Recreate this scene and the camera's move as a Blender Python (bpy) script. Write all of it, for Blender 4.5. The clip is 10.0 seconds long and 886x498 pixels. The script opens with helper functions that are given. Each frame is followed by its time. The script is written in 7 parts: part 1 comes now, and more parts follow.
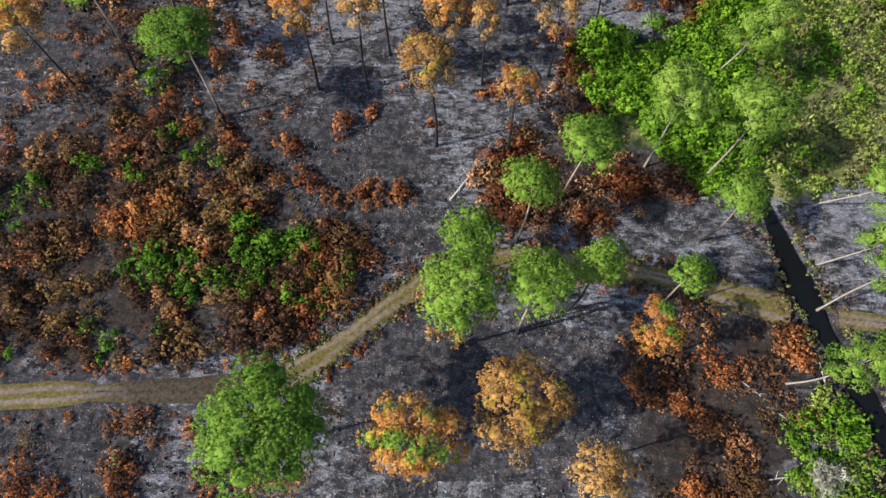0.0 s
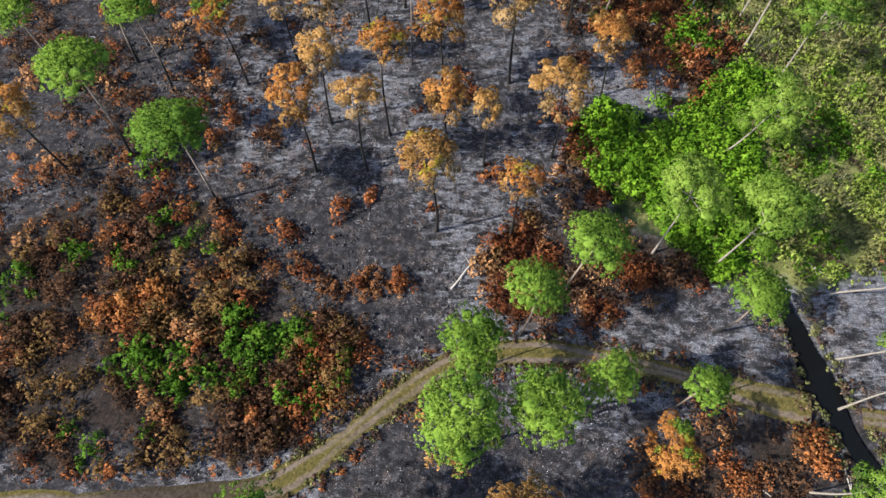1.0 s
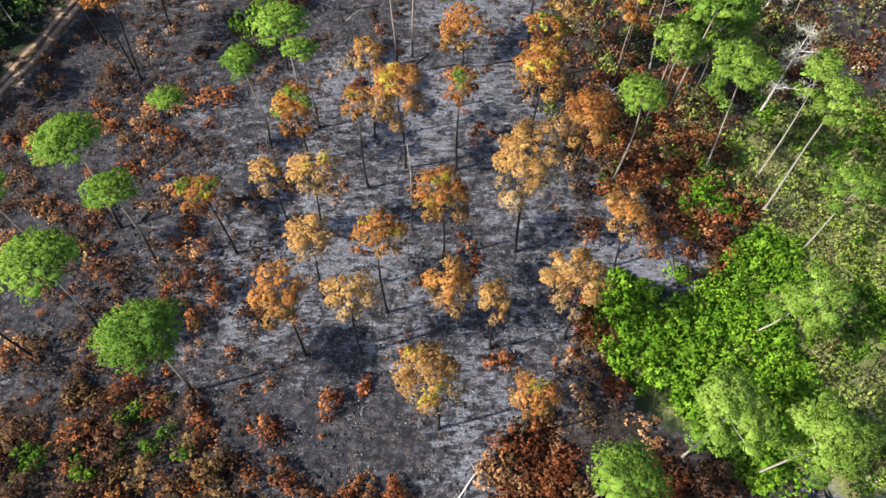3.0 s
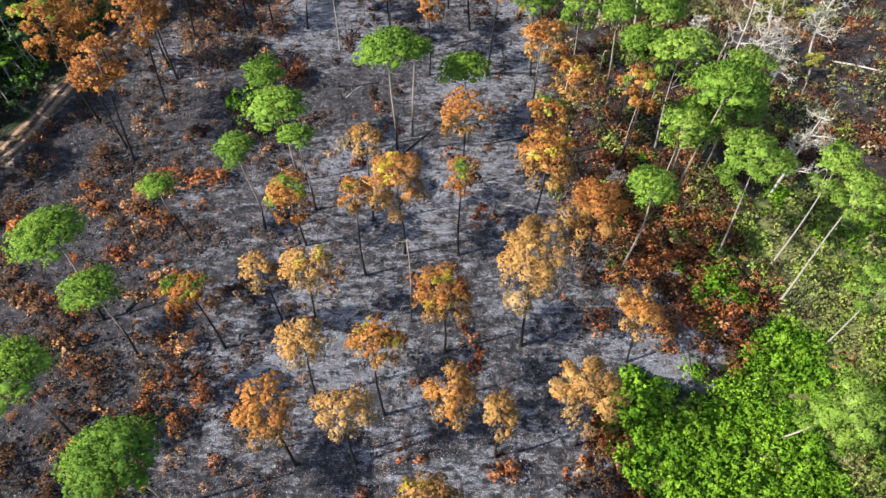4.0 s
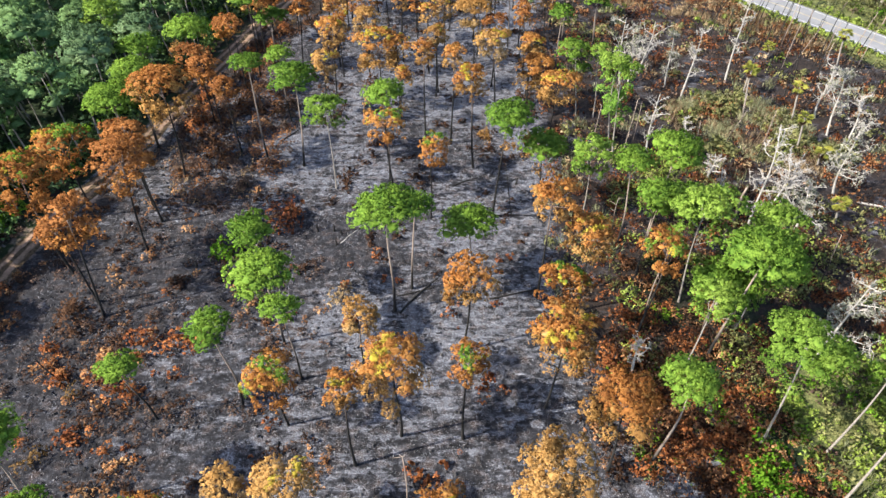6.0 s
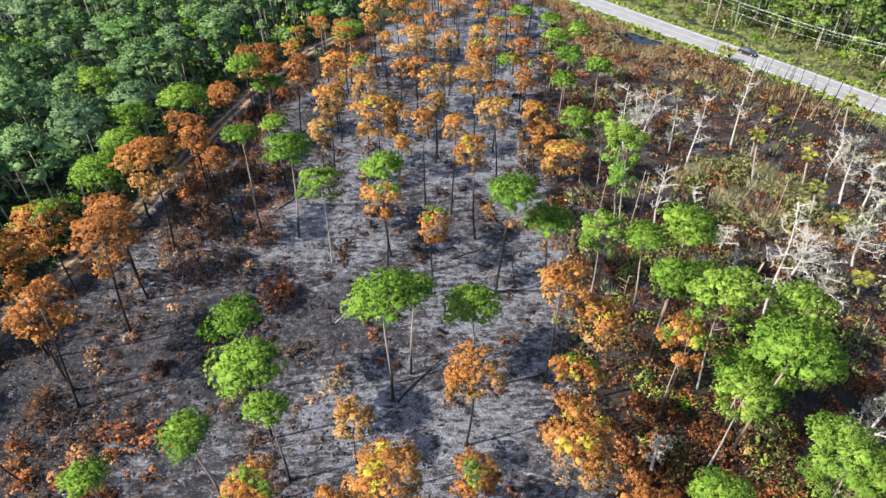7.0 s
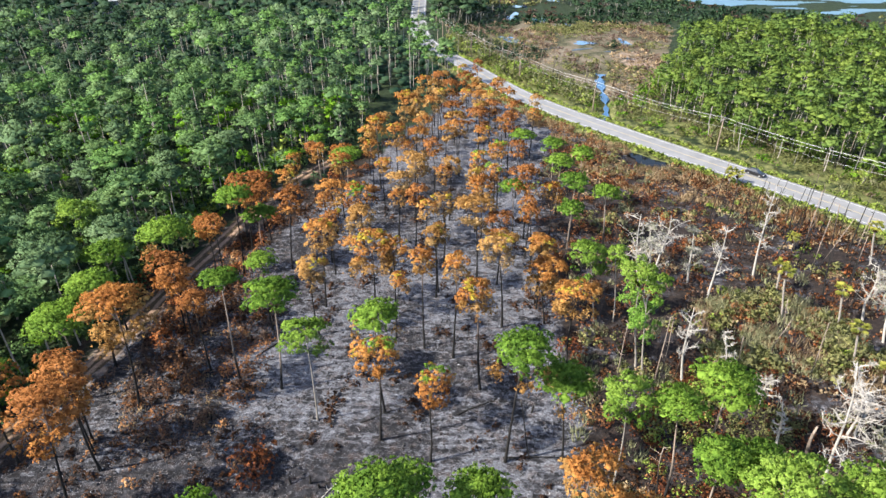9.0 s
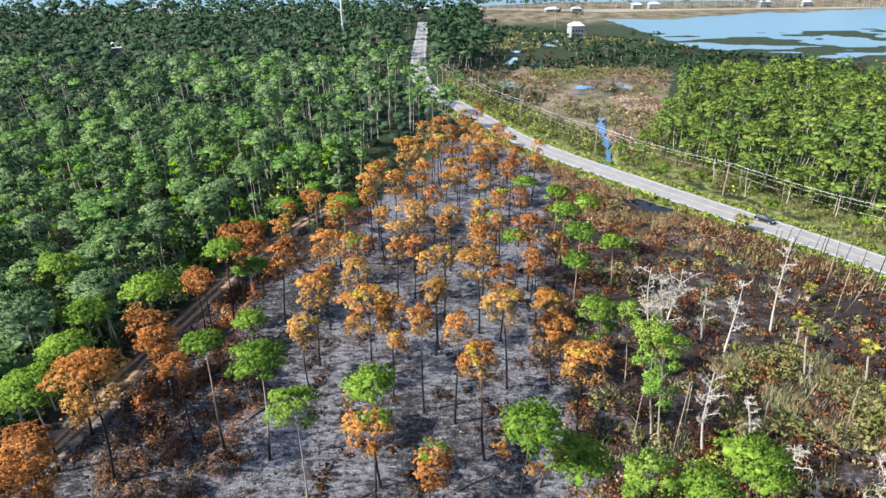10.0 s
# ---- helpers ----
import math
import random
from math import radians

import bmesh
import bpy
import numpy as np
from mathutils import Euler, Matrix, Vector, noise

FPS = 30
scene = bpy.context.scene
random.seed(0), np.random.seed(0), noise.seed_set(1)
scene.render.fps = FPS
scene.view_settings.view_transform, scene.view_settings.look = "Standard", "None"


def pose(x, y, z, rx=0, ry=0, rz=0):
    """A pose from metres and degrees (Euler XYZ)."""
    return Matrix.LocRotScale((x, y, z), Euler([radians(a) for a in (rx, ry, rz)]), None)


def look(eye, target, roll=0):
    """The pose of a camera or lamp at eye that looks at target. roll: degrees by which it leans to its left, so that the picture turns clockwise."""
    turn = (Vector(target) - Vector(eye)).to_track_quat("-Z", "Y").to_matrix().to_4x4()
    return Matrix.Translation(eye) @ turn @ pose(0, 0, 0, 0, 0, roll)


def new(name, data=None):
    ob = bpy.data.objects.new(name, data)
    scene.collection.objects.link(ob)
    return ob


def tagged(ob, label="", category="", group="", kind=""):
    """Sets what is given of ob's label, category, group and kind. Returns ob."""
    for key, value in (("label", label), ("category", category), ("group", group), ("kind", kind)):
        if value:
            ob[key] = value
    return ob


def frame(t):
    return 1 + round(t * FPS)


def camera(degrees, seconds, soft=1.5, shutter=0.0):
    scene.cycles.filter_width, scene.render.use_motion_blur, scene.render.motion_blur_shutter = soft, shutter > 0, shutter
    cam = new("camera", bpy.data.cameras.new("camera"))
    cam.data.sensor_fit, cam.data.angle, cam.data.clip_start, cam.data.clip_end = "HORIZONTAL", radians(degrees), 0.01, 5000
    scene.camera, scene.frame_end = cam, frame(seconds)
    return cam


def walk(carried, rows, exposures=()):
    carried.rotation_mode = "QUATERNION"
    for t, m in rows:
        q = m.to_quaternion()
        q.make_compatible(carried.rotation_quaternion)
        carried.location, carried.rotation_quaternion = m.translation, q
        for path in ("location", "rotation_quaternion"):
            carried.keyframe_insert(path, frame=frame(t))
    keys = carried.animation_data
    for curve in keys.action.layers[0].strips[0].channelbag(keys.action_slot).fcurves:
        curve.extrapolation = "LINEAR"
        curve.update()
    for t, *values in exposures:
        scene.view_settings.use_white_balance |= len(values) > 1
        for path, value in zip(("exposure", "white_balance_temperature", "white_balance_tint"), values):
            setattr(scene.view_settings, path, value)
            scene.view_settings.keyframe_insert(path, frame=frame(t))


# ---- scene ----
LENS = 73.24
cam = camera(LENS, 10.0, soft=1.5)
walk(cam, [
    (0, look((0.000, 0.000, 61.296), (-0.017, 7.249, 42.656), 1.04)),
    (0.5, look((-0.014, 3.476, 61.287), (-0.082, 11.230, 42.852), 0.64)),
    (1, look((-0.017, 6.808, 61.300), (-0.120, 15.077, 43.090), 0.46)),
    (1.5, look((-0.097, 10.085, 61.275), (-0.218, 18.891, 43.318), 0.41)),
    (2, look((-0.197, 13.430, 61.195), (-0.342, 22.820, 43.537), 0.32)),
    (2.5, look((-0.279, 16.730, 61.135), (-0.449, 26.739, 43.820), 0.24)),
    (4, look((-0.702, 26.249, 60.949), (-0.898, 38.250, 44.951), 0.25)),
    (4.5, look((-0.827, 29.405, 60.924), (-1.039, 41.943, 45.344), 0.28)),
    (5, look((-0.895, 32.575, 60.921), (-1.129, 45.660, 45.797), 0.27)),
    (5.5, look((-0.980, 35.785, 60.924), (-1.247, 49.446, 46.319), 0.22)),
    (7, look((-1.415, 45.160, 60.930), (-1.711, 60.464, 48.057), 0.04)),
    (7.5, look((-1.481, 48.074, 60.913), (-1.790, 63.902, 48.692), -0.08)),
    (8, look((-1.505, 50.959, 60.910), (-1.837, 67.278, 49.352), -0.18)),
    (8.5, look((-1.560, 53.857, 60.872), (-1.909, 70.644, 50.006), -0.23)),
    (9, look((-1.600, 56.664, 60.816), (-1.958, 73.896, 50.670), -0.32)),
    (9.5, look((-1.629, 59.452, 60.743), (-1.995, 77.049, 51.245), -0.43)),
    (10, look((-1.629, 62.187, 60.620), (-2.016, 80.048, 51.628), -0.55)),
], exposures=[(0, 1.37), (1, 1.46), (2.5, 1.66), (5, 1.83), (8, 1.88), (10, 1.83)])

# ---- world and sun ----
SUN_EL, SHADOW_DIR = 42.0, 17.0
world = bpy.data.worlds.new("sky")
scene.world = world
world.use_nodes = True
wn = world.node_tree.nodes
sky = wn.new("ShaderNodeTexSky")
sky.sky_type = "NISHITA"
sky.sun_disc = False
sky.sun_elevation = radians(SUN_EL)
sx, sy = -math.cos(radians(SHADOW_DIR)), -math.sin(radians(SHADOW_DIR))
sky.sun_rotation = math.atan2(sx, sy)
sky.dust_density = 1.5
world.node_tree.links.new(sky.outputs[0], wn["Background"].inputs[0])
wn["Background"].inputs[1].default_value = 0.14
sun = new("sun", bpy.data.lights.new("sun", "SUN"))
sun.data.energy, sun.data.angle, sun.data.color = 4.6, radians(0.6), (1.0, 0.93, 0.82)
cz = math.cos(radians(SUN_EL))
sun.matrix_world = look((sx * cz * 300, sy * cz * 300, math.sin(radians(SUN_EL)) * 300), (0, 0, 0))

# ---- materials ----
class Nodes:
    """A short way to write node trees."""

    def __init__(self, name, rough=0.9, spec=0.2):
        self.m = bpy.data.materials.new(name)
        self.m.use_nodes = True
        self.t = self.m.node_tree
        self.b = self.t.nodes["Principled BSDF"]
        self.b.inputs["Roughness"].default_value = rough
        self.b.inputs["Specular IOR Level"].default_value = spec

    def n(self, kind, out=0, ins=None, **props):
        node = self.t.nodes.new("ShaderNode" + kind)
        for k, v in props.items():
            if k == "operation":
                node.operation = v
            elif k == "data_type":
                node.data_type = v
            elif k == "feature":
                node.feature = v
            elif k == "attribute_name":
                node.attribute_name = v
            elif k == "blend_type":
                node.blend_type = v
        for key, v in (ins or {}).items():
            self.put(node.inputs[key], v)
        return node.outputs[out]

    def put(self, socket, v):
        if isinstance(v, bpy.types.NodeSocket):
            self.t.links.new(v, socket)
        else:
            socket.default_value = v

    def pos(self):
        return self.n("TexCoord", "Object")

    def noise(self, scale, detail=4.0, rough=0.6, vec=None):
        return self.n("TexNoise", 0, {"Vector": vec or self.pos(), "Scale": scale, "Detail": detail, "Roughness": rough})

    def ramp(self, fac, *stops):
        node = self.t.nodes.new("ShaderNodeValToRGB")
        self.t.links.new(fac, node.inputs[0])
        el = node.color_ramp.elements
        while len(el) < len(stops):
            el.new(0.5)
        for e, (p, c) in zip(el, stops):
            e.position = p
            e.color = (*c, 1) if isinstance(c, tuple) else (c, c, c, 1)
        return node.outputs[0]

    def math(self, op, a, b=0.0, c=0.0):
        return self.n("Math", 0, {0: a, 1: b, 2: c}, operation=op)

    def mix(self, fac, a, b, kind="MIX"):
        node = self.t.nodes.new("ShaderNodeMixRGB")
        node.blend_type = kind
        for i, v in enumerate((fac, a, b)):
            self.put(node.inputs[i], (*v, 1) if isinstance(v, tuple) and len(v) == 3 else v)
        return node.outputs[0]

    def attr(self, name, out="Fac"):
        return self.n("Attribute", out, attribute_name=name)

    def bump(self, height, strength=0.5, dist=0.05):
        self.put(self.b.inputs["Normal"], self.n("Bump", 0, {"Height": height, "Strength": strength, "Distance": dist}))

    def colour(self, c):
        self.put(self.b.inputs["Base Color"], c)
        return self


def leaf_mat(name, *cols, trans=0.35, scale=0.6):
    """Foliage: each leaf its own shade, with drifts of shade over the plant."""
    k = Nodes(name, 0.7, 0.06)
    rnd = k.n("NewGeometry", "Random Per Island")
    obj = k.n("ObjectInfo", "Random")
    drift = k.noise(scale, 2.0, 0.5, k.n("NewGeometry", "Position"))
    f = k.math("ADD", k.math("MULTIPLY", rnd, 0.26), k.math("MULTIPLY", drift, 0.94))
    f = k.math("ADD", f, k.math("MULTIPLY", k.math("SUBTRACT", obj, 0.5), 0.22))
    stops = [(0.25 + 0.6 * i / max(1, len(cols) - 1), c) for i, c in enumerate(cols)]
    c = k.ramp(f, *stops)
    k.colour(c)
    if trans:
        t = k.n("BsdfTranslucent", 0, {"Color": c})
        s = k.n("MixShader", 0, {0: trans, 1: k.b.outputs[0], 2: t})
        k.t.links.new(s, k.t.nodes["Material Output"].inputs[0])
    return k.m


GREEN = leaf_mat("needles_green", (0.034, 0.078, 0.013), (0.087, 0.162, 0.022), (0.162, 0.258, 0.038))
GREEN_WOOD = leaf_mat("needles_woodland", (0.025, 0.054, 0.021), (0.070, 0.130, 0.046), (0.136, 0.214, 0.082), trans=0.25, scale=0.17)
GREEN_DULL = leaf_mat("needles_dull", (0.024, 0.048, 0.022), (0.063, 0.110, 0.049), (0.122, 0.180, 0.088), trans=0.24, scale=0.17)
GREEN_LEAF = leaf_mat("needles_fresh", (0.026, 0.062, 0.018), (0.074, 0.150, 0.040), (0.145, 0.245, 0.072), trans=0.25, scale=0.17)
GREEN_ROAD = leaf_mat("needles_roadside", (0.022, 0.046, 0.010), (0.064, 0.104, 0.020), (0.118, 0.164, 0.033), trans=0.22, scale=0.17)
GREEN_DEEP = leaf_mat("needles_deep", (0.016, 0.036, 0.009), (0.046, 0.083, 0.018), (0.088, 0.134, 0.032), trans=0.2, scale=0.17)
# dark green with cloud and canopy shade in its colour; also dark marsh growth
GREEN_DARK_SHADE = leaf_mat("needles_dark_shade", (0.008, 0.021, 0.013), (0.018, 0.040, 0.021), (0.036, 0.064, 0.030), trans=0.15, scale=0.03)
GREEN_SOFT = leaf_mat("needles_soft", (0.050, 0.105, 0.016), (0.122, 0.205, 0.030), (0.205, 0.30, 0.055))
YOUNG_NEEDLES = leaf_mat("vivid_needles", (0.05, 0.115, 0.02), (0.11, 0.225, 0.036), (0.19, 0.33, 0.06))
ORANGE = leaf_mat("needles_scorched", (0.135, 0.052, 0.018), (0.275, 0.114, 0.032), (0.41, 0.205, 0.060))
YELLOWED = leaf_mat("needles_yellowing", (0.15, 0.125, 0.016), (0.27, 0.215, 0.028), (0.38, 0.31, 0.05))
TAN = leaf_mat("needles_dried", (0.15, 0.077, 0.027), (0.275, 0.150, 0.047), (0.41, 0.25, 0.092))
DRYNEEDLE = leaf_mat("needles_withered", (0.14, 0.085, 0.035), (0.26, 0.17, 0.07), (0.38, 0.26, 0.13))
RUST = leaf_mat("needles_rust", (0.095, 0.038, 0.016), (0.21, 0.085, 0.028), (0.34, 0.15, 0.05))
SCORCH = leaf_mat("scorched_leaves", (0.026, 0.011, 0.008), (0.095, 0.033, 0.017), (0.215, 0.073, 0.027), (0.38, 0.158, 0.058), scale=0.55)
RUSTBUSH = leaf_mat("rusty_leaves", (0.045, 0.021, 0.012), (0.14, 0.062, 0.028), (0.28, 0.132, 0.058), (0.42, 0.25, 0.125), scale=0.35)
BROWN = leaf_mat("dead_leaves", (0.018, 0.011, 0.008), (0.056, 0.030, 0.019), (0.13, 0.070, 0.040), scale=0.55)
GOLD = leaf_mat("golden_leaves", (0.031, 0.020, 0.009), (0.090, 0.056, 0.022), (0.19, 0.114, 0.045), scale=0.5)
DUSKY = leaf_mat("withered_leaves", (0.030, 0.020, 0.017), (0.084, 0.053, 0.041), (0.19, 0.132, 0.10), scale=0.4)
REED = leaf_mat("reed_blades", (0.10, 0.115, 0.06), (0.20, 0.215, 0.115), (0.33, 0.32, 0.19), scale=0.3)
SHRUB = leaf_mat("shrub_leaves", (0.024, 0.066, 0.006), (0.080, 0.182, 0.012), (0.17, 0.30, 0.026), scale=0.5)
SHRUB_DARK = leaf_mat("dark_shrub_leaves", (0.018, 0.050, 0.006), (0.056, 0.126, 0.012), (0.122, 0.216, 0.025), scale=0.5)
YOUNG = leaf_mat("young_leaves", (0.078, 0.118, 0.021), (0.18, 0.242, 0.044), (0.30, 0.365, 0.088), scale=0.4)
OLIVE = leaf_mat("marsh_leaves", (0.055, 0.062, 0.024), (0.13, 0.14, 0.052), (0.23, 0.225, 0.095), scale=0.4)
DRYGRASS = leaf_mat("dry_grass", (0.13, 0.095, 0.052), (0.26, 0.185, 0.105), (0.41, 0.31, 0.19), scale=0.3)
ASHTWIG = leaf_mat("ash_flakes", (0.008, 0.008, 0.009), (0.035, 0.035, 0.040), (0.13, 0.13, 0.145), (0.36, 0.36, 0.38), trans=0, scale=0.35)
CHARLUMP = leaf_mat("char_lumps", (0.004, 0.004, 0.004), (0.011, 0.0108, 0.011), (0.028, 0.0275, 0.029), (0.058, 0.058, 0.061), trans=0, scale=0.5)
HOAR = leaf_mat("grey_foliage", (0.15, 0.16, 0.11), (0.26, 0.27, 0.19), (0.40, 0.39, 0.31))


def bark(name, low, high, char, rough=0.95):
    """Bark with a scorch that ends unevenly at the height char."""
    k = Nodes(name, rough, 0.1)
    p = k.pos()
    z = k.n("SeparateXYZ", 2, {0: p})
    edge = k.math("ADD", z, k.math("MULTIPLY", k.noise(0.9, 3.0, 0.6, p), 5.0))
    edge = k.math("ADD", edge, k.math("MULTIPLY", k.n("ObjectInfo", "Random"), 3.0))
    f = k.n("MapRange", 0, {0: edge, 1: char - 1.0, 2: char + 3.0})
    grain = k.noise(7.0, 5.0, 0.7, p)
    black = k.ramp(grain, (0.35, (0.006, 0.006, 0.006)), (0.75, (0.03, 0.028, 0.027)))
    wood = k.ramp(grain, (0.3, low), (0.7, high))
    k.colour(k.mix(f, black, wood))
    k.bump(grain, 0.6, 0.04)
    return k.m


BARK_BURNT = bark("bark_charred", (0.07, 0.052, 0.042), (0.20, 0.155, 0.13), 15.0)
BARK_HALF = bark("bark_scorched", (0.15, 0.115, 0.09), (0.28, 0.23, 0.195), 8.0)
BARK_PALE = bark("bark_pale", (0.11, 0.098, 0.086), (0.27, 0.245, 0.215), -8.0)
BARK_WOOD = bark("bark_woodland", (0.13, 0.117, 0.103), (0.31, 0.285, 0.255), -8.0)
DEADWOOD = bark("dead_wood", (0.175, 0.163, 0.147), (0.35, 0.332, 0.305), -8.0)
CHARCOAL = bark("charcoal_wood", (0.01, 0.01, 0.01), (0.03, 0.03, 0.03), 40.0)


def plain(name, col, rough=0.6, metal=0.0, vary=0.25, scale=3.0, spec=0.4):
    k = Nodes(name, rough, spec)
    n = k.noise(scale, 5.0, 0.65)
    k.colour(k.ramp(n, (0.3, tuple(c * (1 - vary) for c in col)), (0.7, tuple(min(1, c * (1 + vary)) for c in col))))
    k.b.inputs["Metallic"].default_value = metal
    return k.m


def ground_mat():
    """Soil, ash, litter and grass, mixed by the cover map of the ground sheet."""
    k = Nodes("ground_cover", 0.95, 0.1)
    p = k.pos()
    cov = k.attr("cover", "Color")
    r, g, b = (k.n("SeparateColor", i, {0: cov}) for i in range(3))
    cov2 = k.attr("cover_b", "Color")
    r2, g2, b2 = (k.n("SeparateColor", i, {0: cov2}) for i in range(3))
    wide, mid, fine = k.noise(0.045, 3.0, 0.55, p), k.noise(0.42, 6.0, 0.68, p), k.noise(3.2, 6.0, 0.72, p)
    speck = k.noise(4.6, 5.0, 0.78, p)
    # burnt ground: soot, pale ash dust in drifts, white crumbs in clusters
    raked = k.n("VectorMath", 0, {0: p, 1: (0.45, 1.25, 1.0)}, operation="MULTIPLY")
    dust = k.math("ADD", k.math("MULTIPLY", k.noise(1.4, 9.0, 0.74, p), 0.55), k.math("MULTIPLY", k.noise(0.75, 9.0, 0.76, raked), 0.45))
    dust = k.math("MULTIPLY_ADD", dust, 1.35, -0.175)
    soot = k.ramp(dust, (0.34, (0.0045, 0.0044, 0.0051)), (0.50, (0.0130, 0.0130, 0.0152)), (0.62, (0.034, 0.0345, 0.040)), (0.76, (0.088, 0.090, 0.105)))
    crumb = k.math("ADD", k.math("MULTIPLY", k.noise(10.0, 6.0, 0.80, p), 0.70), k.math("MULTIPLY", k.noise(2.2, 8.0, 0.80, raked), 0.30))
    crumb = k.math("MULTIPLY_ADD", crumb, 1.45, -0.225)
    ash = k.ramp(crumb, (0.40, (0.016, 0.0166, 0.0200)), (0.50, (0.058, 0.0605, 0.072)), (0.60, (0.162, 0.169, 0.194)), (0.70, (0.47, 0.48, 0.512)))
    drift = k.math("SUBTRACT", k.math("ADD", k.math("MULTIPLY", wide, 1.0), k.math("MULTIPLY", mid, 0.9)), k.math("MULTIPLY", b2, 0.25))
    patchy = k.math("SUBTRACT", k.noise(0.95, 8.0, 0.74, raked), 0.5)
    drift = k.math("MULTIPLY", k.math("ADD", drift, k.math("ADD", k.math("MULTIPLY", k.math("SUBTRACT", dust, 0.5), 0.6), k.math("MULTIPLY", patchy, 1.5))), 0.6)
    char = k.mix(k.ramp(drift, (0.52, 0.0), (0.61, 0.96)), soot, ash)
    chips = k.math("MULTIPLY", k.ramp(k.noise(8.5, 4.0, 0.74, p), (0.54, 0.0), (0.61, 1.0)), k.ramp(k.noise(0.8, 8.0, 0.80, p), (0.50, 0.0), (0.61, 1.0)))
    char = k.mix(k.math("MULTIPLY", chips, k.math("SUBTRACT", 1.0, k.math("MULTIPLY", k.math("MAXIMUM", b2, 0.0), 0.45))), char, (0.40, 0.41, 0.44))
    warm = k.ramp(k.noise(0.8, 4.0, 0.6, p), (0.50, 0.0), (0.70, 0.6))
    char = k.mix(warm, char, (0.036, 0.022, 0.016))
    litter = k.ramp(k.math("ADD", k.math("MULTIPLY", dust, 0.5), k.math("MULTIPLY", speck, 0.5)), (0.38, (0.004, 0.0036, 0.0035)), (0.48, (0.011, 0.009, 0.0085)), (0.60, (0.034, 0.024, 0.019)), (0.72, (0.11, 0.085, 0.072)))
    grass = k.ramp(k.math("ADD", k.math("MULTIPLY", mid, 0.55), k.math("MULTIPLY", fine, 0.45)), (0.36, (0.022, 0.028, 0.009)), (0.5, (0.066, 0.075, 0.026)), (0.66, (0.15, 0.145, 0.062)))
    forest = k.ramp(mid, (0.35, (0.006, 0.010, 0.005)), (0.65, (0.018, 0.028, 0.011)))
    marsh = k.ramp(k.math("ADD", k.math("MULTIPLY", k.noise(0.07, 7.0, 0.7, k.n("VectorMath", 0, {0: p, 1: (1.0, 0.55, 1.0)}, operation="MULTIPLY")), 0.75), k.math("MULTIPLY", mid, 0.25)), (0.40, (0.016, 0.018, 0.010)), (0.46, (0.046, 0.044, 0.024)), (0.54, (0.086, 0.071, 0.050)), (0.64, (0.140, 0.115, 0.087)))
    sand = k.ramp(mid, (0.3, (0.09, 0.062, 0.045)), (0.7, (0.22, 0.165, 0.13)))
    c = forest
    wob = k.math("ADD", k.math("MULTIPLY", k.math("SUBTRACT", mid, 0.5), 1.2), k.math("MULTIPLY", k.math("SUBTRACT", k.noise(0.13, 4.0, 0.6, p), 0.5), 0.8))

    def mask(v):
        return k.ramp(k.math("ADD", v, wob), (0.38, 0.0), (0.62, 1.0))

    c = k.mix(mask(g2), c, marsh)
    c = k.mix(mask(g), c, grass)
    c = k.mix(mask(r), c, char)
    c = k.mix(mask(b), c, litter)
    c = k.mix(mask(r2), c, sand)
    k.colour(c)
    h = k.math("ADD", fine, k.math("ADD", k.math("MULTIPLY", mid, 1.5), k.math("MULTIPLY", speck, 0.5)))
    k.bump(h, 0.8, 0.12)
    return k.m


GROUND = ground_mat()


def asphalt():
    k = Nodes("asphalt", 0.85, 0.25)
    p = k.pos()
    n = k.math("ADD", k.math("MULTIPLY", k.noise(0.25, 4.0, 0.6, p), 0.5), k.math("MULTIPLY", k.noise(6.0, 5.0, 0.7, p), 0.5))
    k.colour(k.ramp(n, (0.32, (0.090, 0.092, 0.098)), (0.66, (0.155, 0.156, 0.16))))
    k.bump(k.noise(30.0, 3.0, 0.6, p), 0.3, 0.01)
    return k.m


def water_mat(name, col, rough, wave=1.5):
    k = Nodes(name, rough, 0.5 if 0.07 < rough < 0.09 else 0.12)
    k.colour((*col, 1))
    k.b.inputs["IOR"].default_value = 1.33
    k.bump(k.noise(wave, 3.0, 0.6), 0.12, 0.05)
    return k.m


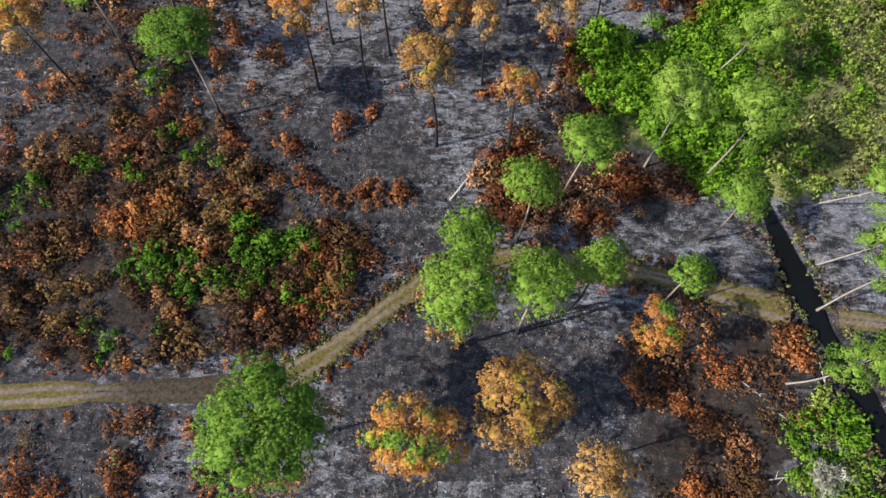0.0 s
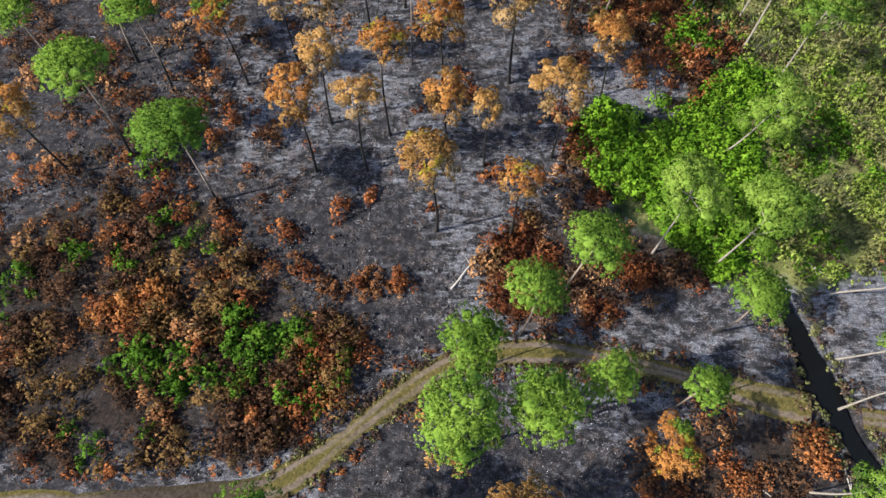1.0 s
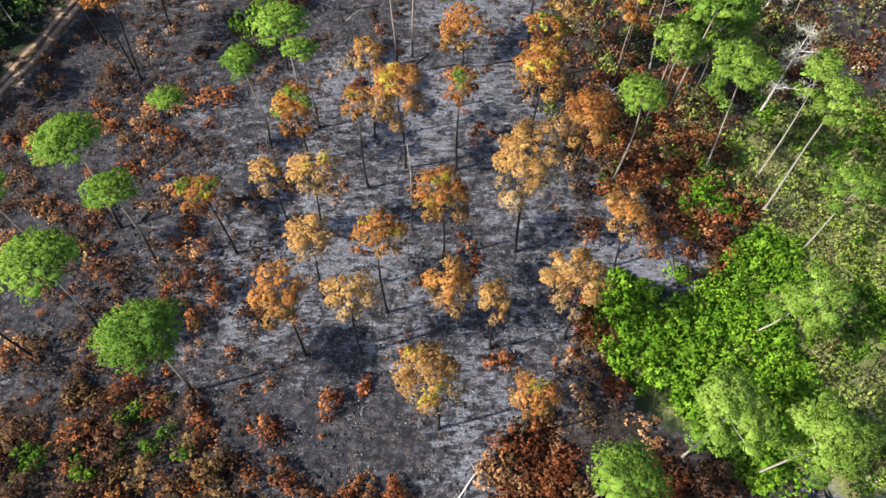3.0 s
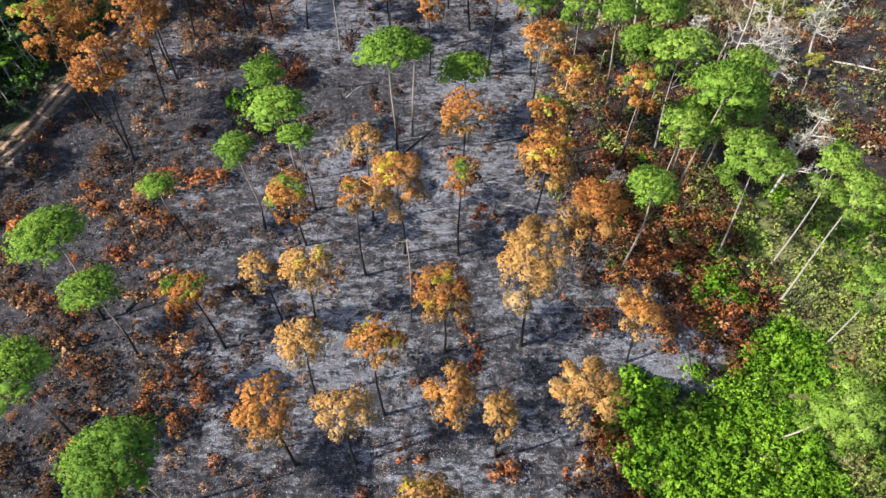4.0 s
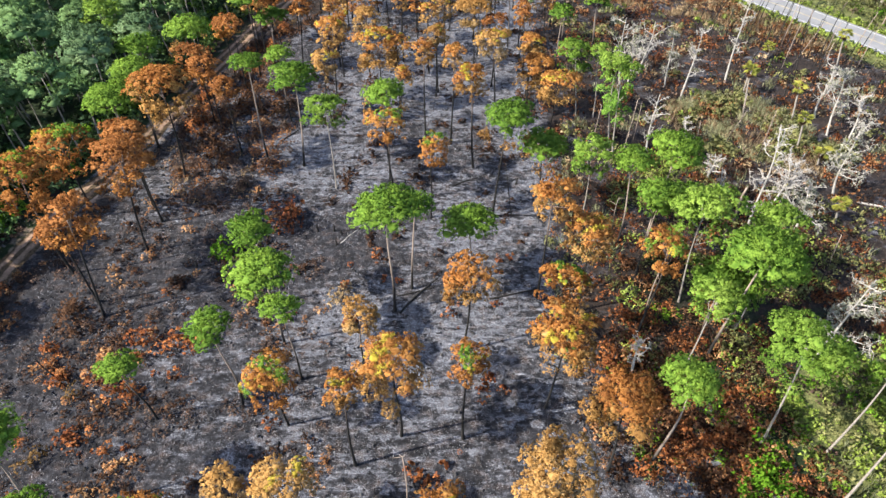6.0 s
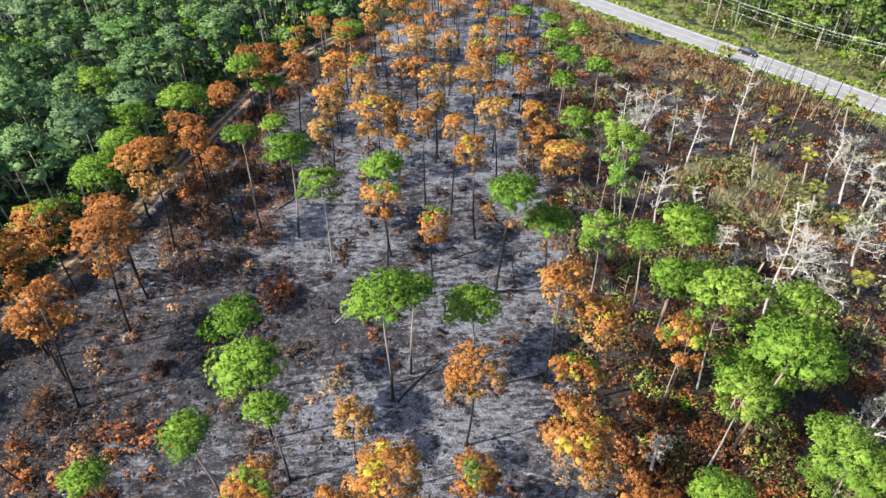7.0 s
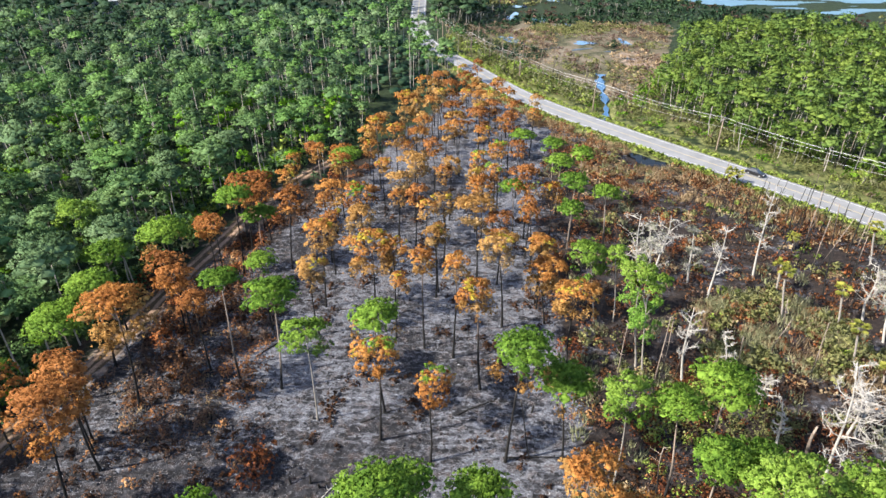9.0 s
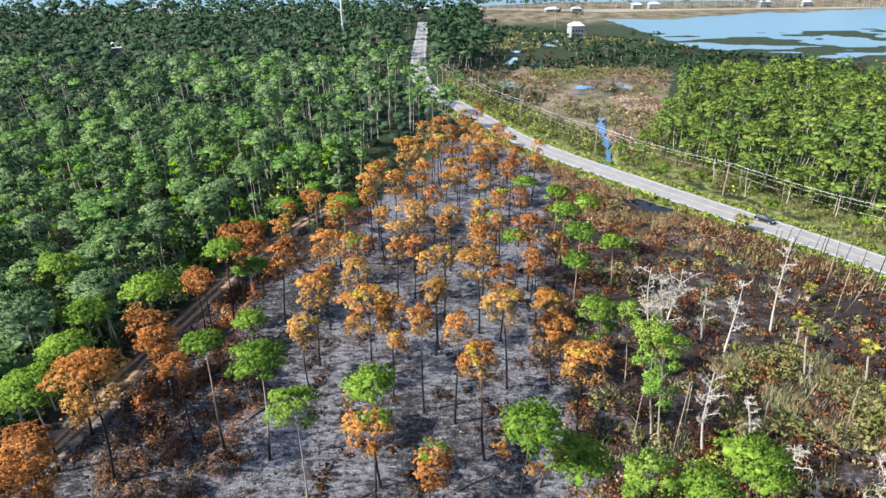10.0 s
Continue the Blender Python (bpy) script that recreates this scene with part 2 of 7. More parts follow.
def track_mat(name="track_soil", lush=1.0, warm=(1.0, 1.0, 1.0)):
    """Two sandy ruts with grass between and beside them, by the distance across the track."""
    k = Nodes(name, 0.95, 0.1)
    p = k.pos()
    u = k.n("SeparateXYZ", 0, {0: k.n("UVMap", 0)})
    across = k.math("ADD", k.math("ABSOLUTE", u, 0.0), k.math("MULTIPLY", k.math("SUBTRACT", k.noise(0.5, 4.0, 0.6, p), 0.5), 0.5))
    fine = k.noise(3.5, 5.0, 0.7, p)
    soil = k.ramp(fine, (0.3, tuple(a * b for a, b in zip((0.056, 0.043, 0.034), warm))), (0.7, tuple(a * b for a, b in zip((0.165, 0.130, 0.104), warm))))
    grass = k.ramp(fine, (0.3, (0.017, 0.018, 0.006)), (0.55, (0.060, 0.050, 0.015)), (0.75, (0.12, 0.092, 0.038)))
    rut = k.ramp(across, (0.18, 0.0), (0.30, 1.0), (0.55, 1.0), (0.75, 0.0))
    dull = k.ramp(k.noise(0.12, 3.0, 0.5, p), (0.36, 0.45), (0.55, 1.0))
    litter = k.ramp(fine, (0.35, (0.010, 0.008, 0.006)), (0.65, (0.075, 0.050, 0.034)))
    # dark stretch by x: dark soil and the shadow on it, painted into the colour
    x = k.math("ADD", k.n("SeparateXYZ", 0, {0: p}), k.math("MULTIPLY", k.noise(0.3, 3.0, 0.6, p), 8.0))
    muddy = k.math("MULTIPLY", k.n("MapRange", 0, {0: x, 1: -34.0, 2: -27.0}), k.n("MapRange", 0, {0: x, 1: -11.0, 2: -17.0}))
    mud = k.ramp(fine, (0.35, (0.007, 0.0055, 0.0048)), (0.65, (0.032, 0.025, 0.021)))
    c = k.mix(k.math("MULTIPLY", rut, dull), k.mix(lush, litter, grass), soil)
    k.colour(k.mix(k.math("MULTIPLY", muddy, 0.85 * min(lush, 1.0)), c, mud))
    k.bump(fine, 0.6, 0.08)
    return k.m


ASPHALT, TRACK, SANDTRACK = asphalt(), track_mat("track_soil", 1.0, (0.74, 0.75, 0.78)), track_mat("sandy_track_soil", 0.15, (1.7, 1.45, 1.3))
WHITE_LINE = plain("road_paint_white", (0.36, 0.36, 0.355), 0.7, vary=0.15)
YELLOW_LINE = plain("road_paint_yellow", (0.25, 0.205, 0.11), 0.7, vary=0.15)
DITCHWATER = water_mat("ditch_water", (0.003, 0.0035, 0.004), 0.10)
CREEKWATER = water_mat("creek_water", (0.010, 0.045, 0.10), 0.08)
BAYWATER = water_mat("bay_water", (0.050, 0.098, 0.135), 0.4, 0.3)
WALLWHITE = plain("white_siding", (0.15, 0.15, 0.149), 0.7, vary=0.08, scale=0.6)
ROOFGREY = plain("grey_roof", (0.25, 0.25, 0.26), 0.6, vary=0.15, scale=0.6)
SANDY = plain("beach_sand", (0.15, 0.125, 0.09), 0.95, vary=0.2, scale=0.05)
POLEWOOD = plain("pole_wood", (0.17, 0.13, 0.10), 0.9, vary=0.35, scale=4.0)
STEEL = plain("galvanised_steel", (0.36, 0.37, 0.38), 0.45, 0.6, 0.1)
WIRE = plain("cable_metal", (0.40, 0.40, 0.40), 0.5, 0.4, 0.1)
CARPAINT = plain("black_car_paint", (0.012, 0.012, 0.014), 0.18, 0.2, 0.1, spec=0.6)
CARGLASS = plain("tinted_glass", (0.01, 0.012, 0.014), 0.05, 0.0, 0.1, spec=0.8)
RUBBER = plain("tyre_rubber", (0.02, 0.02, 0.02), 0.85)
LAMPRED = plain("red_lamp_lens", (0.30, 0.015, 0.012), 0.25)
LAMPWHITE = plain("clear_lamp_lens", (0.7, 0.7, 0.7), 0.15)

# ---- mesh helpers ----
rng = np.random.default_rng(7)


def mesh_tris(name, verts, tris, mats, idx=None, smooth=False, normals=None):
    """A mesh of triangles from arrays."""
    me = bpy.data.meshes.new(name)
    verts, tris = np.asarray(verts, np.float32), np.asarray(tris, np.int32)
    me.vertices.add(len(verts))
    me.vertices.foreach_set("co", verts.ravel())
    me.loops.add(len(tris) * 3)
    me.loops.foreach_set("vertex_index", tris.ravel())
    me.polygons.add(len(tris))
    me.polygons.foreach_set("loop_start", np.arange(0, len(tris) * 3, 3, dtype=np.int32))
    for m in mats:
        me.materials.append(m)
    if idx is not None:
        me.polygons.foreach_set("material_index", np.asarray(idx, np.int32))
    me.polygons.foreach_set("use_smooth", np.full(len(tris), smooth, bool))
    me.update(calc_edges=True)
    if normals is not None:
        me.normals_split_custom_set_from_vertices(normals)
    return me


def put_part(name, me, parent, label=""):
    ob = new(name, me)
    ob.parent = parent
    return tagged(ob, label) if label else ob


def part(name, bm, material, parent, label="", smooth=False):
    me = bpy.data.meshes.new(name)
    bm.to_mesh(me)
    bm.free()
    me.materials.append(material)
    if smooth:
        me.polygons.foreach_set("use_smooth", np.ones(len(me.polygons), bool))
    return put_part(name, me, parent, label)


def tubes(paths, sides):
    """Tapered tubes along paths of (points, radii); returns verts and tris."""
    vs, fs, base = [], [], 0
    for pts, rad in paths:
        pts = np.asarray(pts, float)
        n = len(pts)
        d = np.gradient(pts, axis=0)
        d /= np.linalg.norm(d, axis=1)[:, None] + 1e-9
        ref = np.where(np.abs(d[:, 2:3]) > 0.9, [[1.0, 0, 0]], [[0, 0, 1.0]])
        a = np.cross(d, ref)
        a /= np.linalg.norm(a, axis=1)[:, None] + 1e-9
        b = np.cross(d, a)
        ang = np.arange(sides) * 2 * np.pi / sides
        ring = np.cos(ang)[None, :, None] * a[:, None] + np.sin(ang)[None, :, None] * b[:, None]
        v = pts[:, None] + ring * np.asarray(rad, float)[:, None, None]
        vs.append(v.reshape(-1, 3))
        i, j = np.meshgrid(np.arange(n - 1), np.arange(sides), indexing="ij")
        p00, p01 = i * sides + j, i * sides + (j + 1) % sides
        p10, p11 = p00 + sides, p01 + sides
        fs.append(np.concatenate([np.stack([p00, p01, p11], -1).reshape(-1, 3), np.stack([p00, p11, p10], -1).reshape(-1, 3)]) + base)
        top = (n - 1) * sides + base
        fs.append(np.array([[top, top + k, top + k + 1] for k in range(1, sides - 1)]))
        base += n * sides
    return np.concatenate(vs), np.concatenate(fs)


def unit(r, n):
    v = r.normal(size=(n, 3))
    return v / np.linalg.norm(v, axis=1)[:, None]


def blades(r, centres, outward, count, length, width, spread=0.95, round_=0.52):
    """Needle heads: at each centre a fan of blunt blades that open outward from one point, shading partly like the tuft as a whole."""
    n = len(centres)
    o = np.repeat(outward, count, axis=0).reshape(n, count, 3)
    d = o + unit(r, n * count).reshape(n, count, 3) * spread
    d /= np.linalg.norm(d, axis=2)[..., None] + 1e-9
    side = np.cross(d, unit(r, n * count).reshape(n, count, 3))
    side /= np.linalg.norm(side, axis=2)[..., None] + 1e-9
    whole = r.uniform(0.75, 1.2, (n, 1, 1))
    ln = length * whole * r.uniform(0.75, 1.15, (n, count, 1))
    w = width * whole * r.uniform(0.7, 1.3, (n, count, 1))
    turn = np.sign((np.cross(side, d) * (o + [0, 0, 0.3])).sum(2))[..., None]
    side = side * turn
    end = centres[:, None] + d * ln
    v = np.concatenate([centres[:, None], np.stack([end + side * w, end - side * w], 2).reshape(n, 2 * count, 3)], 1)
    big = outward / (np.linalg.norm(outward, axis=1)[:, None] + 1e-9)
    nor = np.repeat(d * (0.35 + 1 - round_), 2, axis=1) + big[:, None] * round_
    nor = np.concatenate([big[:, None], nor], 1)
    nor /= np.linalg.norm(nor, axis=2)[..., None] + 1e-9
    k = np.arange(count)
    f = np.stack([0 * k, 1 + 2 * k, 2 + 2 * k], 1)[None] + (np.arange(n) * (2 * count + 1))[:, None, None]
    return v.reshape(-1, 3), f.reshape(-1, 3), nor.reshape(-1, 3)


def pine_crown(r, radius, tufts, flat=0.9, lobes=16, loose=0.0, whole=0.35):
    """Tuft centres over separate clumps at the branch ends, spread into an uneven umbrella with a few lower tiers, about the origin; returns centres, outward ways and the clumps' middles."""
    i = np.arange(lobes)
    low = int(lobes * (0.06 if loose < -1.55 else 0.24 if loose < 0 else 0.26 + 0.10 * min(loose, 1.0)))
    q = 0.82 * ((i + 0.35) / max(1, lobes - low)) ** 0.48
    tier = i >= lobes - low
    q = np.where(tier, r.uniform(0.42, 0.84, lobes), q) * (r.uniform(0.94, 1.05, lobes) if loose < 0 else r.uniform(0.86, 1.12, lobes))
    a = i * 2.39996 + r.uniform(0, 6.28) + r.normal(0, 0.10 if loose < -1.55 else 0.30, lobes)
    z = np.where(tier, r.uniform(-0.72, -0.2, lobes) * (0.5 if loose < -1.55 else 1.0), 0.95 * np.sqrt(np.clip(1 - (q / 0.98) ** 2, 0, 1)) - 0.22 + r.normal(0, 0.07, lobes))
    mids = np.stack([q * np.cos(a), q * np.sin(a), z], 1)
    tilt = unit(r, 1)[0]
    mids[:, :2] *= (1 + (0.10 if loose < 0 else 0.22) * (mids[:, :2] @ tilt[:2]))[:, None]
    mids[:, 2] += 0.16 * (mids[:, :2] @ tilt[:2])
    size = r.uniform(0.21, 0.33, lobes) * (1.12 - 0.10 * loose) * (16.0 / lobes) ** 0.22 * (1.14 if loose < -1.55 else 1.0)
    share = size ** 2 * (r.uniform(0.25, 1.0, lobes) if loose > 0.4 else r.uniform(0.7, 1.0, lobes))
    which = r.choice(lobes, tufts, p=share / share.sum())
    d = unit(r, tufts)
    d[:, 2] = np.where(d[:, 2] < -0.2, -d[:, 2], d[:, 2])
    cen = mids[which] + d * (size[which] * r.uniform(0.70, 1.04, tufts))[:, None] * [1, 1, 0.72]
    head = mids / (np.linalg.norm(mids, axis=1)[:, None] + 1e-9)
    out = d * (1.0 - whole) + head[which] * whole + np.array([0, 0, 0.30])
    wide = r.uniform(0.95, 1.05) if loose < 0 else r.uniform(0.86, 1.14)
    shape = radius * np.array([wide, 2 - wide, flat])
    return cen * shape, out, mids * shape, size * radius


ICO = [(math.cos(q) * w, math.sin(q) * w, h) for h, w, q in [(1, 0, 0)] + [(0.447, 0.894, i * 1.2566) for i in range(5)] + [(-0.447, 0.894, i * 1.2566 + 0.628) for i in range(5)] + [(-1, 0, 0)]]
ICO_F = [(0, i + 1, (i + 1) % 5 + 1) for i in range(5)] + [(i + 1, i + 6, (i + 1) % 5 + 1) for i in range(5)] + [((i + 1) % 5 + 1, i + 6, (i + 1) % 5 + 6) for i in range(5)] + [(11, (i + 1) % 5 + 6, i + 6) for i in range(5)]


OCT = [(0, 0, 1), (1, 0, 0), (0, 1, 0), (-1, 0, 0), (0, -1, 0), (0, 0, -1)]
OCT_F = [(0, 1, 2), (0, 2, 3), (0, 3, 4), (0, 4, 1), (5, 2, 1), (5, 3, 2), (5, 4, 3), (5, 1, 4)]


def masses(r, mids, size, middle, grow=1.0, coarse=False):
    """The dense inner lumps of a crown, rough and uneven."""
    ball, faces = (np.array(OCT, float), np.array(OCT_F)) if coarse else (np.array(ICO), np.array(ICO_F))
    n = len(mids)
    d = ball[None] * r.uniform(0.75, 1.2, (n, len(ball), 1))
    v = mids[:, None] + d * (size * grow)[:, None, None] * [1, 1, 0.5]
    f = faces[None] + (np.arange(n) * len(ball))[:, None, None]
    out = v - middle
    nor = ball[None] * 0.75 + out / (np.linalg.norm(out, axis=2)[..., None] + 1e-9) * 0.6 + [0, 0, 0.1]
    nor /= np.linalg.norm(nor, axis=2)[..., None]
    return v.reshape(-1, 3), f.reshape(-1, 3), nor.reshape(-1, 3)


def bent(r, a, b, n, sway):
    """A gently bent line from a to b."""
    t = np.linspace(0, 1, n)[:, None]
    a, b = np.asarray(a, float), np.asarray(b, float)
    bow = np.append(r.normal(size=2), 0) * sway
    return a + (b - a) * t + np.sin(t * np.pi) * bow + np.sin(t * 2 * np.pi) * np.append(r.normal(size=2), 0) * sway * 0.4


LOOKS = {
    "orange": (ORANGE, TAN, 0.5, BARK_BURNT, "slash pine with scorched orange needles and blackened trunk", "scorched pines"),
    "tan": (TAN, DRYNEEDLE, 0.4, BARK_BURNT, "slash pine with dried tan needles and charred trunk", "scorched pines"),
    "rust": (RUST, ORANGE, 0.3, BARK_BURNT, "slash pine with rust-brown dead needles on burnt ground", "scorched pines"),
    "mixed": (ORANGE, GREEN, 0.13, BARK_BURNT, "half-scorched pine, green top over orange lower needles", "half-scorched pines"),
    "green": (GREEN, GREEN, 0.0, BARK_HALF, "living slash pine with bright green crown on burnt ground", "living pines"),
    "fringe": (GREEN, TAN, 0.13, BARK_BURNT, "green pine with an orange scorched fringe below its crown", "half-scorched pines"),
    "bright": (GREEN_SOFT, YOUNG_NEEDLES, 0.45, BARK_PALE, "young tree with vivid light green soft foliage", "living pines"),
    "pale": (GREEN_SOFT, GREEN, 0.2, BARK_PALE, "tall living pine with soft green crown and pale trunk", "living pines"),
}


def pine(kind, x, y, z, radius, dx=0.0, dy=0.0):
    """A pine at x, y whose crown, of that radius, has its middle at the height z, leaning by dx, dy."""
    main, other, share, barkmat, label, group = LOOKS[kind]
    r = np.random.default_rng(int(abs(x) * 131 + abs(y) * 977 + z * 17))
    tree = tagged(new("pine_tree"), label, "tree", group)
    tree.location = (x, y, 0)
    base, hub = np.zeros(3), np.array([dx, dy, z - radius * 0.05])
    thick = (0.05 + 0.0065 * z + 0.009 * radius) * (0.75 if kind == "pale" else 1.0)
    line = bent(r, base, hub + [0, 0, radius * 0.35], 12, 0.18)
    line[0, 2] = -0.25
    rad = thick * np.linspace(1.0, 0.32, 12)
    rad[0] *= 1.45
    v, f = tubes([(line, rad)], 8)
    put_part("trunk", mesh_tris("trunk", v, f, [barkmat], smooth=True), tree)
    away, mid = y > 150, y > 75
    tufts = int(np.clip(84 * radius ** 2, 200, 2000) * (0.36 if away else 0.78 if mid else 1.5))
    count, length, width = (5, 0.46, 0.120) if away else (7, 0.32, 0.072) if mid else (7, 0.25, 0.052)
    tall = 1.75 if kind == "bright" else r.uniform(0.68, 0.9) if kind in ("green", "fringe") else r.uniform(0.78, 1.02)
    cen, out, lob, lump = pine_crown(r, radius, tufts, flat=tall, lobes=int(9 + radius * 5.5), loose=2.2 if kind == "bright" else r.uniform(0, 1) if kind in ("orange", "tan", "rust", "mixed", "pale") else -1.6)
    dead = kind in ("orange", "tan", "rust", "mixed")
    skirt = np.arange(tufts) >= int(tufts * (1 - (0.13 if kind == "fringe" else 0.17 if dead else 0.0)))
    if dead or kind == "fringe":
        # withered tufts hanging in ragged bunches below the crown
        n = 6
        a = r.uniform(0, 6.28, n) if kind == "fringe" else r.uniform(0, 3.6, n) + r.uniform(0, 6.28)
        far = r.uniform(0.75, 1.0, n) if kind == "fringe" else r.uniform(0.25, 0.85, n)
        own = r.integers(0, n, tufts)
        low = np.stack([np.cos(a) * far, np.sin(a) * far, r.uniform(-0.75, -0.3, n)], 1)[own] + r.normal(0, 0.11, (tufts, 3))
        cen = np.where(skirt[:, None], low * radius, cen)
        out = np.where(skirt[:, None], unit(r, tufts) + [0, 0, 0.3], out)
    wave = 0.22 * np.sin(cen @ unit(r, 1)[0] * 2.2 + r.uniform(0, 6)) + 0.16 * np.sin(cen @ unit(r, 1)[0] * 3.7)
    hgt = cen[:, 2] / max(radius, 0.1) + r.normal(0, 0.05, tufts)
    cen, lob = cen + hub, lob + hub
    v, f, nor = blades(r, cen, out, count, length, width)
    look_no = np.zeros(tufts, int)
    if kind == "mixed":
        lean = hgt + wave + 0.25 * ((cen - hub)[:, :2] @ unit(r, 1)[0, :2]) / radius
        look_no[lean > np.quantile(lean, 1 - share)] = 1
        look_no[(lean > np.quantile(lean, 1 - share * 1.5)) & (look_no == 0)] = 2
    elif kind == "fringe":
        look_no[skirt] = 1
    else:
        look_no[hgt + wave < np.quantile(hgt + wave, share)] = 1
        if kind in ("orange", "tan") and r.uniform() < 0.5:
            look_no[hgt + wave > np.quantile(hgt + wave, 0.93)] = 2
    shade = np.repeat(look_no, count)
    if kind != "bright":
        dense = lob[:, 2] > hub[2] - radius * 0.2
        mv, mf, mn = masses(r, lob[dense], lump[dense], hub - [0, 0, radius * 0.4], 0.46 if dead else 0.54)
        own = look_no[np.argmin(np.linalg.norm(cen[None] - lob[dense][:, None], axis=2), axis=1)]
        v, f, nor = np.concatenate([v, mv]), np.concatenate([f, mf + len(v)]), np.concatenate([nor, mn])
        shade = np.concatenate([shade, np.repeat(own, 20)])
    put_part("crown", mesh_tris("crown", v, f, [main, other, YELLOWED], shade, normals=nor), tree)
    for q in lob[r.permutation(len(lob))[: 4 if away else 8]]:
        t0 = np.clip((q[2] - 0.25 * radius - r.uniform(0, 0.5) * radius) / hub[2], 0.5, 0.97)
        s = base + (hub - base) * t0
        e = q * 0.9 + hub * 0.1
        v, f = tubes([(bent(r, s, e, 5, 0.12), np.linspace(thick * 0.36, 0.025, 5))], 5)
        put_part("limb", mesh_tris("limb", v, f, [barkmat], smooth=True), tree)
    return tree


# ---- ground, tracks, road and water ----
def inside(px, py, poly):
    """Which points lie in a polygon."""
    r = np.zeros(np.shape(px), bool)
    for (x0, y0), (x1, y1) in zip(poly, poly[1:] + poly[:1]):
        c = (y0 > py) != (y1 > py)
        r ^= c & (px < (x1 - x0) * (py - y0) / (y1 - y0 + 1e-12) + x0)
    return r


def along(px, py, line):
    """Distance from a polyline."""
    best = np.full(np.shape(px), 1e9)
    for (x0, y0), (x1, y1) in zip(line, line[1:]):
        dx, dy = x1 - x0, y1 - y0
        t = np.clip(((px - x0) * dx + (py - y0) * dy) / (dx * dx + dy * dy), 0, 1)
        best = np.minimum(best, np.hypot(px - x0 - t * dx, py - y0 - t * dy))
    return best


ROAD = [(158, 85), (122, 130), (89.6, 174.5), (81.5, 185.6), (69, 201.5), (59.2, 214), (47.7, 229.5), (34, 248), (24, 264), (15.4, 282), (6.6, 305), (-2.8, 326), (-10, 343), (-17, 364), (-21.5, 396), (-24.5, 453), (-26.5, 518), (-29.5, 616), (-31, 650)]
TRACK_SOUTH = [(-80, 4), (-44.2, 6.9), (-35.9, 7.6), (-27.5, 7.9), (-20, 8.2), (-15.2, 9.6), (-11.7, 12.2), (-8.5, 14.9), (-4.4, 18.3), (-0.6, 20.9), (2.8, 22.2), (7.2, 22.9), (13.4, 22.9), (22.5, 21.4), (31.3, 18.9), (38.2, 17.2), (46.9, 16.3), (75, 15)]
TRACK_WEST = [(-76, 58), (-68, 79), (-64.4, 91), (-62.9, 100), (-61.4, 108), (-58.6, 115), (-56.3, 122), (-54.9, 134), (-52.8, 147), (-50.7, 156), (-48.6, 168), (-45, 184), (-39, 198), (-33, 208)]
DITCH = [(40.5, -20), (44.7, 3), (43.4, 8), (41.2, 13), (39.5, 18), (37.9, 24), (36.9, 29.5), (36.4, 33)]
CREEK = [(44, 236), (46, 243), (48.5, 249), (51, 264), (52.8, 279), (54.5, 290), (57, 299)]
BURN = [(-95, -60), (110, -60), (110, 34), (52, 32), (40, 31), (26, 33), (17, 42), (15.5, 52), (19.6, 56), (27, 53), (31, 56), (35, 62), (37, 69), (27, 79), (22, 92), (27, 100), (60, 88), (100, 80), (128, 108), (84, 170), (60, 205), (30, 245), (14, 272), (4, 282), (-2, 272), (-9, 250), (-18, 224), (-27, 203), (-37, 189), (-46, 180), (-50, 168), (-53, 150), (-57, 128), (-61.5, 110), (-64.5, 92), (-70, 74), (-80, 52), (-120, 30)]
LITTER = [[(-52, 35), (-43, 40.5), (-33, 40.7), (-25, 38.6), (-15.7, 28.4), (-9, 25), (-7.7, 21.8), (-13, 14.7), (-18, 11.1), (-60, 9)],
          [(19, 17), (28, 19.3), (37, 17), (38.4, 12), (36, -6), (18.5, -6)],
          [(2, 29), (5, 36), (12, 42), (14.7, 48), (16, 55), (19, 40), (27, 34.4), (29, 30.8), (20, 27), (13, 25)],
          [(27, 222), (18, 190), (14, 150), (14, 110), (12, 90), (14, 70), (26, 76), (22, 92), (27, 100), (60, 88), (100, 80), (128, 108), (84, 170), (60, 205)],
          [(-64, 36), (-50, 34), (-38, 41), (-27, 40), (-24, 46), (-30, 58), (-38, 64), (-42, 80), (-66, 90)],
          [(-60, -16), (-18, -16), (-17, 2), (-22, 7), (-60, 5)],
          [(-50, 168), (-45, 182), (-36, 190), (-20, 222), (-24, 196), (-38, 165), (-45, 140), (-52, 128)]]
THICKET = [(15.4, 44.5), (15.8, 51.5), (18.5, 55.5), (22, 53.5), (26, 52), (30.5, 54.5), (34.5, 60), (39, 63.5), (42, 58), (40, 50), (38, 40), (36, 33), (30, 31), (26, 34), (23, 39.7)]
MEADOW = [(38, 31), (39, 42), (42, 58), (38.6, 64), (36, 76), (44, 84), (60, 82), (80, 74), (100, 70), (100, 36), (52, 33), (42, 32)]
OLIVES = [(20, 74), (26, 78), (36, 76), (44, 84), (60, 82), (64, 92), (50, 110), (46, 126), (34, 126), (24, 118), (20, 96)]
VERGE_NE = [(122, 160), (100, 178), (84, 203), (62, 231), (44, 254), (26, 284), (10, 320), (26, 320), (52, 268), (78, 244), (98, 208), (116, 188)]
GREENMID = [(40, 141.6), (55, 146), (63, 136), (69, 125), (60, 119), (50, 124), (38, 126)]
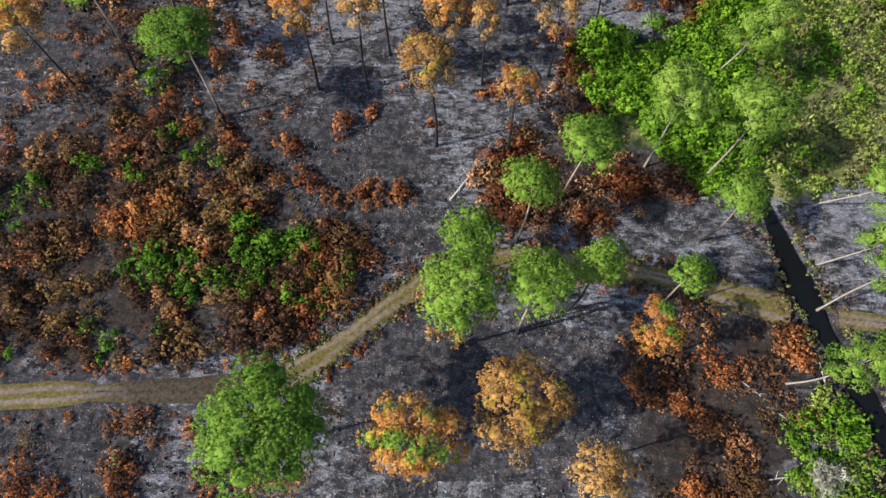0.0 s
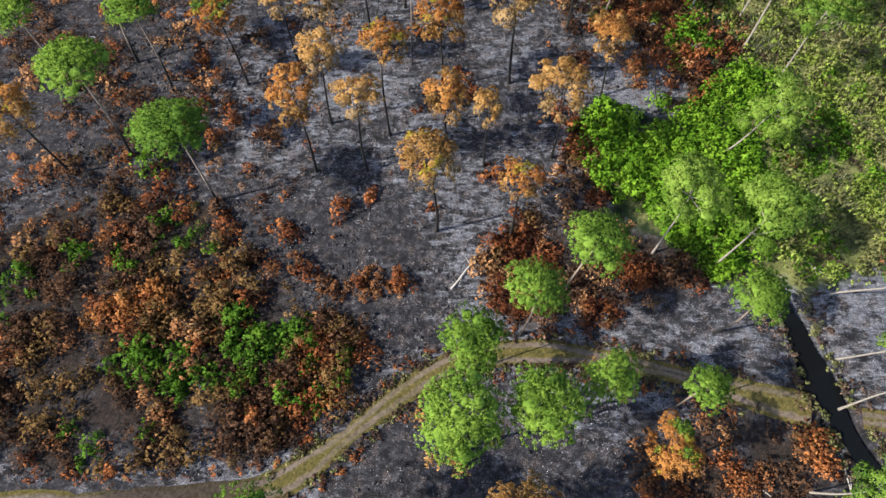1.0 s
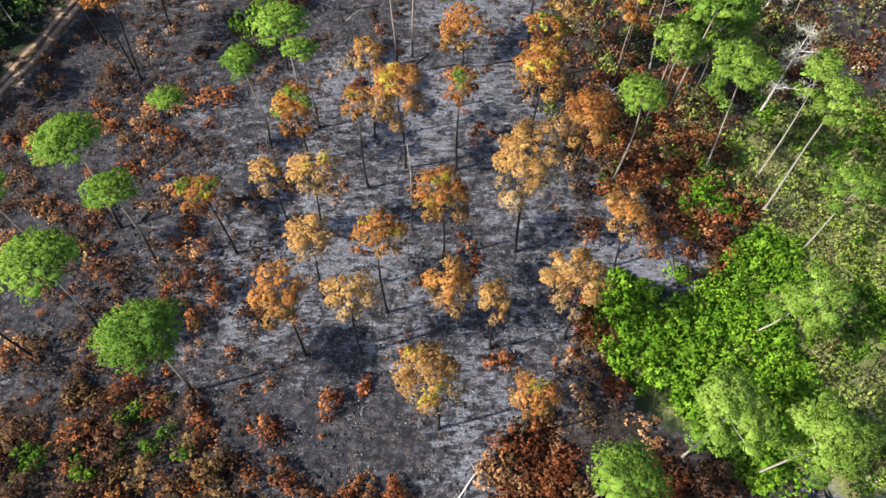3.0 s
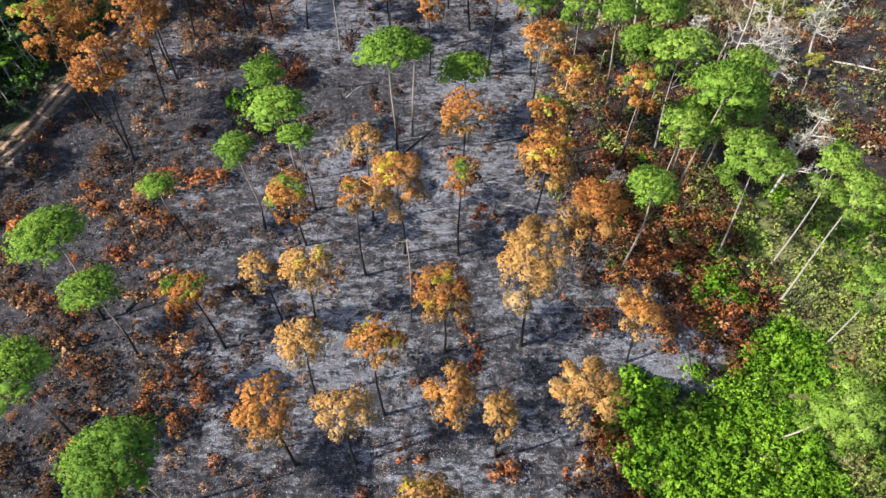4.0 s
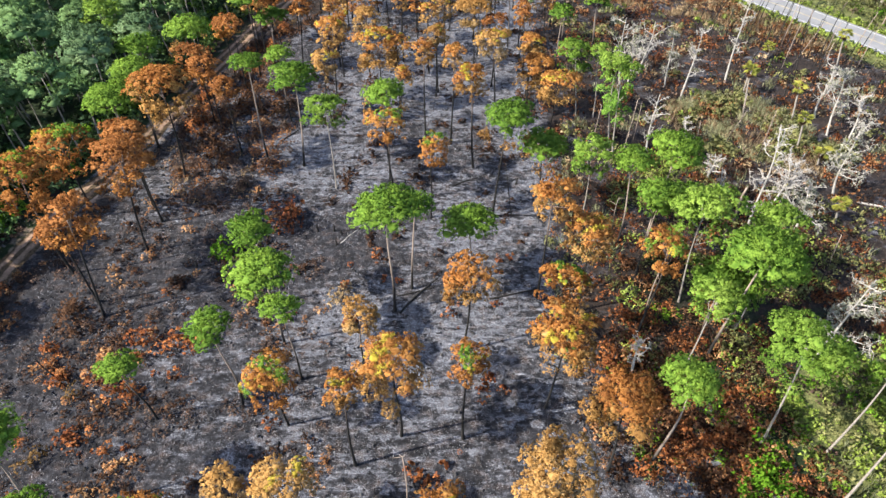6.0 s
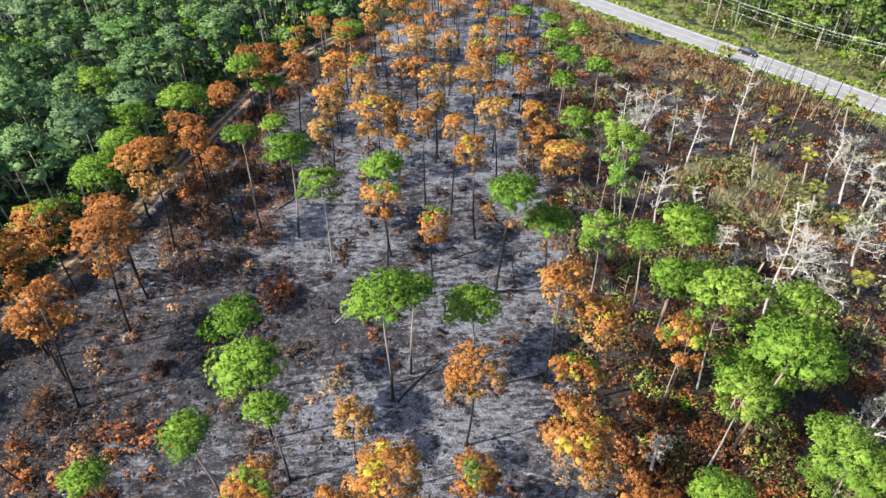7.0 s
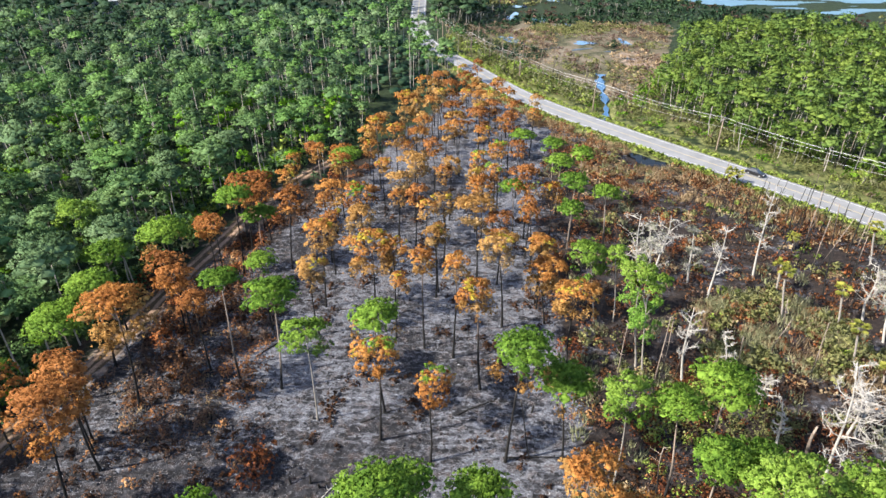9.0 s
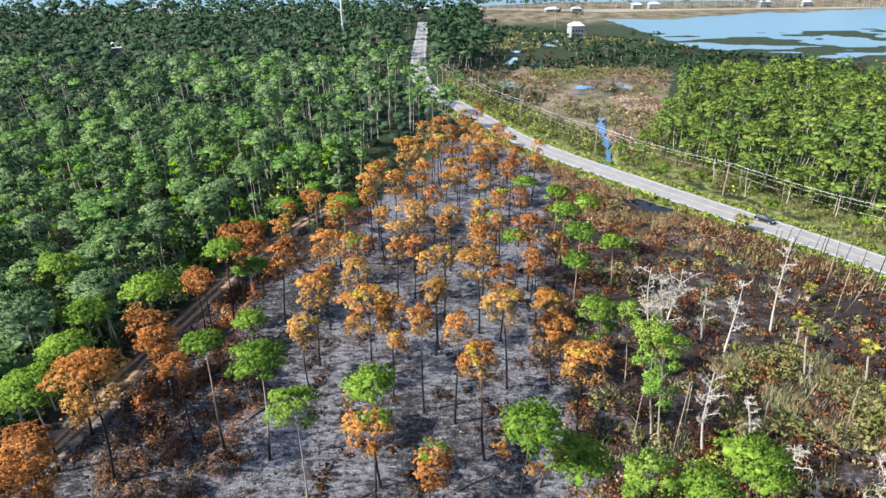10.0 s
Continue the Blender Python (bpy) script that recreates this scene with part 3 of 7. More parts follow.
MARSH = [(14, 312), (2, 345), (-4, 380), (-6, 405), (50, 418), (112, 412), (116, 395), (103, 362), (89, 318), (75, 280), (68, 258), (58, 250), (44, 262), (30, 285)]


def lines(lo, hi, step, outer):
    """Grid lines: even within lo..hi, ever wider beyond, out to outer."""
    mid = list(np.arange(lo, hi + 1e-6, step))
    far, s = [], step
    x = hi
    while x < outer:
        s *= 1.28
        x += s
        far.append(x)
    near, s = [], step
    x = lo
    while x > -outer:
        s *= 1.28
        x -= s
        near.append(x)
    return np.array(near[::-1] + mid + far)


def smooth_noise(x, y, scale, seed):
    """A cheap field of waves, about -1..1."""
    q = np.random.default_rng(seed)
    s = np.zeros(np.shape(x))
    for _ in range(7):
        a, ph, f = q.uniform(0, 2 * np.pi), q.uniform(0, 6.3), scale * q.uniform(0.6, 1.9)
        s = s + np.sin((x * math.cos(a) + y * math.sin(a)) * f + ph)
    return s / 3.2


def build_ground():
    gx, gy = lines(-90, 110, 1.25, 4200), lines(-30, 250, 1.4, 4200)
    gy = np.sort(np.concatenate([gy[gy <= 250.1], np.arange(253, 430, 3.0), gy[gy > 430]]))
    gx = np.sort(np.concatenate([gx[gx <= 110.1], np.arange(112.5, 150, 2.5), gx[gx > 150]]))
    x, y = np.meshgrid(gx, gy, indexing="ij")
    near = (np.abs(x) < 160) & (y < 420) & (y > -80)
    z = np.where(near, 0.09 * smooth_noise(x, y, 0.35, 1) + 0.05 * smooth_noise(x, y, 1.5, 2), 0.0)
    road_d = along(x, y, ROAD)
    z = np.where(road_d < 9, -0.04, z)
    z = np.where((road_d > 9) & (road_d < 14), -0.35, z)
    dd = along(x, y, DITCH)
    z = np.where(dd < 4.5, z - 1.1 * np.clip(1.5 - dd / 2.6, 0, 1), z)
    cd = along(x, y, CREEK)
    z = np.where(cd < 4, z - 0.8 * np.clip(1.5 - cd / 2.4, 0, 1), z)
    z = np.where(((x - 50.3) / 6) ** 2 + ((y - 207.5) / 6) ** 2 < 1.6, z - 0.5, z)
    n, m = len(gx), len(gy)
    v = np.stack([x, y, z], -1).reshape(-1, 3)
    i, j = np.meshgrid(np.arange(n - 1), np.arange(m - 1), indexing="ij")
    a = i * m + j
    f = np.concatenate([np.stack([a, a + m, a + m + 1], -1).reshape(-1, 3), np.stack([a, a + m + 1, a + 1], -1).reshape(-1, 3)])
    me = mesh_tris("ground", v, f, [GROUND], smooth=True)
    one = np.ones(n * m)
    fx, fy = x.ravel(), y.ravel()
    jx, jy = fx + 2.0 * smooth_noise(fx, fy, 0.5, 5), fy + 2.0 * smooth_noise(fx, fy, 0.5, 6)
    burn = inside(jx, jy, BURN) * one
    lit = np.zeros(n * m)
    for p in LITTER[:4] + LITTER[6:]:
        lit = np.maximum(lit, inside(jx, jy, p) * 0.62)
    lit = np.maximum(lit, inside(jx, jy, OLIVES) * 0.62)
    grass = inside(jx, jy, THICKET) * 0.8
    grass = np.maximum(grass, inside(jx, jy, MEADOW) * 0.7)
    grass = np.maximum(grass, inside(jx, jy, VERGE_NE) * 0.7)
    verge = np.clip(1.3 - np.abs(road_d.ravel() - 7) / 4, 0, 1) * np.clip((350 - fy) / 40, 0, 1)
    grass = np.maximum(grass, verge)
    burn = np.where(verge > 0.35, 0, burn)
    lit = np.where(verge > 0.6, 0, lit)
    west = along(fx, fy, TRACK_WEST)
    lit = np.where((west > 2) & (west < 7), 0.6, lit)
    marsh = inside(jx, jy, MARSH) * one
    marsh = np.maximum(marsh, ((fy > 600) & (fx > 0)) * 0.8)
    grass = np.where(dd.ravel() < 4.5, np.maximum(grass, 0.75), grass)
    sand = np.where(west < 3.2, 0.55, 0) * 1.0
    sand = np.maximum(sand, np.clip(1.5 - np.hypot((fx - 78) / 14, (fy - 308) / 40), 0, 1) * 0.55)
    def soft(field):
        f = field.reshape(n, m)
        for _ in range(4):
            g = np.pad(f, 1, mode="edge")
            f = (g[1:-1, 1:-1] * 2 + g[:-2, 1:-1] + g[2:, 1:-1] + g[1:-1, :-2] + g[1:-1, 2:]) / 6
        return f.ravel()

    soot_shade = np.clip((-18 - fx) / 16, 0, 1) * np.clip((115 - fy) / 20, 0, 1)
    # brown litter and shadow here are put into the ash colour as extra darkness
    soot_shade = np.maximum(soot_shade, 0.9 * np.clip((5 - fx) / 10, 0, 1) * np.clip((48 - fy) / 9, 0, 1) * np.clip((fy - 19) / 5, 0, 1))
    soot_shade = np.maximum(soot_shade, 0.55 * np.clip(1.5 - np.hypot((fx - 5) / 8, (fy - 62) / 14), 0, 1))
    soot_shade = np.maximum(soot_shade, 0.9 * np.clip(1.6 - np.hypot((fx - 2) / 15, (fy - 9) / 9), 0, 1))
    soot_shade = np.maximum(soot_shade, 0.8 * np.clip(1.5 - np.hypot((fx + 15) / 10, (fy - 104) / 9), 0, 1))
    soot_shade = np.maximum(soot_shade, 0.6 * np.clip((fx - 12) / 6, 0, 1) * np.clip((22 - fy) / 5, 0, 1))
    soot_shade = soot_shade - 0.5 * np.clip(1.4 - np.hypot((fx - 19) / 6, (fy - 58) / 5), 0, 1)
    burn, lit, grass, sand = soft(burn), soft(lit), soft(grass), soft(sand)
    for key, cols in (("cover", (burn, grass, lit)), ("cover_b", (sand, marsh, soot_shade))):
        at = me.color_attributes.new(key, "FLOAT_COLOR", "POINT")
        at.data.foreach_set("color", np.stack([*cols, one], -1).astype(np.float32).ravel())
    tagged(new("ground", me), "burnt black and ash-grey woodland ground", "ground", kind="structure")


build_ground()


def refine(line, step):
    """A polyline rounded and cut into even steps."""
    p = np.array(line, float)
    for _ in range(3):
        q = np.concatenate([p[:1], np.stack([p[:-1] * 0.75 + p[1:] * 0.25, p[:-1] * 0.25 + p[1:] * 0.75], 1).reshape(-1, 2), p[-1:]])
        p = q
    d = np.r_[0, np.cumsum(np.hypot(*np.diff(p, axis=0).T))]
    t = np.arange(0, d[-1], step)
    return np.stack([np.interp(t, d, p[:, 0]), np.interp(t, d, p[:, 1])], 1)


def ribbon(name, line, offsets, z, mat, step=1.5, uv=False, crown=0.0, rough=0.0, taper=0.0):
    """A strip along a line, through the given distances to its left."""
    p = refine(line, step)
    d = np.gradient(p, axis=0)
    d /= np.linalg.norm(d, axis=1)[:, None]
    nrm = np.stack([-d[:, 1], d[:, 0]], 1)
    o = np.array(offsets, float)
    thin = np.clip(np.arange(len(p))[::-1] * step / taper, 0.02, 1) if taper else np.ones(len(p))
    xy = p[:, None] + nrm[:, None] * o[None, :, None] * thin[:, None, None]
    if rough:
        wig = rough * smooth_noise(p[:, 0], p[:, 1], 0.4, 9)
        xy = xy + nrm[:, None] * (wig[:, None] * np.sign(o)[None])[:, :, None]
    zz = np.full(xy.shape[:2], z) - crown * (o[None] / max(abs(o))) ** 2
    v = np.concatenate([xy, zz[..., None]], -1).reshape(-1, 3)
    n, m = len(p), len(o)
    i, j = np.meshgrid(np.arange(n - 1), np.arange(m - 1), indexing="ij")
    a = i * m + j
    f = np.concatenate([np.stack([a, a + 1, a + m + 1], -1).reshape(-1, 3), np.stack([a, a + m + 1, a + m], -1).reshape(-1, 3)])
    f = f[:, ::-1]
    me = mesh_tris(name, v, f, [mat], smooth=True)
    if uv:
        lay = me.uv_layers.new(name="across")
        u = np.tile(o, n)[f.ravel()]
        lay.data.foreach_set("uv", np.stack([u / max(abs(o)), 0 * u], -1).astype(np.float32).ravel())
    return me


def build_road():
    road = tagged(new("road"), "grey asphalt two-lane road with painted lines", "road", kind="structure")
    put_part("carriageway", ribbon("carriageway", ROAD, [-4.7, -4.65, -3, 0, 3, 4.65, 4.7], 0.16, ASPHALT, 3.0, crown=0.05), road)
    for q in (-3.75, 3.75):
        put_part("edge_line", ribbon("edge_line", ROAD, [q - 0.09, q + 0.09], 0.155, WHITE_LINE, 3.0), road)
    for q in (-0.16, 0.16):
        put_part("centre_line", ribbon("centre_line", ROAD, [q - 0.07, q + 0.07], 0.172, YELLOW_LINE, 3.0), road)
    for nm, ln, w, z in (("dirt_track", TRACK_SOUTH[:15] + [(37.6, 17.4)], 1.3, 0.19), ("dirt_track", [(42.0, 16.9), (46.9, 16.3), (75, 15)], 1.3, 0.19), ("sandy_track", TRACK_WEST, 2.0, 0.17)):
        me = ribbon(nm, ln, list(np.linspace(-w, w, 9)), z, SANDTRACK if nm == "sandy_track" else TRACK, 1.0, uv=True, crown=0.16, rough=0.3)
        tagged(new(nm, me), "narrow track with two sandy ruts and a grassy middle", "track", kind="structure")


build_road()


def build_water():
    me = ribbon("ditch_water", DITCH, [-1.2, -0.4, 0.4, 1.2], -0.36, DITCHWATER, 1.0, rough=0.3, taper=7.0)
    tagged(new("water", me), "still black water in a narrow ditch", "water", kind="structure")
    me = ribbon("creek_water", CREEK, [-1.1, 0, 1.1], -0.25, CREEKWATER, 1.5, rough=1.0)
    tagged(new("water", me), "narrow blue creek winding through brown marsh", "water", kind="structure")
    r = np.random.default_rng(4)

    def pool(x, y, a, b, turn, z, mat, label):
        ang = np.linspace(0, 2 * np.pi, 28, endpoint=False)
        q = 1 + 0.22 * np.sin(ang * 3 + r.uniform(0, 6)) + 0.12 * np.sin(ang * 5 + r.uniform(0, 6))
        px, py = a * q * np.cos(ang), b * q * np.sin(ang)
        c, s = math.cos(turn), math.sin(turn)
        v = np.concatenate([[[x, y, z]], np.stack([x + px * c - py * s, y + px * s + py * c, np.full(28, z)], 1)])
        f = [[0, i + 1, (i + 1) % 28 + 1] for i in range(28)]
        tagged(new("water", mesh_tris("pool", v, f, [mat])), label, "water", kind="structure")

    pool(50.3, 207.5, 6.5, 2.6, -0.9, -0.2, DITCHWATER, "dark still roadside pond")
    for x, y, a, b in ((27, 363, 3.4, 12), (59, 403, 4.5, 4), (61, 357, 5, 4), (80.5, 356, 2.2, 10), (57, 343, 6, 1.2), (42, 345, 7, 1.0), (70, 338, 3, 1.6), (74, 324, 3, 1.4), (47, 420, 4, 6), (33, 432, 3, 14), (64, 500, 3, 12), (78, 520, 9, 5), (40, 470, 5, 4)):
        dark = b < 2
        pool(x, y, a, b, r.uniform(-0.4, 0.4), 0.12, DITCHWATER if dark else CREEKWATER, "thin dark pool in the marsh" if dark else "small blue pool in the marsh")
    # the bay: open water with muddy islands
    gx = np.concatenate([np.arange(100, 430, 2.5), np.arange(430, 1100, 10.0)])
    gy = np.concatenate([np.arange(430, 560, 1.8), np.arange(560, 860, 6.0)])
    x, y = np.meshgrid(gx, gy, indexing="ij")
    shore = 442 + 62 * np.clip((190 - x) / 50, 0, 1) + 16 * smooth_noise(x, y, 0.02, 11) + 12 * smooth_noise(x, y, 0.09, 16)
    far = 655 + 0.37 * np.clip(x - 180, 0, 300) + 14 * smooth_noise(x, y * 0, 0.05, 12)
    mud = smooth_noise(x, y * 2.2, 0.035, 13) + 0.5 * smooth_noise(x, y * 2.2, 0.11, 14)
    mud = mud + 0.5 * smooth_noise(x, y * 2, 0.2, 15) + 0.52 - np.clip((y - shore - 78) / 45, 0, 3)
    wet = (y > shore) & (y < far) & (mud < 0.55) & (x > 148 - 0.1 * (y - 560))
    n, m = x.shape
    v = np.stack([x, y, np.full_like(x, 0.25)], -1).reshape(-1, 3)
    i, j = np.nonzero(wet[:-1, :-1])
    a = i * m + j
    f = np.concatenate([np.stack([a, a + m, a + m + 1], -1), np.stack([a, a + m + 1, a + 1], -1)])
    tagged(new("water", mesh_tris("bay", v, f, [BAYWATER])), "pale blue bay with muddy islands", "water", kind="structure")
    q = [(-4000, 770), (-700, 760), (-300, 775), (0, 800), (120, 860), (1500, 900), (4000, 1000), (4000, 4000), (-4000, 4000)]
    v = [(px, py, 0.3) for px, py in q]
    f = [[0, i, i + 1] for i in range(1, len(q) - 1)]
    tagged(new("water", mesh_tris("sea", v, f, [BAYWATER])), "pale blue open sea beyond the shore", "water", kind="structure")
    q = [(-4000, 745), (-300, 752), (0, 775), (160, 730), (260, 748), (420, 752), (1500, 780), (1500, 800), (420, 768), (260, 762), (130, 770), (0, 795), (-300, 768), (-4000, 765)]
    v = [(px, py, 0.35) for px, py in q]
    k = len(q) // 2
    f = []
    for i in range(k - 1):
        a, b, c, d = i, i + 1, len(q) - 2 - i, len(q) - 1 - i
        f += [[a, b, c], [a, c, d]]
    tagged(new("beach", mesh_tris("beach", v, f, [SANDY])), "pale sandy shore between woods and sea", "beach", kind="structure")


build_water()


# ---- undergrowth, as stuff ----
def shrub_kind(r, leaves, radius, height, size, droop=0.3):
    """One bushy clump about the origin: sprigs of four leaves that spring from one point, gathered in dense heads."""
    n = 9
    heads = unit(r, n)
    heads[:, 2] = np.abs(heads[:, 2])
    heads *= r.uniform(0.35, 0.9, (n, 1)) * [radius, radius, height]
    m = max(8, leaves // 4)
    d = unit(r, m)
    d[:, 2] = np.abs(d[:, 2]) * 1.2 - 0.2
    c = heads[r.integers(0, n, m)] + d * r.uniform(0.6, 1.0, (m, 1)) * min(radius, height) * r.uniform(0.28, 0.5)
    o = d + [0, 0, 0.25]
    v, f, nor = blades(r, c, o, 4, size * 1.05, size * 0.36, 0.85, 0.7)
    v = v.reshape(m, 9, 3)
    v[:, 1:, 2] -= droop * size * r.uniform(0, 1, (m, 8))
    v = v.reshape(-1, 3)
    v[:, 2] = np.maximum(v[:, 2], 0.02)
    nor = nor + [0, 0, 0.35] + unit(r, len(nor)) * 0.2
    nor /= np.linalg.norm(nor, axis=1)[:, None]
    return v, f, nor


def reed_kind(r, blades_no, radius, height, width):
    """A tuft of upright, slightly leaning narrow blades."""
    a, q = r.uniform(0, 6.28, blades_no), radius * np.sqrt(r.uniform(0, 1, blades_no))
    foot = np.stack([np.cos(a) * q, np.sin(a) * q, np.zeros(blades_no)], 1)
    tip = foot * 1.25 + np.stack([*r.normal(0, 0.22, (2, blades_no)) * height, height * r.uniform(0.6, 1.2, blades_no)], 1)
    b = r.uniform(0, 6.28, blades_no)
    s = np.stack([np.cos(b), np.sin(b), 0 * b], 1) * width
    v = np.stack([tip, foot + s, foot - s], 1).reshape(-1, 3)
    nor = np.stack([np.cos(a) * 0.4, np.sin(a) * 0.4, np.ones(blades_no)], 1)
    nor /= np.linalg.norm(nor, axis=1)[:, None]
    return v, np.arange(blades_no * 3).reshape(-1, 3), np.repeat(nor, 3, axis=0)


def strew(kinds, xy, sizes, r, z=0.0):
    """Many turned and scaled copies of the kinds joined into one."""
    vs, fs, ns, base = [], [], [], 0
    pick = r.integers(0, len(kinds), len(xy))
    for k, (v, f, nor) in enumerate(kinds):
        own = np.nonzero(pick == k)[0]
        if not len(own):
            continue
        a = r.uniform(0, 2 * np.pi, len(own))
        s = sizes[own]
        c, sn = np.cos(a)[:, None], np.sin(a)[:, None]
        x = (v[None, :, 0] * c - v[None, :, 1] * sn) * s[:, None] + xy[own, 0:1]
        y = (v[None, :, 0] * sn + v[None, :, 1] * c) * s[:, None] + xy[own, 1:2]
        zz = v[None, :, 2] * s[:, None] * r.uniform(0.8, 1.2, (len(own), 1)) + z
        vs.append(np.stack([x, y, zz], -1).reshape(-1, 3))
        fs.append((f[None] + (np.arange(len(own)) * len(v))[:, None, None]).reshape(-1, 3) + base)
        if nor is not None:
            ns.append(np.stack([nor[None, :, 0] * c - nor[None, :, 1] * sn, nor[None, :, 0] * sn + nor[None, :, 1] * c, nor[None, :, 2] + 0 * c], -1).reshape(-1, 3))
        base += len(own) * len(v)
    return np.concatenate(vs), np.concatenate(fs), np.concatenate(ns) if ns else None


def spots(r, poly, count, clump=0.0, scale=0.25, seed=1):
    """Random spots in a polygon, gathered where a noise field is above clump."""
    xs, ys = [p[0] for p in poly], [p[1] for p in poly]
    x, y = r.uniform(min(xs), max(xs), count * 6), r.uniform(min(ys), max(ys), count * 6)
    ok = inside(x, y, poly) & (smooth_noise(x, y, scale, seed) > clump)
    ok &= (along(x, y, ROAD) > 8.5) & (along(x, y, TRACK_SOUTH) > 2.2) & (along(x, y, TRACK_WEST) > 2.6) & (along(x, y, DITCH) > 2.2) & (np.hypot((x - 50.3) * 0.8, y - 207.5) > 5.5)
    return np.stack([x[ok], y[ok]], 1)[:count]


def undergrowth(name, label, mat, poly, count, leaves, radius, height, size, clump=-9.0, scale=0.25, seed=1, droop=0.3, cat="undergrowth", reed=False):
    r = np.random.default_rng(seed + 50)
    kinds = [reed_kind(r, leaves, radius, height, size) if reed else shrub_kind(r, leaves, radius, height, size, droop) for _ in range(5)]
    xy = spots(r, poly, count, clump, scale, seed)
    if len(xy) == 0:
        return
    xy = xy[along(xy[:, 0], xy[:, 1], CREEK) > 2.4]
    v, f, nor = strew(kinds, xy, r.uniform(0.45, 1.5, len(xy)), r)
    tagged(new(name, mesh_tris(name, v, f, [mat], normals=nor)), label, cat, kind="stuff")


SCRUB_SW, SCRUB_SE, SCRUB_MID, SCRUB_E, SCRUB_W, SCRUB_S, SCRUB_NW = LITTER
NOTCH = [(16, 53), (20, 58), (25, 58), (30, 60), (35, 76), (27, 82), (19, 86), (15, 74)]
WEST = [(-62, 30), (-30, 38), (-18, 36), (-22, 58), (-34, 62), (-40, 82), (-62, 92)]
for poly, n, seed, bare in ((SCRUB_SW, 300, 21, 0.3), (SCRUB_SE, 105, 22, 0.35), (SCRUB_MID, 175, 23, 0.12), (SCRUB_S, 80, 29, 0.2), (SCRUB_NW, 110, 25, 0.1), (WEST, 150, 26, 0.25), (NOTCH, 78, 28, 0.15)):
    undergrowth("scorched_undergrowth", "scorched orange-brown shrubs and palmetto leaves", SCORCH, poly, int(n * (0.13 if poly is SCRUB_SW else 0.4 if poly is WEST else 0.95 if poly is SCRUB_MID else 0.7)), 230, 1.2, 1.3, 0.22, bare + 0.1, 0.55, seed)
    undergrowth("rusty_undergrowth", "rusty tan dried shrubs on burnt ground", RUSTBUSH, poly, int(n * (0.12 if poly is SCRUB_SW else 0.35)), 220, 1.2, 1.2, 0.21, bare + 0.2, 0.7, seed + 200)
    undergrowth("dead_undergrowth", "dead brown shrubs on burnt ground", BROWN, poly, int(n * (1.15 if poly is SCRUB_SW else 0.9)), 150, 1.2, 1.0, 0.23, bare - 0.1, 0.4, seed + 100)
    undergrowth("withered_undergrowth", "withered grey-brown low shrubs and twigs", DUSKY, poly, int(n * (0.15 if poly is SCRUB_SW else 0.35)), 120, 1.2, 0.6, 0.16, bare, 0.5, seed + 300)
    undergrowth("golden_undergrowth", "golden-brown wilted shrubs on burnt ground", GOLD, poly, int(n * 0.2), 200, 1.1, 1.1, 0.19, bare + 0.3, 0.6, seed + 400)
for mat, name, label, n, seed, bare in ((BROWN, "dead_undergrowth", "tall dead brown shrubs on burnt ground", 50, 191, 0.2), (SCORCH, "scorched_undergrowth", "tall scorched red-brown shrubs on burnt ground", 10, 192, 0.5), (GOLD, "golden_undergrowth", "tall golden-brown wilted shrubs on burnt ground", 30, 193, 0.3), (RUSTBUSH, "rusty_undergrowth", "tall rusty tan shrubs on burnt ground", 8, 194, 0.3)):
    undergrowth(name, label, mat, SCRUB_SW, n, 420, 1.7, 2.3, 0.24, bare, 0.3, seed)
PINKISH = [(-52, 122), (-42, 108), (-31, 112), (-30, 138), (-42, 160), (-47, 172), (-52, 150)]
undergrowth("rusty_undergrowth", "pinkish-brown withered shrubs along the burnt edge", RUSTBUSH, PINKISH, 210, 110, 1.2, 1.2, 0.2, -0.1, 0.4, 195)
undergrowth("withered_undergrowth", "withered grey-brown shrubs along the burnt edge", DUSKY, PINKISH, 280, 100, 1.1, 1.0, 0.19, -0.2, 0.4, 196)
undergrowth("dry_undergrowth", "pale dry stalks along the burnt edge", DRYGRASS, PINKISH, 90, 60, 0.9, 0.7, 0.16, 0.2, 0.4, 197)
WESTASH = [(-72, 74), (-60, 56), (-30, 46), (-18, 40), (-12, 60), (-20, 100), (-34, 140), (-46, 160), (-56, 122), (-72, 96)]
undergrowth("rusty_undergrowth", "thin rusty shrubs on dark ash", RUSTBUSH, WESTASH, 130, 110, 0.9, 0.8, 0.2, 0.35, 0.4, 171)
undergrowth("withered_undergrowth", "withered grey-brown shrubs on dark ash", DUSKY, WESTASH, 420, 80, 0.9, 0.7, 0.18, 0.1, 0.35, 172)
undergrowth("dead_undergrowth", "dead brown shrubs on dark ash", BROWN, WESTASH, 330, 90, 0.9, 0.7, 0.2, 0.15, 0.35, 173)
undergrowth("olive_undergrowth", "olive shrubs recovering among scorched scrub", GOLD, SCRUB_SW, 130, 170, 1.1, 1.1, 0.21, 0.15, 0.4, 27)
undergrowth("olive_undergrowth", "olive shrubs recovering among dead scrub", OLIVE, SCRUB_S, 30, 150, 0.9, 0.8, 0.22, 0.2, 0.4, 127)
undergrowth("scorched_undergrowth", "scorched orange-brown shrubs on burnt ground", SCORCH, SCRUB_E, 640, 60, 1.1, 1.0, 0.25, 0.1, 0.5, 24)
undergrowth("dead_undergrowth", "dead dark brown shrubs between dead trees", BROWN, SCRUB_E, 1000, 60, 1.2, 0.9, 0.25, -0.4, 0.4, 424)
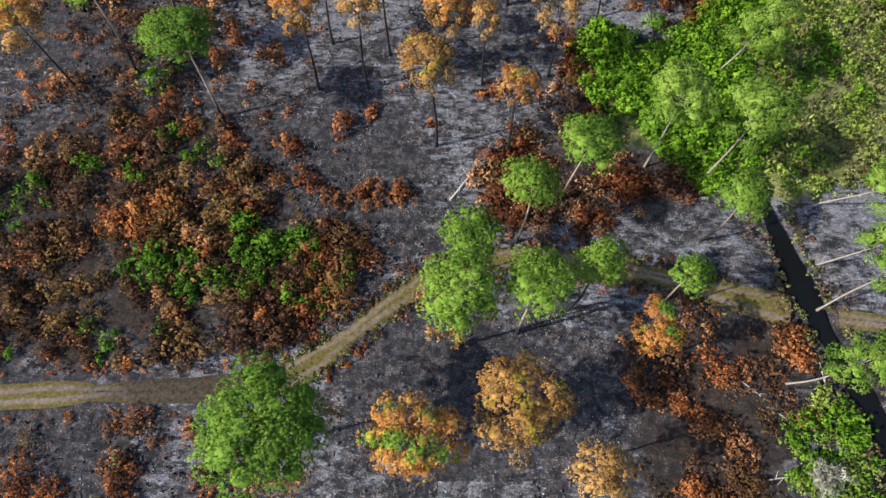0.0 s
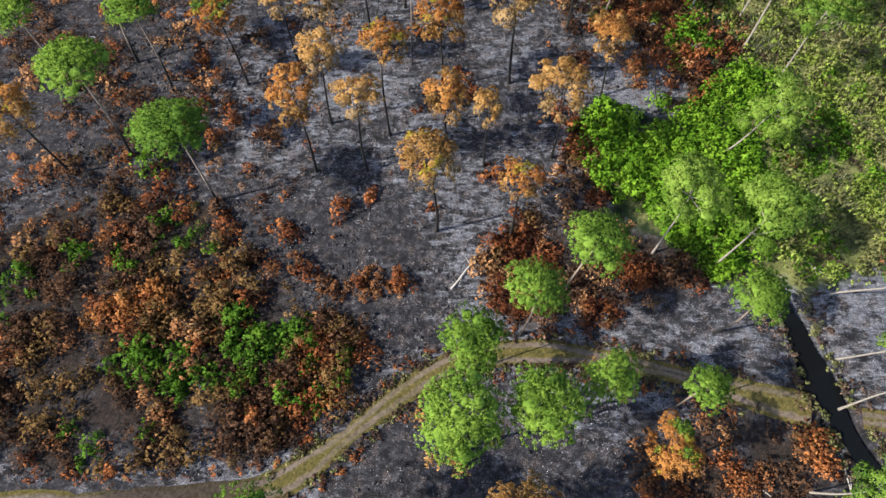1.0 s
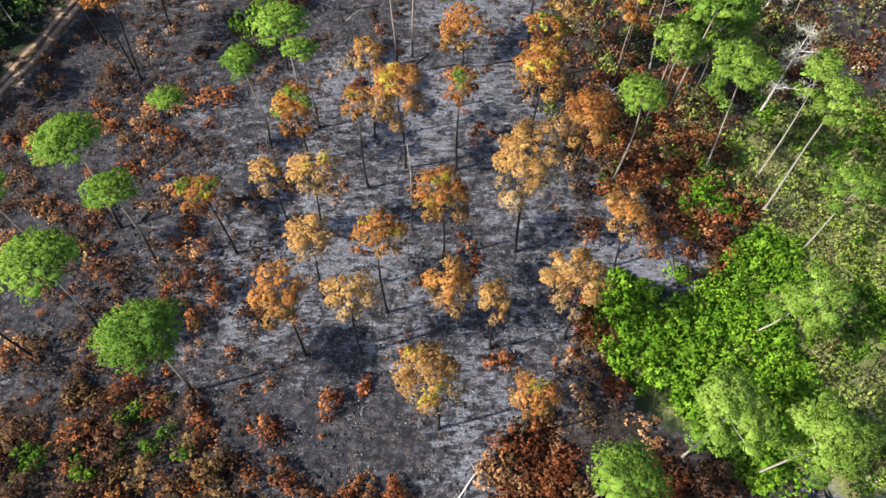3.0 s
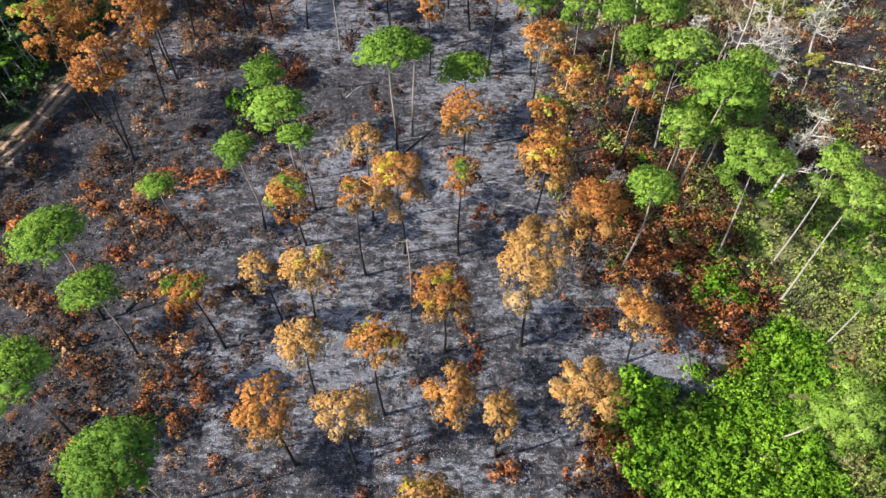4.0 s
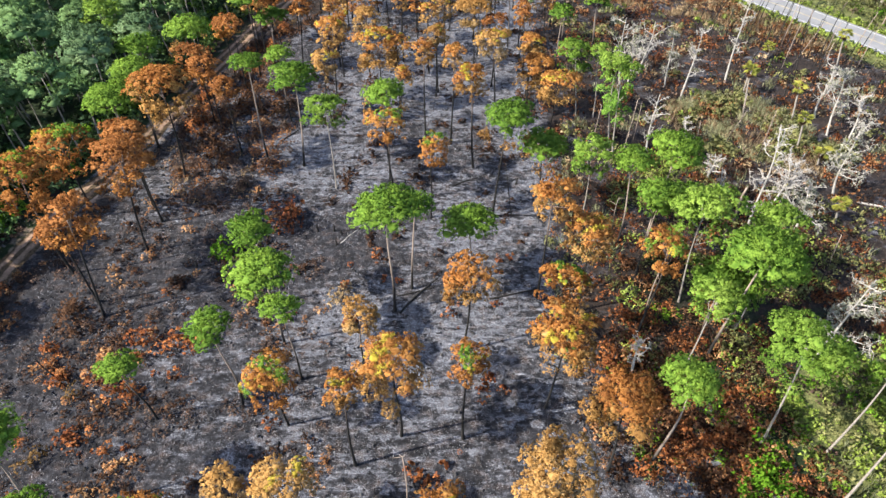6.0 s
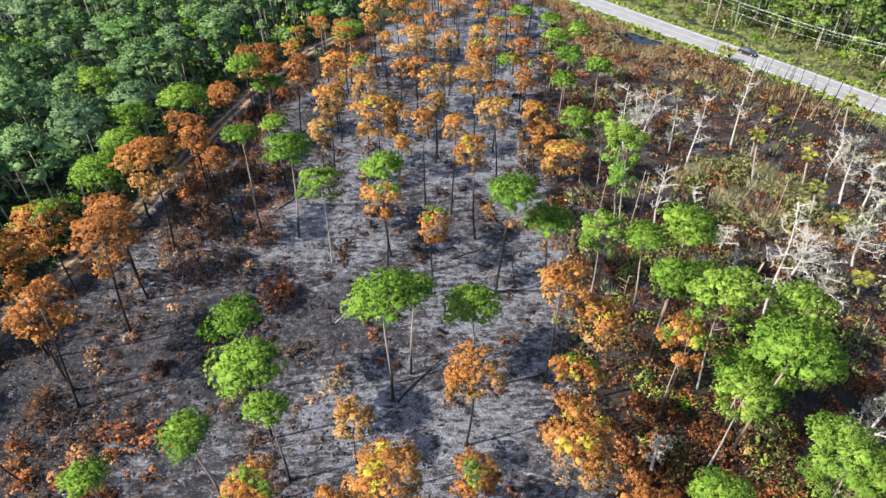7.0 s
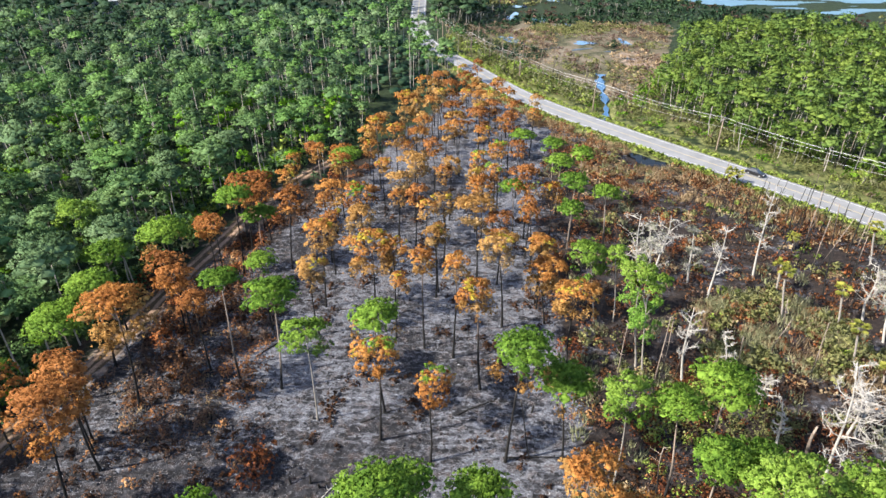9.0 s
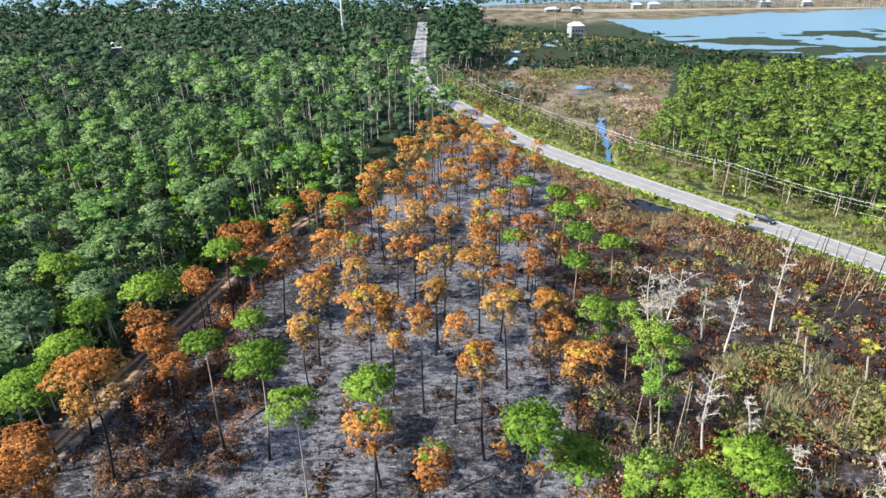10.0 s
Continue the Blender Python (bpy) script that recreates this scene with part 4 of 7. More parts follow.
undergrowth("rusty_undergrowth", "rusty tan dried shrubs between dead trees", RUSTBUSH, SCRUB_E, 560, 66, 1.15, 1.0, 0.27, -0.15, 0.4, 226)
undergrowth("withered_undergrowth", "withered grey-brown shrubs between dead trees", DUSKY, SCRUB_E, 600, 56, 1.2, 0.8, 0.26, -0.3, 0.4, 124)
undergrowth("olive_undergrowth", "olive shrubs recovering between dead trees", OLIVE, SCRUB_E, 520, 70, 1.2, 1.0, 0.32, 0.3, 0.25, 224)
undergrowth("young_undergrowth", "yellow-green shoots between dead trees", YOUNG, SCRUB_E, 150, 70, 1.1, 1.0, 0.30, 0.55, 0.3, 227)
undergrowth("dry_undergrowth", "dry tan scrub between dead trees", DRYGRASS, SCRUB_E, 230, 56, 1.0, 0.8, 0.34, 0.25, 0.35, 225)
undergrowth("sparse_scorched_leaves", "small tufts of scorched leaves on the ash", SCORCH, [(-46, 24), (16, 22), (14, 60), (13, 100), (-48, 100)], 150, 40, 0.5, 0.45, 0.30, 0.55, 0.5, 31)
undergrowth("sparse_scorched_leaves", "small tufts of scorched leaves on the ash", BROWN, [(-56, 95), (14, 95), (16, 190), (-44, 190)], 420, 40, 0.6, 0.5, 0.34, 0.35, 0.4, 32)
undergrowth("olive_undergrowth", "olive and yellow shrubs between living pines", OLIVE, OLIVES, 240, 130, 1.2, 1.2, 0.24, 0.1, 0.4, 33)
undergrowth("young_undergrowth", "yellow-green shrubs between living pines", YOUNG, OLIVES, 110, 130, 1.2, 1.3, 0.22, 0.3, 0.4, 34)
undergrowth("scorched_undergrowth", "scorched red-brown shrubs between living pines", SCORCH, OLIVES, 170, 120, 1.1, 0.9, 0.20, 0.1, 0.5, 133)
undergrowth("rusty_undergrowth", "rusty tan shrubs between living pines", RUSTBUSH, OLIVES, 140, 120, 1.1, 0.9, 0.20, 0.1, 0.5, 134)
undergrowth("dead_undergrowth", "dead brown shrubs between living pines", BROWN, OLIVES, 260, 90, 1.1, 0.8, 0.24, -0.4, 0.4, 135)
GAP = [(20, 66), (34, 66), (38, 78), (36, 90), (22, 90), (18, 78)]
for mat, name, label, n, seed in ((SCORCH, "scorched_undergrowth", "scorched red-brown shrubs below green pines", 80, 181), (RUSTBUSH, "rusty_undergrowth", "rusty tan shrubs below green pines", 70, 182), (BROWN, "dead_undergrowth", "dead brown shrubs below green pines", 120, 183), (OLIVE, "olive_undergrowth", "olive shrubs below green pines", 60, 184), (SHRUB, "green_shoots", "green shoots below green pines", 30, 185)):
    undergrowth(name, label, mat, GAP, n, 130, 1.1, 1.0, 0.19, -0.3, 0.5, seed)
undergrowth("green_shoots", "green shrubs sprouting among scorched scrub", SHRUB_DARK, SCRUB_SW, 84, 187, 0.9, 1.3, 0.24, 0.42, 0.35, 41)
for mat, name, label, n, tall, seed, poly in (
        (SHRUB_DARK, "green_shoots", "dense green shrubs sprouting among scorched scrub", 42, 1.9, 42, [(-23.5, 27.3), (-19.2, 27.4), (-12.3, 24.4), (-16.2, 22.5), (-16.2, 18.4), (-20.8, 18.3), (-22.6, 22.4)]),
        (SHRUB_DARK, "green_shoots", "low green shrubs sprouting among scorched scrub", 34, 1.5, 142, [(-35.8, 22.3), (-27.6, 22.5), (-22.3, 20.6), (-21.3, 17.8), (-30.5, 18.1)]),
        (SCORCH, "scorched_undergrowth", "bright rust-orange shrubs beside the track", 36, 1.4, 161, [(-16.3, 23.1), (-11.1, 24.8), (-6.3, 23.9), (-6.7, 22), (-10.2, 21.4), (-10.4, 16.9), (-14.8, 15.4), (-16.6, 18)]),
        (GOLD, "golden_undergrowth", "golden-brown wilted shrubs in scorched scrub", 30, 1.8, 162, [(-33.7, 27.1), (-23.6, 27.9), (-22.8, 23.6), (-32.3, 23.4)]),
        (RUSTBUSH, "rusty_undergrowth", "tan wilted shrubs in scorched scrub", 6, 1.8, 163, [(-33.7, 27.1), (-23.6, 27.9), (-22.8, 23.6), (-32.3, 23.4)]),
        (RUST, "rusty_undergrowth", "red-brown withered fern-like shrubs", 26, 1.2, 164, [(-40, 25.7), (-30.2, 30.4), (-28.9, 27.2), (-37.6, 23.3)]),
        (RUSTBUSH, "rusty_undergrowth", "small tan tufts at the edge of the ash", 14, 0.7, 165, [(-17, 29), (-5, 29), (-5, 32.5), (-17, 32.5)])):
    undergrowth(name, label, mat, poly, n, 240, 1.15, tall, 0.25, -2.0, 0.35, seed)
undergrowth("thicket", "dense bright green leafy thicket", SHRUB, THICKET, 400, 270, 1.3, 1.7, 0.28, -1.2, 0.3, 43)
undergrowth("green_shrubs", "rounded clump of dense green shrubs", SHRUB, [(28.5, 63.5), (32.5, 62.5), (36, 66), (34.5, 71), (30, 70)], 34, 240, 1.2, 1.6, 0.26, -2.0, 0.3, 143)
RUSTBAND = [(25, 53.4), (31, 55.2), (36, 61.5), (40, 66), (38, 74), (32, 76), (26, 78), (22, 72), (26, 66), (29, 60)]
for mat, name, label, n, seed in ((SCORCH, "scorched_undergrowth", "scorched red-brown shrubs beside the green thicket", 64, 151), (BROWN, "dead_undergrowth", "dead brown shrubs beside the green thicket", 70, 152), (RUSTBUSH, "rusty_undergrowth", "rusty tan shrubs beside the green thicket", 46, 153), (SHRUB, "green_shoots", "green shoots among scorched shrubs beside the thicket", 16, 154)):
    undergrowth(name, label, mat, RUSTBAND, n, 200, 1.1, 1.1, 0.22, -0.4, 0.5, seed)
undergrowth("meadow_scrub", "pale green saplings and vines over grey ground", YOUNG, MEADOW, 900, 120, 1.3, 1.1, 0.26, -0.3, 0.35, 44)
undergrowth("meadow_scrub", "mid-green vines and saplings between pale trunks", SHRUB, MEADOW, 620, 120, 1.3, 1.2, 0.27, 0.0, 0.3, 144)
undergrowth("reeds", "pale dry grass between pale trunks", REED, MEADOW, 420, 46, 1.0, 0.9, 0.05, 0.0, 0.35, 244, reed=True)
undergrowth("meadow_scrub", "olive shrubs between pale trunks", OLIVE, MEADOW, 760, 90, 1.1, 1.0, 0.28, -0.4, 0.3, 45)
undergrowth("withered_undergrowth", "withered brown shrubs between pale trunks", DUSKY, MEADOW, 320, 70, 1.1, 0.9, 0.24, 0.1, 0.4, 145)
undergrowth("young_undergrowth", "yellow-green ferny growth between pale trunks", YOUNG, MEADOW, 260, 90, 1.1, 0.8, 0.20, -0.3, 0.3, 246)
undergrowth("rusty_undergrowth", "rusty shrubs between pale trunks", RUSTBUSH, MEADOW, 70, 80, 1.1, 0.9, 0.24, 0.4, 0.4, 245)
EDGE = [(-80, 60), (-71, 82), (-68, 96), (-64.5, 112), (-60.5, 124), (-58.5, 140), (-55.5, 158), (-51, 182), (-40, 206), (-50, 206), (-62, 184), (-67, 150), (-74, 118), (-84, 76)]
undergrowth("edge_shrubs", "dense green shrubs along the woodland edge", GREEN_WOOD, EDGE, 260, 110, 1.7, 2.4, 0.4, -0.6, 0.3, 54)
undergrowth("edge_shrubs", "bright leafy shrubs along the woodland edge", SHRUB, EDGE, 130, 110, 1.4, 1.9, 0.36, 0.0, 0.3, 55)
undergrowth("marsh_shrubs", "olive-green low shrubs in a wet strip", OLIVE, GREENMID, 190, 90, 1.1, 1.0, 0.4, 0.0, 0.5, 46)
undergrowth("reeds", "pale grey-green reeds in a wet strip", REED, GREENMID, 300, 56, 0.9, 0.9, 0.045, 0.0, 0.5, 146, reed=True)
undergrowth("reeds", "tan dry reeds in a wet strip", DRYGRASS, GREENMID, 200, 50, 0.9, 0.85, 0.045, 0.1, 0.5, 147, reed=True)
undergrowth("reeds", "pale grass between dead trees", REED, SCRUB_E, 300, 44, 0.9, 0.9, 0.06, 0.3, 0.3, 149, reed=True)
undergrowth("green_shrubs", "green leafy shrubs beside the ditch", SHRUB, [(33, -6), (44, -4), (43, 6), (40, 11), (35, 8)], 46, 220, 1.0, 1.2, 0.26, -0.3, 0.4, 51)
undergrowth("young_undergrowth", "yellow-green shrubs beside the ditch", YOUNG, [(33, -6), (44, -4), (43, 6), (40, 11), (35, 8)], 40, 190, 1.0, 1.1, 0.24, -0.3, 0.4, 52)
undergrowth("green_shrubs", "green weeds beside the dirt track", SHRUB, [(-40, 9), (-14, 10), (-16, 3), (-40, 4)], 34, 150, 0.9, 0.7, 0.22, 0.1, 0.4, 53)
undergrowth("dry_grass", "dry tan grass and reeds beside the road", DRYGRASS, [(27, 222), (34, 190), (60, 178), (78, 160), (84, 170), (60, 205), (34, 240), (16, 270)], 480, 50, 0.9, 1.1, 0.07, -0.1, 0.3, 47, reed=True)
undergrowth("dry_undergrowth", "pinkish dry shrubs beside the road", RUSTBUSH, [(27, 222), (34, 190), (60, 178), (78, 160), (84, 170), (60, 205), (34, 240), (16, 270)], 420, 60, 1.2, 1.1, 0.3, -0.2, 0.3, 147)
undergrowth("dry_undergrowth", "tan dry brush in a strip beside the road", DRYGRASS, [(20, 240), (30, 212), (48, 190), (66, 176), (74, 182), (60, 204), (40, 228), (26, 250)], 420, 60, 1.1, 0.9, 0.22, -0.5, 0.3, 198)
undergrowth("roadside_shrubs", "green shrubs and palmettos along the far verge", YOUNG, VERGE_NE, 300, 76, 1.3, 1.3, 0.30, 0.2, 0.35, 48)
undergrowth("roadside_shrubs", "dark green shrubs along the far verge", SHRUB, VERGE_NE, 300, 80, 1.4, 1.7, 0.38, 0.0, 0.3, 148)
undergrowth("roadside_shrubs", "olive shrubs along the far verge", OLIVE, VERGE_NE, 1150, 60, 1.3, 1.2, 0.30, -0.6, 0.3, 248)
undergrowth("roadside_shrubs", "withered grey-brown shrubs along the far verge", DUSKY, VERGE_NE, 420, 60, 1.2, 1.0, 0.28, 0.0, 0.3, 348)
undergrowth("reeds", "pale dry reeds along the far verge", REED, VERGE_NE, 420, 44, 1.0, 1.2, 0.07, 0.1, 0.3, 349, reed=True)
FRINGE_NE = [(60, 262), (70, 250), (82, 226), (92, 205), (106, 190), (124, 166), (150, 120), (166, 104), (172, 112), (130, 186), (108, 208), (96, 232), (88, 256), (88, 290), (104, 312), (130, 330), (124, 344), (96, 322), (74, 288)]
undergrowth("roadside_shrubs", "dark green shrubs below the pines beyond the road", SHRUB, FRINGE_NE, 300, 80, 2.0, 3.4, 0.46, -0.6, 0.25, 448)
undergrowth("roadside_shrubs", "mid-green shrubs below the pines beyond the road", GREEN_ROAD, FRINGE_NE, 460, 80, 2.1, 4.2, 0.50, -0.8, 0.25, 449)
undergrowth("marsh_shrubs", "low olive shrubs scattered on brown marsh", OLIVE, MARSH, 420, 40, 1.5, 0.8, 0.5, 0.2, 0.08, 49)
undergrowth("marsh_shrubs", "withered grey-brown shrubs on brown marsh", DUSKY, MARSH, 900, 36, 1.6, 0.7, 0.45, -0.2, 0.12, 249)
undergrowth("marsh_shrubs", "dark green shrubs scattered on brown marsh", GREEN_DARK_SHADE, MARSH, 520, 44, 1.6, 1.3, 0.5, 0.35, 0.06, 349)


undergrowth("marsh_grass", "olive grass on the wet edge of the marsh", OLIVE, [(36, 388), (60, 378), (108, 374), (112, 398), (80, 404), (48, 412)], 520, 30, 1.8, 0.6, 0.5, -0.4, 0.1, 59)
undergrowth("marsh_grass", "tan dry grass on brown marsh", DRYGRASS, MARSH, 900, 30, 1.5, 0.5, 0.4, 0.1, 0.12, 60)
STRIP = [(2, 320), (16, 300), (36, 266), (48, 252), (54, 262), (38, 288), (24, 312), (12, 344), (2, 380), (-6, 372)]
for mat, n, seed in ((OLIVE, 420, 61), (YOUNG, 240, 62), (GREEN_ROAD, 300, 63), (REED, 200, 64)):
    undergrowth("roadside_shrubs", "tangled green scrub between road and marsh", mat, STRIP, n, 50, 1.5, 2.0, 0.42, -0.6, 0.25, seed)
FLATS = [(6, 408), (120, 404), (120, 352), (150, 345), (400, 330), (400, 438), (190, 440), (130, 520), (60, 600), (6, 600)]
undergrowth("marsh_shrubs", "dark olive low growth on the wet flats", OLIVE, FLATS, 380, 26, 3.2, 0.8, 1.1, 0.1, 0.03, 56)
undergrowth("marsh_shrubs", "withered brown growth on the wet flats", DUSKY, FLATS, 220, 26, 3.2, 0.8, 1.1, -0.2, 0.04, 57)
undergrowth("marsh_shrubs", "dark green growth on the wet flats", GREEN_DARK_SHADE, FLATS, 1100, 26, 3.2, 1.2, 1.2, -0.4, 0.03, 58)


def edge_grass(name, label, mat, line, near, far, count, size, seed):
    """Low grass tufts strewn along both sides of a line."""
    r = np.random.default_rng(seed)
    p = refine(line, 0.5)
    at = p[r.integers(1, len(p) - 1, count)]
    a = r.uniform(0, 2 * np.pi, count)
    off = r.uniform(near, far, count)
    xy = at + np.stack([np.cos(a), np.sin(a)], 1) * off[:, None]
    xy = xy[along(xy[:, 0], xy[:, 1], line) > near]
    kinds = [shrub_kind(r, 36, 0.35, 0.25, 0.2, 0.1) for _ in range(4)]
    v, f, nor = strew(kinds, xy, r.uniform(0.5, 1.5, len(xy)) * size, r)
    tagged(new(name, mesh_tris(name, v, f, [mat], normals=nor)), label, "grass", kind="stuff")


edge_grass("bank_grass", "olive grass along the ditch bank", OLIVE, DITCH, 1.35, 3.0, 500, 1.0, 91)
edge_grass("bank_grass", "dull dry grass along the ditch bank", DUSKY, DITCH, 1.5, 4.0, 400, 1.0, 92)
edge_grass("track_grass", "dull brown grass along the dirt track", DUSKY, TRACK_SOUTH[5:15], 1.0, 2.3, 900, 0.8, 93)
edge_grass("track_grass", "olive grass along the dirt track", OLIVE, TRACK_SOUTH[4:15], 1.0, 2.2, 600, 0.8, 94)
edge_grass("track_grass", "scorched leaves along the dirt track", SCORCH, TRACK_SOUTH[1:15], 1.9, 3.0, 350, 1.0, 95)


edge_grass("verge_grass", "bright green grass along the road verge", YOUNG, ROAD[:13], 5.0, 8.0, 5600, 1.6, 96)
edge_grass("verge_grass", "olive grass along the road verge", OLIVE, ROAD[:13], 5.6, 10.5, 1100, 1.6, 97)


def debris():
    """Flakes of ash and char, and small burnt sticks, on the burnt ground."""
    r = np.random.default_rng(61)
    area = [(-60, -14), (40, -14), (34, 16), (16, 22), (16, 52), (20, 57), (31, 57), (31, 72), (15, 84), (14, 110), (16, 200), (-44, 190), (-56, 120), (-74, 98), (-74, 66), (-60, 20)]
    xy = np.concatenate([spots(r, area, 28000, -0.1, 0.35, 62), spots(r, area, 26000, 0.3, 0.9, 63)])
    for p in LITTER[:3]:
        xy = xy[~inside(xy[:, 0], xy[:, 1], p)]
    n = len(xy)
    a = r.uniform(0, 2 * np.pi, n)
    size = r.uniform(0.03, 0.075, n) * np.where(r.uniform(size=n) < 0.05, 1.8, 1.0)
    v = []
    for k in range(3):
        q = a + k * 2.1 + r.normal(0, 0.4, n)
        w = size * r.uniform(0.5, 1.2, n)
        v.append(np.stack([xy[:, 0] + np.cos(q) * w, xy[:, 1] + np.sin(q) * w, 0.13 + r.uniform(0.0, 0.09, n)], 1))
    v = np.stack(v, 1).reshape(-1, 3)
    f = np.arange(n * 3).reshape(-1, 3)
    tagged(new("ash_flakes", mesh_tris("ash_flakes", v, f, [ASHTWIG])), "grey and white ash flakes on charred soil", "ash", kind="stuff")
    xy = np.concatenate([spots(r, area, 6000, 0.0, 0.30, 65), spots(r, area, 6000, 0.2, 0.8, 66)])
    for p in LITTER[:3]:
        xy = xy[~inside(xy[:, 0], xy[:, 1], p)]
    n = len(xy)
    w = 0.07 + 0.20 * r.uniform(size=n) ** 2.5
    top = np.c_[xy + r.normal(0, 0.3, (n, 2)) * w[:, None], 0.12 + w * r.uniform(0.4, 1.1, n)]
    v = [top]
    for k in range(5):
        q = k * 1.2566 + r.normal(0, 0.3, n)
        v.append(np.c_[xy + np.stack([np.cos(q), np.sin(q)], 1) * (w * r.uniform(0.6, 1.3, n))[:, None], np.full(n, 0.02)])
    v = np.stack(v, 1).reshape(-1, 3)
    b = np.arange(n)[:, None] * 6
    f = np.concatenate([b + [(0, k + 1, (k + 1) % 5 + 1)] for k in range(5)])
    tagged(new("char_clumps", mesh_tris("char_clumps", v, f, [CHARLUMP])), "charred and ash-grey clumps of burnt litter", "ash", kind="stuff")
    xy = spots(r, area, 4800, -0.1, 0.6, 64)
    n = len(xy)
    a, ln, w = r.uniform(0, np.pi, n), r.uniform(0.3, 1.0, n) * np.where(r.uniform(size=n) < 0.12, 2.6, 1.0), r.uniform(0.018, 0.05, n)
    d = np.stack([np.cos(a), np.sin(a)], 1)
    s = np.stack([-d[:, 1], d[:, 0]], 1)
    z = r.uniform(0.16, 0.24, n)[:, None]
    ends = [np.c_[xy - d * ln[:, None] / 2, z - 0.06], np.c_[xy + d * ln[:, None] / 2, z + 0.04]]
    side = np.c_[s * w[:, None], np.zeros(n)]
    up = np.array([0, 0, 0.05])
    v = np.stack([ends[0] - side, ends[0] + side, ends[0] + up, ends[1] - side * 0.5, ends[1] + side * 0.5, ends[1] + up], 1).reshape(-1, 3)
    b = np.arange(n)[:, None] * 6
    f = np.concatenate([b + [q] for q in ((0, 3, 2), (2, 3, 5), (1, 2, 4), (4, 2, 5))])
    tagged(new("fallen_twigs", mesh_tris("fallen_twigs", v, f, [CHARCOAL])), "charred black sticks on the ground", "twigs", kind="stuff")


debris()


# ---- woods ----
def wood_tree(r, tufts, count, radius, height, blade, wide, sides=4, lobes=10, full=1.1):
    """One woodland pine about the origin: crown and trunk apart."""
    cen, out, lob, lump = pine_crown(r, radius, tufts, flat=r.uniform(0.85, 1.2) * full, lobes=lobes, loose=-1.5, whole=0.45)
    hub = np.array([r.normal(0, 0.5), r.normal(0, 0.5), height - radius * 0.7])
    cv, cf, cn = blades(r, cen + hub, out, count, blade, wide)
    mv, mf, mn = masses(r, lob + hub, lump, hub - [0, 0, radius * 0.4], 0.9, True)
    crown = np.concatenate([cv, mv]), np.concatenate([cf, mf + len(cv)]), np.concatenate([cn, mn])
    line = bent(r, (0, 0, -0.2), hub + [0, 0, radius * 0.2], 4, 0.2)
    tv, tf = tubes([(line, np.linspace(0.15, 0.06, 4))], sides)
    return crown, (tv, tf, None)


def taken(x, y, gap=9.0):
    """Places kept free of woodland trees."""
    return (along(x, y, ROAD) < gap + 1) | (along(x, y, TRACK_WEST) < 4.5) | inside(x, y, BURN) | inside(x, y, MARSH)


def jittered(r, x0, x1, y0, y1, step, keep):
    gx, gy = np.meshgrid(np.arange(x0, x1, step), np.arange(y0, y1, step))
    x = gx.ravel() + r.uniform(-0.48, 0.48, gx.size) * step
    y = gy.ravel() + r.uniform(-0.48, 0.48, gx.size) * step
    ok = keep(x, y)
    return np.stack([x[ok], y[ok]], 1)


